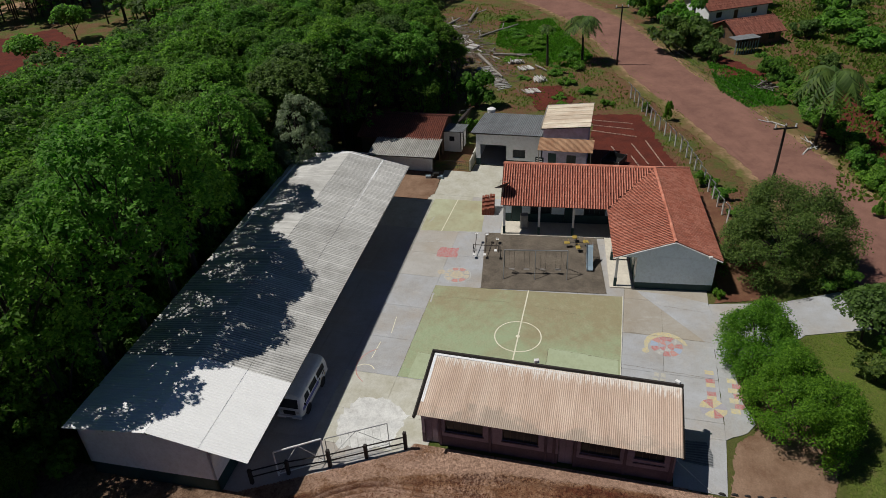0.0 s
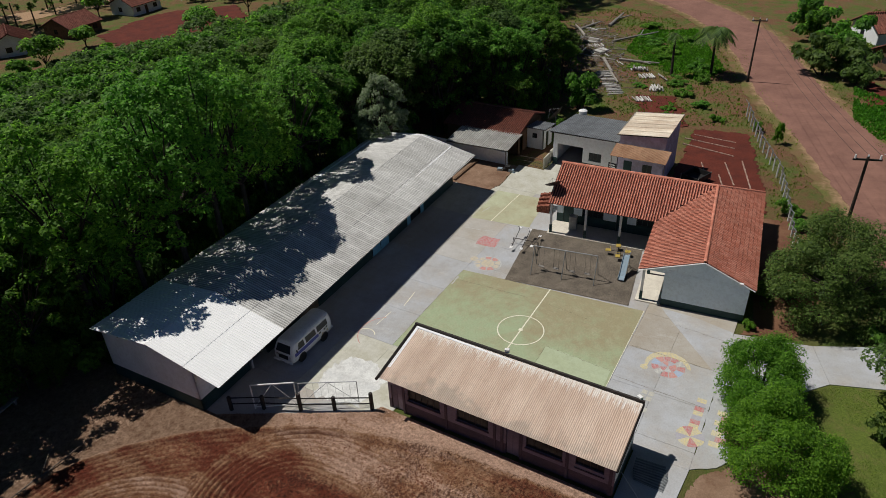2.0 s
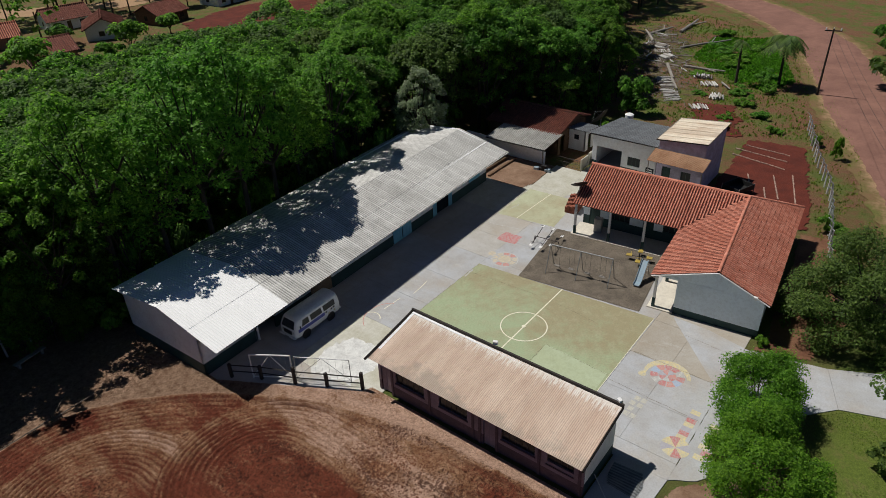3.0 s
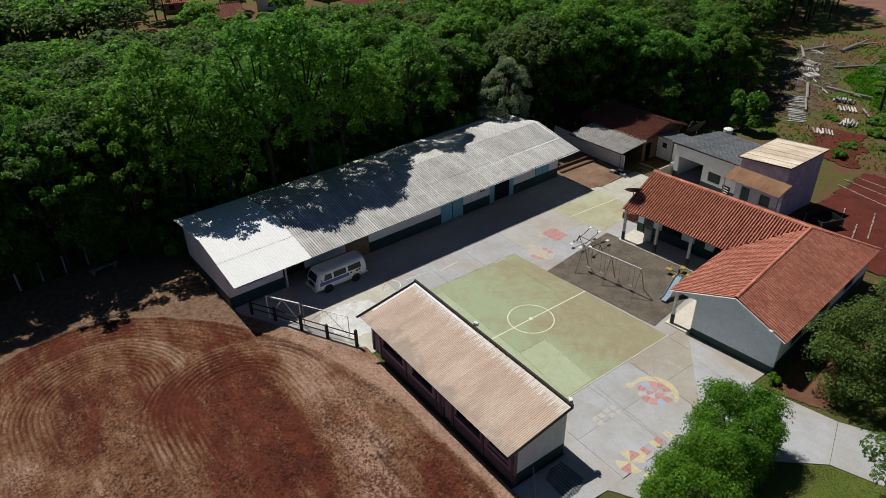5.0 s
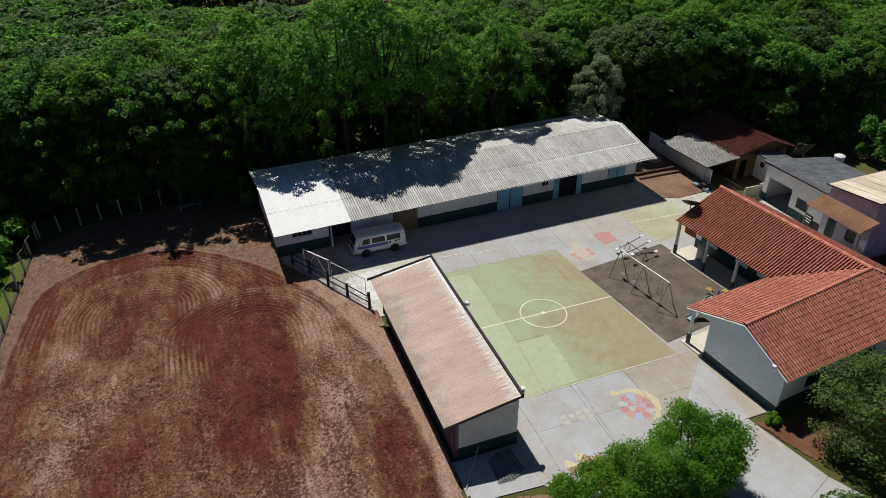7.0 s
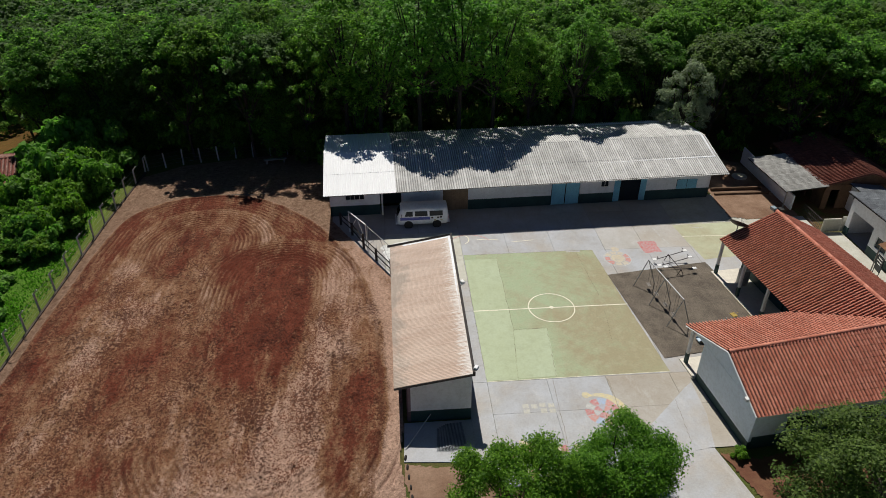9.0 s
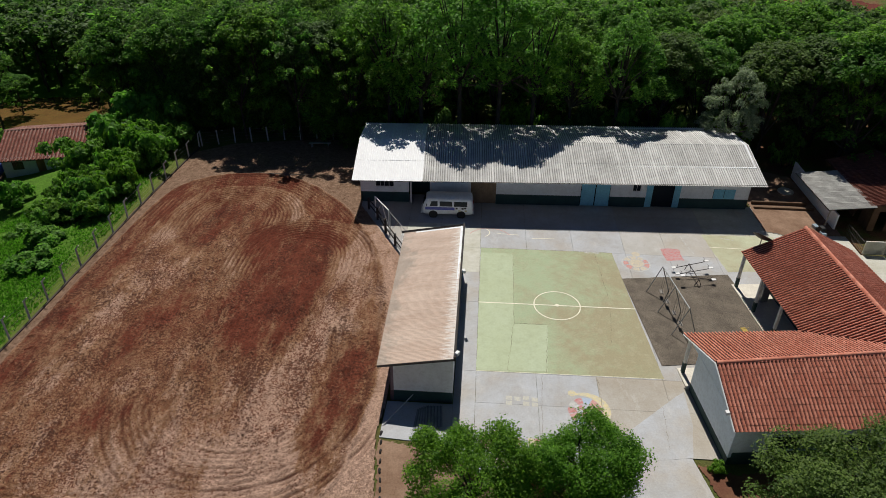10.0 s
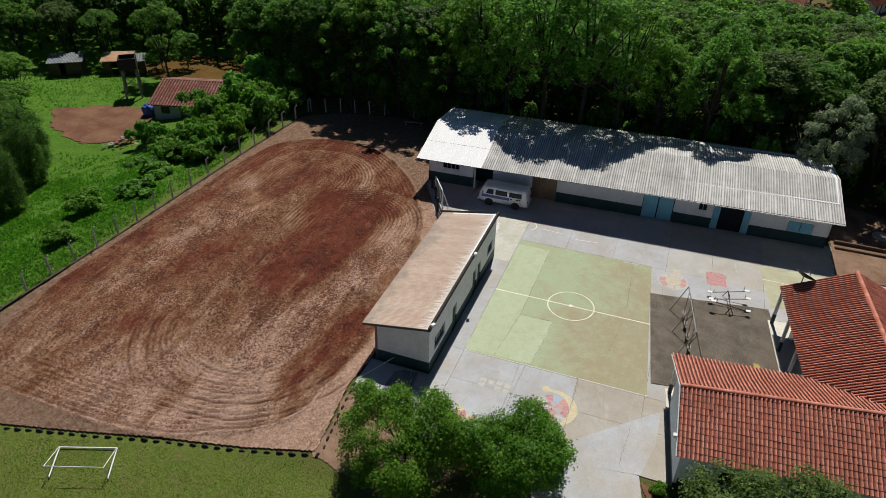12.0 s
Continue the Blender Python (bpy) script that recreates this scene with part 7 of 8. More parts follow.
part("frame", bars(((-1.2, -1.0, 0), (-1.2, -1.0, 1.0), 0.05), ((1.2, -1.0, 0), (1.2, -1.0, 1.0), 0.05), ((-1.2, 1.0, 0), (-1.2, 1.0, 1.0), 0.05), ((1.2, 1.0, 0), (1.2, 1.0, 1.0), 0.05)), M_POST, trough)
b = bmesh.new()
for k in range(4):
    box(b, *((-1.2, 1.2, -1.0, -0.92), (-1.2, 1.2, 0.92, 1.0), (-1.2, -1.12, -0.92, 0.92), (1.12, 1.2, -0.92, 0.92))[k], 0.35, 0.95)
box(b, -1.12, 1.12, -0.92, 0.92, 0.35, 0.42)
part("basin", b, M_VAN_DARK, trough)


# ---- fences ----
def line_points(pts, step):
    out = []
    for (x0, y0), (x1, y1) in zip(pts, pts[1:]):
        l = math.hypot(x1 - x0, y1 - y0)
        n = max(1, round(l / step))
        out += [(x0 + (x1 - x0) * i / n, y0 + (y1 - y0) * i / n) for i in range(n)]
    return out + [pts[-1]]


def post_fence(pts, step, high, material, label, lean=0.35, seed=1, group="", wires=4):
    """Posts with bent heads, and wires between them."""
    r = random.Random(seed)
    f = thing("post_fence", Matrix(), label, "fence", group)
    spots = line_points(pts, step)
    tops = []
    for i, (x, y) in enumerate(spots):
        z = gz(x, y)
        dx, dy = spots[min(i + 1, len(spots) - 1)][0] - spots[max(i - 1, 0)][0], spots[min(i + 1, len(spots) - 1)][1] - spots[max(i - 1, 0)][1]
        l = math.hypot(dx, dy)
        nx, ny = -dy / l * lean, dx / l * lean
        tx, ty, h = r.uniform(-0.06, 0.06), r.uniform(-0.06, 0.06), high * r.uniform(0.92, 1.06)
        bm = bmesh.new()
        bar(bm, (x, y, z - 0.3), (x + tx, y + ty, z + h), 0.085, 6, 0.075)
        if lean:
            bar(bm, (x + tx, y + ty, z + h - 0.02), (x + tx + nx, y + ty + ny, z + h + abs(lean)), 0.06, 6, 0.05)
        part("post", bm, material, f)
        tops.append(((x, y), z, h))
    for k in range(wires):
        bm = bmesh.new()
        for (p, z, h), (q, z2, h2) in zip(tops, tops[1:]):
            bar(bm, (*p, z + h * (k + 0.8) / (wires + 0.2)), (*q, z2 + h2 * (k + 0.8) / (wires + 0.2)), 0.008, 3)
        tagged(part("wire", bm, M_STEEL, f), "thin strained fence wire", kind="stuff")
    return f


post_fence([(-41.0, -27.5), (-39.4, -16.1), (-38.8, -4.7), (-38.6, 2.3), (-38.2, 15.5), (-37.5, 26.0)], 2.45, 1.7, M_POST_PALE, "weathered posts with bent heads and wire beside the grass slope", -0.35, 3)
post_fence([(-37.3, 26.4), (-34.0, 27.7), (-28.7, 29.0), (-19.5, 29.9)], 1.75, 1.7, M_POST_PALE, "pale concrete posts with wire before the wood", 0.0, 4)
post_fence([(53.5, -7.6), (43.8, -10.6), (34.6, -13.9), (26.2, -15.6), (20.0, -16.8)], 1.7, 1.75, M_WHITE, "whitewashed concrete posts with wire beside the road", -0.45, 5)
kerb = thing("fence_kerb", Matrix(), "low dark kerb under the post fence", "kerb")
for (x0, y0), (x1, y1) in zip([(-40.7, -27.0), (-39.2, -16.1), (-38.6, -4.7), (-38.4, 2.3), (-38.0, 15.5)], [(-39.2, -16.1), (-38.6, -4.7), (-38.4, 2.3), (-38.0, 15.5), (-37.4, 25.8)]):
    b = bmesh.new()
    l = math.hypot(x1 - x0, y1 - y0)
    box(b, 0, l, -0.08, 0.08, -0.2, 0.14)
    k = part("kerb_length", b, M_EDGE_DARK, kerb)
    k.matrix_basis = pose(x0, y0, gz((x0 + x1) / 2, (y0 + y1) / 2), 0, 0, math.degrees(math.atan2(y1 - y0, x1 - x0)))

# half-buried tyres round the yard
tyre_line = line_points([(-41.0, -27.4), (-30.0, -24.7), (-25.4, -23.5), (-20.4, -22.1), (-15.3, -20.9), (-11.0, -19.6)], 0.70) + line_points([(-10.95, -18.9), (-11.3, -16.4), (-11.6, -13.6)], 0.70)
def tyre_shape():
    bm = bmesh.new()
    rows = []
    for i in range(11):
        a = math.pi * i / 10
        ring_ = []
        for k in range(8):
            c = k * math.tau / 8
            rr = 0.155 + 0.15 * math.cos(c)
            ring_.append(bm.verts.new((rr * math.cos(a), 0.095 * math.sin(c), rr * math.sin(a))))
        rows.append(ring_)
    for a, b in zip(rows, rows[1:]):
        for k in range(8):
            bm.faces.new((a[k], b[k], b[(k + 1) % 8], a[(k + 1) % 8]))
    return bm


first_tyre = part("half_tyre", tyre_shape(), M_TYRE, smooth=True)
tagged(first_tyre, "old black tyre half buried as edging", "tyre", "buried tyres")
rng = random.Random(9)
for i, (x, y) in enumerate(tyre_line):
    nx, ny = tyre_line[min(i + 1, len(tyre_line) - 1)]
    turn = math.degrees(math.atan2(ny - y, nx - x)) if (nx, ny) != (x, y) else -90
    m = pose(x, y, gz(x, y) - 0.06 + rng.uniform(-0.05, 0.03), rng.uniform(-12, 12), 0, turn + rng.uniform(-9, 9)) @ Matrix.Scale(rng.uniform(0.72, 0.9), 4)
    if i == 0:
        first_tyre.matrix_basis = m
    else:
        copy_thing(first_tyre, m)

# goal tipped over on the grass
goal = thing("goal", Matrix(), "white steel football goal tipped over on the grass", "goal")
c0, c1, f0, f1 = Vector((-25.25, -24.55, 0.06)), Vector((-22.1, -23.4, 0.06)), Vector((-24.15, -26.4, 0.06)), Vector((-21.05, -25.3, 0.06))
part("crossbar", bars((c0, c1, 0.042)), M_WHITE, goal)
part("back_bar", bars((f0 + Vector((0, 0, 0.95)), f1 + Vector((0, 0, 0.95)), 0.022)), M_WHITE, goal)
for a, b_ in ((c0, f0), (c1, f1)):
    part("post", bars((a, b_, 0.042)), M_WHITE, goal)
    part("side_bar", bars((a + Vector((0, 0, 0.05)), b_ + Vector((0, 0, 0.95)), 0.022)), M_WHITE, goal)
    part("back_post", bars((b_, b_ + Vector((0, 0, 0.95)), 0.022)), M_WHITE, goal)


# ---- poles and wires ----
def utility_pole(x, y, high, turn, label):
    p = thing("utility_pole", pose(x, y, gz(x, y), 0, 0, turn), label, "pole", "utility poles")
    part("shaft", bar(bmesh.new(), (0, 0, -0.4), (0, 0, high), 0.16, 10, 0.10), M_BARK, p)
    part("cross_arm", bevelled(boxes((-0.06, 0.06, -1.05, 1.05, high - 0.35, high - 0.2)), 0.01), M_BARK, p)
    for s in (-0.9, 0.0, 0.9):
        part("insulator", bar(bmesh.new(), (0, s, high - 0.2), (0, s, high + 0.12), 0.09, 8, 0.06), M_WHITE, p)
    return p


utility_pole(68.6, -5.3, 9.0, 18, "dark wooden utility pole with a cross-arm beside the road")
utility_pole(20.3, -19.9, 9.9, 18, "dark wooden utility pole with a cross-arm beside the road")
wires = thing("power_lines", Matrix(), "thin dark power lines between the poles", "cable")
WIRE_A, WIRE_B = Vector((20.3, -19.9, 10.0)), Vector((68.6, -5.3, 7.9))
for s in (-0.9, 0.0, 0.9):
    rows = []
    for i in range(21):
        f = i / 20
        mid = WIRE_A.lerp(WIRE_B, f) + Vector((-s * 0.3, s * 0.95, -2.8 * f * (1 - f)))
        rows += [mid + Vector((-0.3 * u, 0.95 * u, v)) for u, v in ((0.012, -0.007), (-0.012, -0.007), (0.0, 0.014))]
    sides = [(3 * i + a, 3 * i + (a + 1) % 3, 3 * i + 3 + (a + 1) % 3, 3 * i + 3 + a) for i in range(20) for a in range(3)]
    piece("line", shape("line", rows, sides, M_STEEL_DARK), wires)
mast = thing("antenna_mast", pose(43.0, 15.6, gz(43, 15.6)), "thin mast with a cross-piece behind the shed", "mast")
part("shaft", bars(((0, 0, -0.2), (0, 0, 6.2), 0.05)), M_BARK, mast)
part("cross_arm", bars(((-0.5, -0.5, 6.1), (0.5, 0.5, 6.1), 0.03)), M_STEEL, mast)


# ---- beyond the school: houses, bushes, palms, clutter ----
def small_house(m, w, d, eave, ridge, walls, roof_mat, label, lean=True, group="far houses", over=0.5):
    """A one-storey house: its front along x at y = 0, ridge along x; walls, door, windows, ribbed tile roof."""
    h = thing("house", m, label, "house", group)
    doors = [(w * 0.42, w * 0.42 + 0.9, 0.0, 2.05), (w * 0.12, w * 0.12 + 1.2, 1.0, 2.0), (w * 0.72, w * 0.72 + 1.2, 1.0, 2.0)]
    sides = [(d * 0.35, d * 0.35 + 1.1, 1.0, 2.0)]
    for x, y, turn, l, op in ((0, 0, 0, w, doors), (w, 0, 90, d, sides), (w, d, 180, w, ()), (0, d, -90, d, sides)):
        q = part("wall", wall(l, eave, 0.12, op, 0, level=-0.4), [walls], h)
        q.matrix_basis = pose(x, y, 0, 0, 0, turn)
        windows_of(h, q.matrix_basis.copy(), [o for o in op if o[2] > 0.5], M_WOOD_DARK, 0.04)
    leaf_door(h, Matrix(), *doors[0][:2], 2.05, M_WOOD, 0.04)
    for x in (0.0, w - 0.12):
        bm = bmesh.new()
        v = [bm.verts.new((x + t, y, z)) for t in (0, 0.12) for y, z in ((0, eave), (d / 2, ridge - 0.08), (d, eave))]
        for f in ((0, 1, 2), (5, 4, 3), (0, 3, 4, 1), (1, 4, 5, 2), (2, 5, 3, 0)):
            bm.faces.new([v[i] for i in f])
        part("gable", bm, walls, h)
    drop = (ridge - eave) / (d / 2) * over
    for s in (0, 1):
        y0, yr = (-over, d / 2) if s == 0 else (d + over, d / 2)
        a, b, c = (-over, y0, eave - drop), (w + over, y0, eave - drop), (-over, yr, ridge)
        if s:
            a, b, c = (w + over, y0, eave - drop), (-over, y0, eave - drop), (w + over, yr, ridge)
        r = plain_roof(h, a, b, (b[0], yr, ridge), (a[0], yr, ridge), M_WOOD_DARK)
        tiled_slope(r, [a, b, (b[0], yr, ridge), (a[0], yr, ridge)], roof_mat, None, 0.40, 0.60)
    ridge_tiles(r, (-over, d / 2, ridge), (w + over, d / 2, ridge), roof_mat, 0.6)
    return h


def on_ground(x, y, turn=0.0, sink=0.0):
    return pose(x, y, gz(x, y) - sink, 0, 0, turn)


small_house(on_ground(15.5, 113.0, -12, 0.3), 8.0, 8.5, 2.6, 4.4, M_PINK, M_CLAY_OLD, "pink rendered house with a brown tile roof")
small_house(on_ground(37.5, 120.0, 62, 0.3), 9.0, 7.0, 2.7, 4.5, M_PLASTER, M_CLAY_OLD, "white house with a brown tile roof")
small_house(on_ground(47.0, 121.5, 8, 0.3), 8.0, 7.5, 2.6, 4.3, M_WOOD, M_CLAY_OLD, "dark wooden house with a brown tile roof")
small_house(on_ground(66.0, 126.0, 5, 0.3), 8.5, 7.0, 2.7, 4.4, M_PLASTER, M_CLAY_OLD, "white house beyond the red earth")
small_house(on_ground(14.0, 134.0, -15, 0.3), 8.5, 7.0, 2.7, 4.6, M_PINK, M_CLAY, "red house beyond the wood")
small_house(on_ground(31.0, 138.0, -8, 0.3), 9.0, 7.0, 2.7, 4.6, M_PLASTER, M_CLAY_OLD, "pale house beyond the wood")
small_house(on_ground(80.5, -24.0, -60, 0.3), 8.5, 6.5, 2.5, 4.0, M_WOOD, M_CLAY_OLD, "wooden house with a dark tile roof across the road")
small_house(on_ground(97.0, -21.0, -58, 0.3), 13.0, 8.0, 2.8, 4.8, M_PLASTER, M_CLAY_OLD, "long house with a brown tile roof across the road")
west_house = small_house(on_ground(-60.9, 25.5, 15, 0.1), 8.6, 9.4, 2.5, 4.0, M_HOUSE_BLUE, M_CLAY_LICHEN, "pale blue house with a worn tile roof below the slope")
M_LATTICE = two_tone("faded_green_lattice", (0.22, 0.36, 0.33), (0.30, 0.36, 0.33), 1.5, 20, 0.7, 0.1, 0.003)
porch_ = thing("green_porch", on_ground(78.8, -22.2, -60), "green lattice porch before the wooden house", "porch")
for k in range(9):
    part("slat", boxes((k * 0.5, k * 0.5 + 0.12, -2.6, -2.5, 0, 1.9)), M_LATTICE, porch_)
part("canopy", boxes((-0.2, 4.4, -2.7, -0.55, 2.3, 2.38)), M_FIBRE_DARK, porch_)
for x in (0, 4.2):
    part("post", bars(((x, -2.4, 0), (x, -2.4, 2.3), 0.06)), M_POST, porch_)

patch("bare_earth", [(46, 100), (58, 92), (74, 96), (84, 112), (70, 124), (50, 119)], M_SOIL, "bare red earth between the far houses", 0.03, 0.9, 11, 1.5)
patch("far_road", [(20, 172), (44, 150), (80, 138), (120, 128), (122, 136), (84, 146), (50, 160), (30, 180)], M_VERGE, "pale earth road beyond the houses", 0.03, 1.2, 12, 0.8)
patch("bare_earth", [(-77, 22.5), (-70, 28), (-62.5, 27), (-59, 21.5), (-59.5, 17.5), (-64, 16), (-70, 17)], M_EARTH_RED, "bare orange earth before the blue house", 0.03, 0.4, 13, 1.6)
patch("pond", [(-80, 42), (-73, 38.4), (-62, 41), (-57, 47), (-64, 54), (-75, 52)], M_POND, "muddy brown pond among the trees", 0.04, 0.6, 14, 0.8)

tower_w = thing("water_tower", on_ground(-69.5, 31.5, 38), "grey timber water tower beside the blue house", "tower")
for x in (-0.9, 0.9):
    for y in (-0.9, 0.9):
        part("leg", bars(((x * 1.15, y * 1.15, -0.2), (x, y, 4.2), 0.13), sides=6), M_POST, tower_w)
bm = boxes((-1.15, 1.15, -1.15, 1.15, 4.15, 4.3))
for r_ in ((-1.15, 1.15, -1.15, -1.05), (-1.15, 1.15, 1.05, 1.15), (-1.15, -1.05, -1.05, 1.05), (1.05, 1.15, -1.05, 1.05)):
    box(bm, *r_, 4.3, 5.7)
part("tank", bm, M_WOOD_DARK, tower_w)
part("brace", bars(((-1.0, -1.0, 1.8), (1.0, -1.0, 3.2), 0.05), ((1.0, -1.0, 1.8), (-1.0, -1.0, 3.2), 0.05)), M_POST, tower_w)
for x, y, turn, w, d, mat, text in ((-86.5, 33.0, 35, 4.5, 3.0, M_FIBRE_DARK, "grey sheet-roofed shack"), (-80.0, 37.0, 30, 4.0, 3.0, M_RUST, "rusty sheet-roofed shack"), (-76.5, 38.2, 40, 2.6, 2.2, M_FIBRE_DARK, "small sheet-roofed shack")):
    s = thing("shack", on_ground(x, y, turn), text + " beyond the blue house", "shed", "shacks")
    for q, (px, py, t, l) in enumerate(((0, 0, 0, w), (w, 0, 90, d), (w, d, 180, w), (0, d, -90, d))):
        part("wall", wall(l, 2.0 + 0.3 * (q == 2), 0.08, [(l * 0.3, l * 0.3 + 0.8, 0, 1.8)] if q == 0 else ()), M_WOOD, s).matrix_basis = pose(px, py, 0, 0, 0, t)
    r = plain_roof(s, (-0.3, -0.4, 2.08), (w + 0.3, -0.4, 2.08), (w + 0.3, d + 0.3, 2.5), (-0.3, d + 0.3, 2.5), M_WOOD_DARK, 0.03)
    roof_sheets(r, (-0.3, -0.4, 2.1), (w + 0.3, -0.4, 2.1), (-0.3, d + 0.3, 2.52), mat)
heap = thing("tile_heap", on_ground(-58.5, 17.3, 30), "heap of old tiles and boards on the bare earth", "heap")
rng = random.Random(31)
for k in range(46):
    x, y = rng.gauss(0, 1.1), rng.gauss(0, 0.8)
    part("tile", boxes((-0.3, 0.3, -0.15, 0.15, 0, 0.06)), (M_CLAY_OLD, M_CLAY_OLD, M_POST)[k % 3], heap).matrix_basis = pose(x, y, 0.9 * math.exp(-(x * x + y * y) / 1.6) * rng.uniform(0.4, 1.0), rng.uniform(-25, 25), rng.uniform(-25, 25), rng.uniform(0, 180))
tarp = thing("blue_tarpaulin", west_house.matrix_basis @ pose(-1.4, 1.4, 0.1), "crumpled blue tarpaulin beside the house", "tarpaulin")
bm = ball(bmesh.new(), (0, 0, 0.7), 0.9, 1.1, 3)
for v in bm.verts:
    v.co *= 1 + 0.25 * noise.noise(v.co * 2.3)
part("sheet", bm, M_TARP, tarp)


# bushes and undergrowth
def make_shrub(name, material, seed, count, size, label, group, tall=1.0):
    """A leafy shrub about 1 m in radius and height, to be sized when placed."""
    r = random.Random(seed)
    s = thing(name, Matrix(), label, "shrub", group)
    lobes = [(r.gauss(0, 0.36), r.gauss(0, 0.36), r.uniform(0.12, 0.85) * tall, r.uniform(0.16, 0.32), 0.95) for _ in range(20)]
    piece("leaves", leaf_cloud("leaves", lobes, count, size, material, seed, 0.4, 0.35, 3), s)
    part("stem", bars(*[((0, 0, -0.1), (l[0] * 0.8, l[1] * 0.8, l[2]), 0.02) for l in lobes[:4]], sides=5), M_BARK, s)
    return s


SHRUBS = [make_shrub("bush", M_LEAF_BRIGHT, 501, 2200, 0.095, "fresh green leafy bush", "bushes"), make_shrub("bush", M_LEAF_FOREST, 502, 1800, 0.09, "dark green leafy bush", "bushes"),
          make_shrub("bush", M_LEAF_FEATHER, 503, 1800, 0.09, "pale green leafy bush", "bushes", 1.2), make_shrub("bush", M_LEAF_SHADE, 504, 1700, 0.095, "dull green leafy bush", "bushes")]
fresh_shrubs = set(SHRUBS)


def bush(kind, x, y, wide, high, turn=None):
    k = SHRUBS[kind]
    t = k if k in fresh_shrubs else copy_thing(k, Matrix())
    fresh_shrubs.discard(k)
    t.matrix_basis = pose(x, y, gz(x, y) - 0.05, 0, 0, rng.uniform(0, 360) if turn is None else turn) @ Matrix.Diagonal((wide, wide, high, 1))


# along the west fence, below the slope
for x, y, w, h in ((-47.5, 31.5, 3.4, 5.4), (-44.2, 29.0, 2.8, 4.6),  (-46.0, 26.0, 2.6, 4.2), (-42.5, 24.5, 2.2, 3.0), (-49.5, 22.5, 2.2, 3.2), (-45.0, 21.5, 2.2, 2.8), (-54.6, 17.2, 1.8, 2.9), (-42.0, 19.5, 1.8, 2.2),
                   (-47.0, 18.0, 2.0, 2.4), (-43.8, 15.6, 1.7, 2.0), (-46.4, 11.5, 1.8, 2.0), (-42.0, 11.0, 1.4, 1.5), (-44.8, 7.0, 1.6, 1.6), (-43.0, 2.5, 1.5, 1.3), (-45.5, -1.5, 1.7, 1.5), (-42.8, -7.0, 1.3, 1.1), (-44, 33.5, 3.0, 5.0), (-40.2, 30.5, 2.4, 3.6), (-41.2, 26.0, 2.6, 4.2), (-40.8, 22.2, 2.0, 3.2), (-43.5, 22.8, 2.4, 3.4)):
    bush(rng.choice((0, 0, 2)), x, y, w * 1.3, h * 1.1)
for k in range(48):
    f = rng.random()
    bush(rng.choice((0, 1, 2)), -40.6 - 7 * rng.random() ** 1.3, 10.0 + 22 * f, rng.uniform(1.1, 2.1), rng.uniform(1.4, 2.6) + 2.2 * f)
# under the edge of the wood
for k in range(34):
    x = -44 + k * 1.95 + rng.uniform(-0.7, 0.7)
    y = 31.6 + rng.uniform(-0.8, 1.6) if x < -20 else 27.2 + rng.uniform(-0.4, 1.0)
    bush(rng.choice((1, 0, 3, 2)), x, y, rng.uniform(1.6, 2.5), rng.uniform(2.6, 5.6))
for x, y, w, h in ((26.0, 26.5, 2.2, 4.2), (40.5, 18.0, 2.0, 3.0), (47.6, 12.8, 3.0, 4.6), (44.8, 17.5, 2.3, 3.6), (50.0, 19.0, 2.6, 4.0), (38.5, 11.5, 1.4, 1.8), (40.0, 4.0, 1.2, 1.6)):
    bush(rng.choice((0, 0, 1)), x, y, w, h)
# low growth between the wood and the far houses
for k in range(90):
    x, y = rng.uniform(-6, 66), rng.uniform(72, 106)
    if not (x > 42 and y > 90) and all(math.hypot(x - a, y - b) > 8.5 for a, b in ((19, 117), (40, 124), (51, 125))):
        bush(rng.choice((0, 1, 0, 3)), x, y, rng.uniform(2.6, 4.4), rng.uniform(1.8, 4.0))
# weeds in the clearing and along the road
for x, y, w, h in ((63, 3.5, 2.4, 1.6), (58.5, 1.5, 2.2, 1.8), (55, -1.5, 2.0, 1.4), (66, 0.5, 2.2, 2.4), (72, 2.5, 2.4, 2.2), (79, 9.0, 3.6, 2.0), (84, 12.5, 3.4, 1.8), (75, 8.0, 2.8, 1.4), (88, 8.0, 3.0, 1.6), (50.5, -4.5, 1.6, 1.3), (52, 2.0, 1.6, 1.0), (48.3, 1.0, 1.8, 1.2), (69, 11.5, 2.4, 1.0), (95, 16, 3.4, 2.0), (60, 8, 1.6, 0.8),
                   (45.8, -12.1, 0.7, 2.2), (23.8, -30.8, 0.9, 2.0), (28.0, -15.5, 1.2, 1.4), (25.0, -16.6, 1.1, 1.2), (21.5, -18.0, 1.1, 1.0), (8.0, -15.1, 0.6, 0.6), (48.8, -9.5, 1.2, 1.8), (12.5, -15.2, 0.9, 1.0)):
    low = 0.62 if x > 47 else 1.0
    bush(rng.choice((0, 0, 2)), x, y, w * low, h * low)
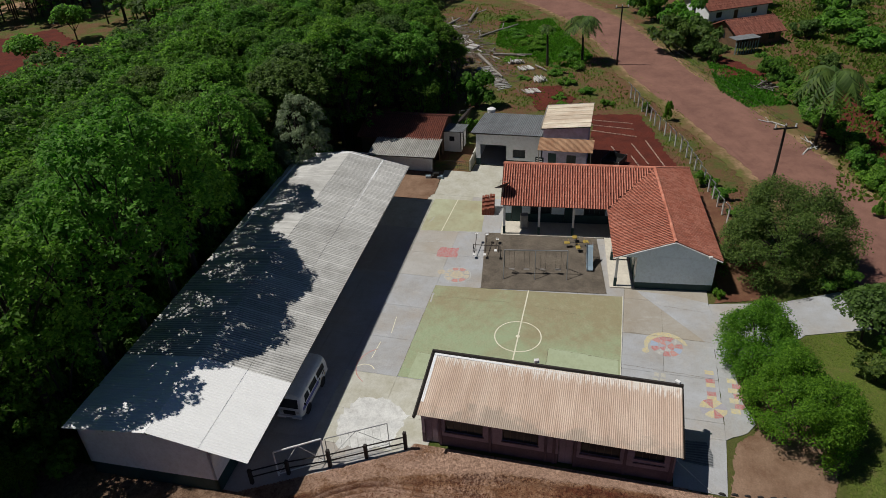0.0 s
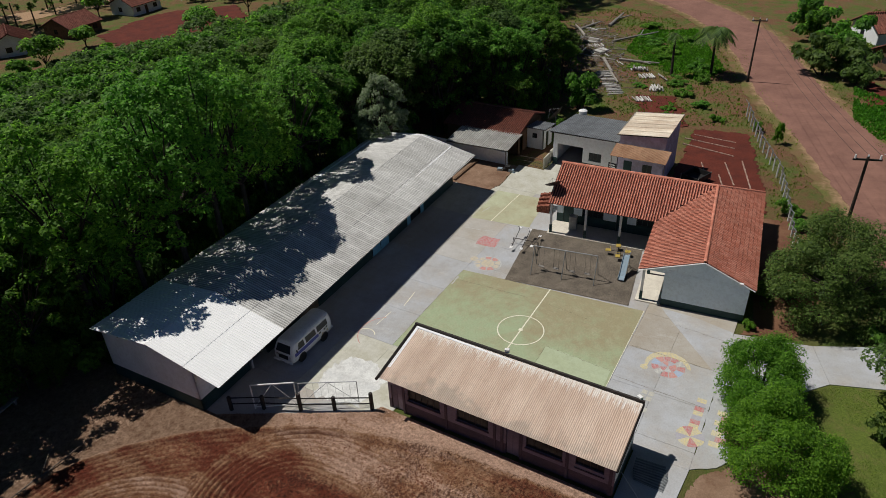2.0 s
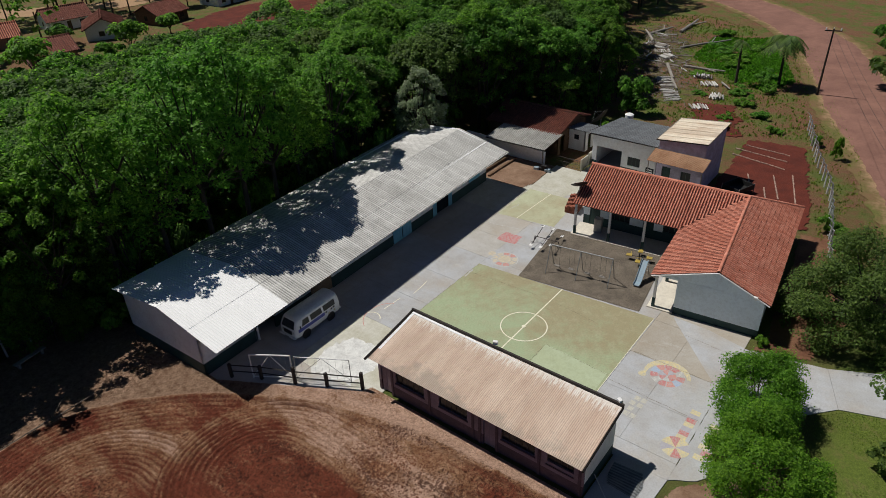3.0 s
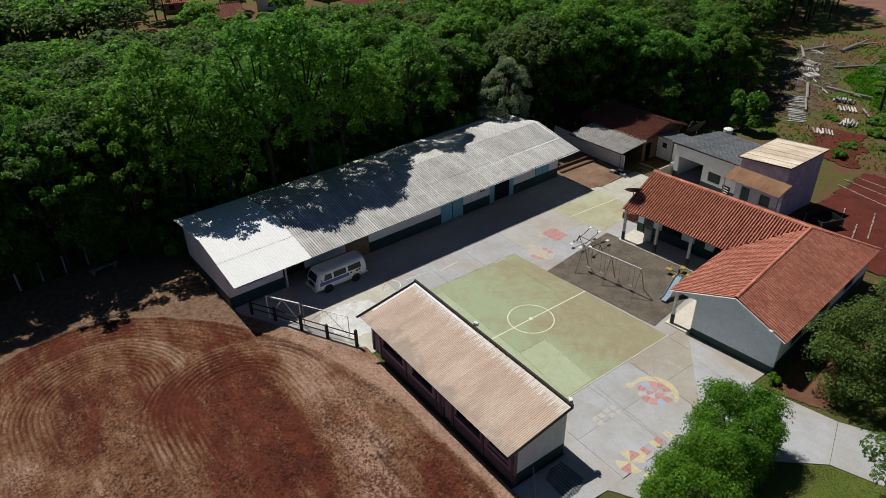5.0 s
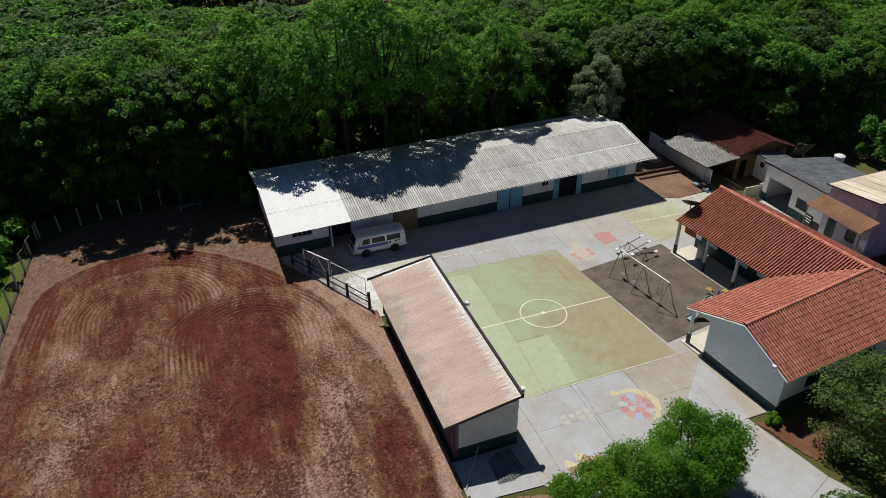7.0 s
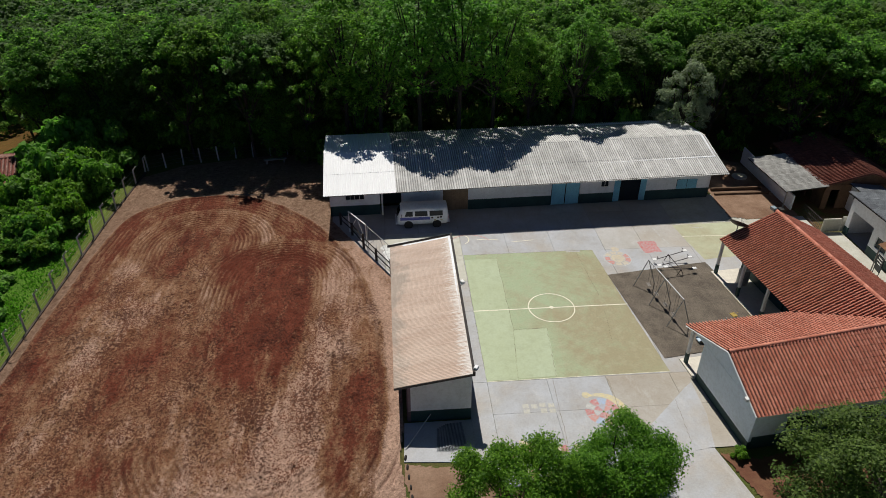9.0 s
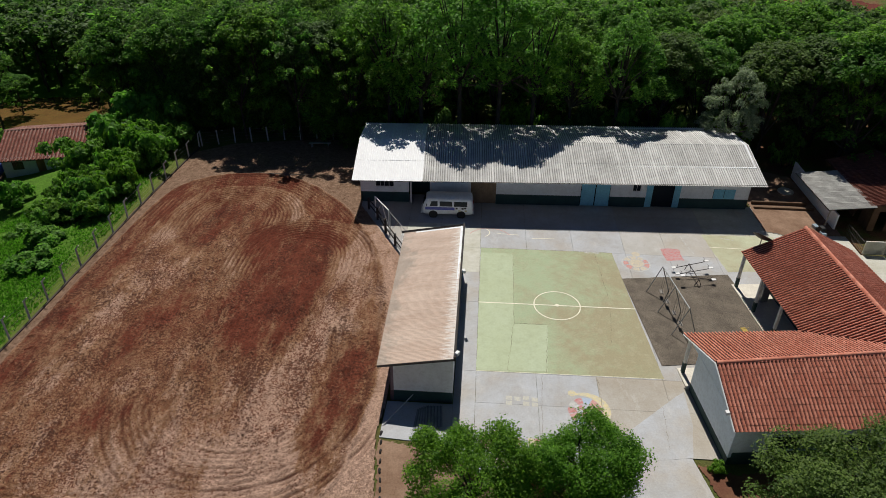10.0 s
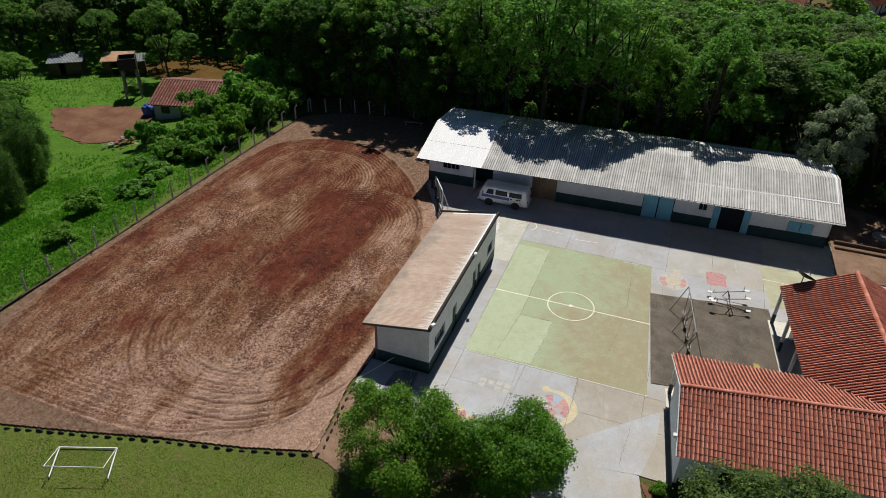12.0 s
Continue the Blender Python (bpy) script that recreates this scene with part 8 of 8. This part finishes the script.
# hedge and gardens across the road
for f in range(17):
    x, y = 70.0 - 41 * f / 16, -27.3 - 5.4 * f / 16
    bush(rng.choice((0, 1, 0)), x + rng.uniform(-0.6, 0.6), y + rng.uniform(-0.7, 0.7), rng.uniform(1.5, 2.3), rng.uniform(1.2, 2.6))
for x, y, w, h in ((76.5, -14.5, 4.2, 5.6), (79.5, -18.0, 3.4, 4.6), (73.5, -19.0, 2.8, 3.2), (92, -16, 4.0, 5.0), (98, -12, 4.2, 5.2), (106, -10, 4.5, 5.5), (88.5, -36.0, 2.6, 3.0), (72, -36, 2.2, 1.8), (64, -35, 2.6, 1.6), (95, -42, 4.5, 4.5), (84, -44, 4.0, 3.6), (60, -41, 3.0, 2.6), (52, -38, 3.2, 3.6), (44, -38, 3.4, 4.2), (36, -40, 3.6, 4.4), (112, -30, 4.5, 5.0), (108, -45, 5, 5)):
    bush(rng.choice((1, 0, 3)), x, y, w, h)
# by the path at the south-east
for x, y, w, h in ((0.2, -24.6, 1.6, 1.8), (2.0, -26.0, 1.8, 2.0), (11.0, -24.5, 2.0, 2.2), (15.5, -18.8, 1.6, 1.8), (13.5, -16.6, 1.2, 1.3), (6.8, -25.8, 1.2, 1.0)):
    bush(rng.choice((1, 3)), x, y, w, h)
bloom = make_shrub("flowering_shrub", M_BLOOM, 505, 700, 0.07, "low shrub with pink and cream flowers", "")
bloom.matrix_basis = pose(-2.75, -17.6, 0, 0, 0, 20) @ Matrix.Diagonal((0.8, 0.8, 1.5, 1))
stand(make_tree("olive_tree", 4.9, 2.7, M_LEAF_SHADE, 601, 4500, 0.13, 14, 0.8, 0.3, "open olive-green tree beside the path", trunk=0.1), 4.3, -24.6)
for i, (x, y, size) in enumerate(((-64.5, 9.5, 0.42), (-61.0, 5.5, 0.45), (-66.5, 5.0, 0.5), (-57.0, -0.5, 0.42), (-62.0, -1.0, 0.5), (-69.5, 11.0, 0.45))):
    stand(copy_thing(wall_tree, Matrix()), x, y, 50.0 * i, size)
for x, y, size in ((-67.0, 8.0, 0.72), (-62.5, 1.5, 0.66), (-72.5, 14.5, 0.7), (-80.0, 21.5, 0.75), (-57.5, -6.5, 0.6), (-66, -4, 0.7), (-75, 5, 0.8), (-86, 14, 0.8), (-92, 27, 0.8), (-70.5, 44.8, 0.55), (-74.0, 43.0, 0.5), (-51.0, 36.0, 0.8), (-90, 40, 0.9), (-84, 42, 0.8), (-95, 36, 0.9), (-79, 10, 0.85), (-88, 4, 0.9), (-71, -2, 0.8), (-80, -6, 0.9), (-97, 20, 1.0)):
    wood_tree(x, y, size, 0.85)
for x, y, hgt, rad, seed in ((57, 94, 7.0, 3.6, 621), (30, 104, 7.5, 3.8, 622), (12, 104, 8, 4.0, 623), (76, 100, 7.5, 4, 624), (44, 113, 4.5, 2.5, 625), (26, 122, 5, 2.6, 626), (88, 92, 8, 4.2, 627), (100, 70, 8, 4.5, 628), (108, 50, 8, 4.5, 629), (62, 133, 6, 3.2, 630), (4, 122, 8, 4.2, 631), (-10, 112, 8.5, 4.4, 632)):
    stand(make_tree("far_tree", hgt, rad, (M_LEAF_FOREST, M_LEAF_BRIGHT)[seed % 2], seed, 1600, 0.34, 12, 0.85, 0.3, "round leafy tree among the far houses", group="far trees"), x, y)


def palm(x, y, high, fronds, label, seed, size=2.4):
    r = random.Random(seed)
    p = thing("palm", on_ground(x, y), label, "palm", "palms")
    bm = bmesh.new()
    lean = Vector((r.uniform(-0.3, 0.3), r.uniform(-0.3, 0.3), high))
    bar(bm, (0, 0, -0.3), lean * 0.5, 0.22, 9, 0.17)
    bar(bm, lean * 0.5, lean, 0.17, 9, 0.15)
    part("trunk", bm, M_BARK, p)
    for k in range(fronds):
        a, rise = k * 2.4 + r.uniform(-0.2, 0.2), r.uniform(-0.45, 0.75)
        verts, faces = [], []
        way, sidew = Vector((math.cos(a), math.sin(a), 0)), Vector((-math.sin(a), math.cos(a), 0))
        last = lean.copy()
        for i in range(1, 13):
            f = i / 12
            at = lean + way * size * f + Vector((0, 0, size * (rise * f - (0.75 + 0.6 * rise) * f * f)))
            for s in (-1, 1):
                l = size * 0.30 * math.sin(math.pi * min(1, 0.12 + 0.88 * f)) + 0.08
                n = len(verts)
                tip = (last + at) / 2 + sidew * s * l + way * l * 0.4 + Vector((0, 0, -l * 0.75))
                verts += [last, at, tip]
                faces.append((n, n + 1, n + 2))
            last = at
        piece("frond", shape("frond", verts, faces, M_LEAF_SHADE), p)


palm(69.8, 0.1, 7.0, 30, "palm with drooping fronds beside the road", 1, 3.3)
palm(67.0, 5.3, 6.2, 12, "slender palm in the clearing", 2, 1.5)
palm(40.4, -28.3, 8.6, 34, "tall palm with hanging fronds across the road", 3, 4.2)

# felled trunks and boards in the clearing
rng = random.Random(55)
def felled(x, y, l, r0, turn, mat, name, label):
    t = thing(name, pose(x, y, gz(x, y), 0, 0, turn), label, "log", "felled timber")
    bm = bmesh.new()
    bar(bm, (-l / 2, 0, r0), (l * 0.1, rng.uniform(-0.12, 0.12), r0 * 1.15 + rng.uniform(0, 0.12)), r0, 7, r0 * 0.85)
    bar(bm, (l * 0.1, 0, r0 * 1.15), (l / 2, rng.uniform(-0.3, 0.3), r0 + rng.uniform(0, 0.3)), r0 * 0.85, 7, r0 * 0.5)
    part("stem", bm, mat, t)
    if l > 2.5:
        part("branch", bars(((l * 0.1, 0, r0), (l * 0.35, rng.choice((-1, 1)) * l * 0.2, r0 + 0.3), r0 * 0.4), sides=5), mat, t)


for k in range(64):
    cx, cy, spread = ((76, 21, 3.0), (88, 26, 4.0), (84, 24, 3.4), (72, 16, 3.0))[k % 4]
    x, y = cx + rng.gauss(0, spread), cy + rng.gauss(0, spread * 0.6)
    mat, text = ((M_POST_PALE, "bleached felled log on the ground"), (M_POST, "grey felled log on the ground"), (M_WOOD, "brown felled log on the ground"), (M_POST, "grey felled log on the ground"))[rng.randrange(4)]
    felled(x, y, rng.uniform(0.8, 3.6), rng.uniform(0.05, 0.13), rng.uniform(0, 180), mat, "felled_log", text)
def log_stack(x, y, turn, count, length, step, layers=1):
    """Short cut logs laid side by side in a row, some on top of others."""
    pile_ = thing("log_stack", pose(x, y, gz(x, y), 0, 0, turn), "row of bleached cut logs on cleared ground", "logs", "felled timber")
    for q in range(layers):
        for k in range(count - 2 * q):
            r0 = rng.uniform(0.09, 0.16)
            at = (k - (count - 2 * q - 1) / 2) * step
            log = part("log", bar(bmesh.new(), (-length / 2, 0, 0), (length / 2, 0, 0), r0, 7, r0 * 0.85), (M_POST, M_POST_PALE, M_POST_PALE)[rng.randrange(3)], pile_)
            log.matrix_basis = pose(rng.uniform(-0.25, 0.25), at + rng.uniform(-0.06, 0.06), r0 + 0.24 * q, 0, 0, rng.uniform(-9, 9))


log_stack(59.6, 12.6, -60, 22, 2.1, 0.48)
for x, y, turn, count, layers in ((68.1, 10.5, 20, 8, 2), (64.8, 8.5, 30, 7, 1), (59.6, 5.6, 20, 6, 2), (54.2, 6.1, 35, 7, 1), (75.2, 19.0, 60, 9, 2), (78.5, 21.0, 30, 8, 1), (81.5, 22.5, 80, 7, 2)):
    log_stack(x, y, turn, count, 1.9, 0.34, layers)
for x0, y0, x1, y1, r0 in ((70.7, 17.1, 59.4, 11.4, 0.24), (71.6, 14.8, 71.5, 8.3, 0.22), (92.9, 23.4, 102.6, 23.6, 0.3), (82.3, 19.4, 90.8, 13.7, 0.22), (66.4, 7.1, 63.6, 4.8, 0.14), (88.0, 27.5, 95.0, 25.5, 0.26), (84.0, 25.0, 90.5, 29.0, 0.24)):
    felled((x0 + x1) / 2, (y0 + y1) / 2, math.hypot(x1 - x0, y1 - y0), r0, math.degrees(math.atan2(y1 - y0, x1 - x0)), M_POST, "felled_log", "long grey felled trunk on the ground")
M_BRUSH = two_tone("dead_branches", (0.24, 0.20, 0.16), (0.12, 0.09, 0.07), 0.8, 20, 0.9, 0.3, 0.006)


def brushwood(count, seed):
    """Broken branches strewn over the cleared ground."""
    r = random.Random(seed)
    bm = bmesh.new()
    for k in range(count):
        f = r.random()
        x, y = 56 + 38 * f + r.gauss(0, 3.0), 12.5 + 15 * f + r.gauss(0, 2.6)
        a, l = r.uniform(0, math.pi), r.uniform(0.3, 1.3)
        bar(bm, (x - l * math.cos(a), y - l * math.sin(a), gz(x, y) + 0.05), (x + l * math.cos(a), y + l * math.sin(a), gz(x, y) + r.uniform(0.05, 0.35)), r.uniform(0.02, 0.05), 3)
    return tagged(part("brushwood", bm, M_BRUSH), "broken grey branches strewn over cleared ground", "brushwood", "", "stuff")


brushwood(900, 12)
rubble = thing("rubble_heap", on_ground(60.5, -25.6, 20), "heap of broken branches across the road", "heap")
for k in range(40):
    part("stick", bars(((-0.8, 0, 0), (0.8, 0, 0), rng.uniform(0.04, 0.09)), sides=5), (M_POST, M_BARK)[k % 2], rubble).matrix_basis = pose(rng.gauss(0, 0.9), rng.gauss(0, 0.7), rng.uniform(0, 0.6), rng.uniform(-20, 20), rng.uniform(-25, 25), rng.uniform(0, 180))
for x, y, turn in ((67.5, -29.0, 30), (70.0, -28.2, 40), (46.5, -24.6, 60), (38.5, -27.2, -30), (40.5, -27.8, 15)):
    felled(x, y, 3.2, 0.10, turn, M_POST_PALE, "felled_log", "bleached felled log on the ground")
felled(-27.1, 20.05, 7.6, 0.055, -1, M_BRUSH, "felled_pole", "long thin pole lying at the rim of the tilled yard")
bench = thing("log_bench", pose(-24.2, 27.3, 0, 0, 0, 10), "rough plank bench before the fence", "bench")
part("seat", bevelled(boxes((-1.2, 1.2, -0.2, 0.2, 0.42, 0.50)), 0.01), M_POST, bench)
for x in (-0.9, 0.9):
    part("leg", boxes((x - 0.08, x + 0.08, -0.15, 0.15, 0, 0.42)), M_POST, bench)


# grass blades and weeds
def tufts(name, outline, count, size, material, seed, label, keep=None):
    r = np.random.default_rng(seed)
    xs, ys = [p[0] for p in outline], [p[1] for p in outline]
    x, y = r.uniform(min(xs), max(xs), count), r.uniform(min(ys), max(ys), count)
    ok = inside(outline, x, y) & (rough_noise(x, y, 3.0, seed, 3) > r.uniform(0.25, 0.62, count))
    x, y = x[ok], y[ok]
    z = np.array([gz(a, b) for a, b in zip(x, y)])
    n, a = len(x), r.uniform(0, math.tau, len(x))
    h = size * r.uniform(0.5, 1.5, n)
    c, s = np.cos(a), np.sin(a)
    w, lean = size * 0.5, r.normal(scale=0.35, size=(n, 2)) * h[:, None]
    base = np.stack([x, y, z - 0.05], axis=1)
    v = np.stack([base - np.stack([c * w, s * w, 0 * c], 1), base + np.stack([c * w, s * w, 0 * c], 1),
                  base + np.stack([c * w * 0.6 + lean[:, 0], s * w * 0.6 + lean[:, 1], h], 1), base + np.stack([-c * w * 0.6 + lean[:, 0], -s * w * 0.6 + lean[:, 1], h * 0.85], 1)], axis=1).reshape(-1, 3)
    me = bpy.data.meshes.new(name)
    me.vertices.add(4 * n)
    me.vertices.foreach_set("co", v.ravel())
    me.loops.add(4 * n)
    me.loops.foreach_set("vertex_index", np.arange(4 * n))
    me.polygons.add(n)
    me.polygons.foreach_set("loop_start", np.arange(n) * 4)
    me.materials.append(material)
    me.update(calc_edges=True)
    return tagged(new(name, me), label, "grass", "", "stuff")


tufts("grass", [(-62, -12), (-39.4, -26), (-38.9, 24), (-52, 16), (-60, 6)], 90000, 0.13, M_LEAF_GRASS, 701, "lush uneven grass on the slope")
tufts("grass", [(-110, 4), (-62, -12), (-60, 6), (-56, 14), (-70, 12), (-79, 19), (-70, 29), (-74, 37), (-84, 42), (-104, 36)], 40000, 0.16, M_LEAF_GRASS, 709, "rough grass round the shacks")
tufts("grass", [(-39, -27.4), (-11.2, -20.0), (-7.0, -21.2), (-3.4, -17.6), (0.1, -15.5), (1.6, -18.6), (4.1, -21.0), (7.0, -29.2), (6.0, -34), (-40, -36)], 80000, 0.055, M_LEAF_WEED, 702, "short grass beside the yard")
tufts("weeds", [(46, 1), (47, 10), (52, 20), (62, 27), (95, 38), (110, 26), (104, 14), (88, 5), (76, 0), (66, -4), (50, -8.5)], 15000, 0.22, M_LEAF_WEED, 703, "weeds over the cleared ground")
tufts("weeds", [(66, 1.0), (70, 9), (78, 15.5), (92, 17), (97, 8), (84, 3), (73, -1.5)], 26000, 0.30, M_LEAF_GRASS, 707, "tall fresh grass in the clearing")
tufts("weeds", [(26, -27.2), (40, -31), (72, -29), (98, -16), (125, -20), (120, -60), (30, -52)], 40000, 0.33, M_LEAF_WEED, 704, "weeds and grass across the road")
tufts("weeds", [(52, -22.5), (58, -19.5), (72, -19.0), (66, -26), (54, -28)], 9000, 0.28, M_LEAF_GRASS, 708, "fresh grass across the road")
tufts("weeds", [(20.5, -16.8), (27, -14.2), (50, -8.2), (74, -1), (100, 9), (104, 4), (80, -4.0), (62, -9.5), (48, -14.2), (26, -19.6)], 14000, 0.16, M_LEAF_WEED, 705, "thin grass along the road verge")
tufts("weeds", [(28, -29.5), (44, -23.5), (66, -16.5), (90, -7.5), (92, -10.0), (68, -20.0), (46, -27.0), (30, -31.5)], 9000, 0.16, M_LEAF_WEED, 706, "thin grass along the far road verge")
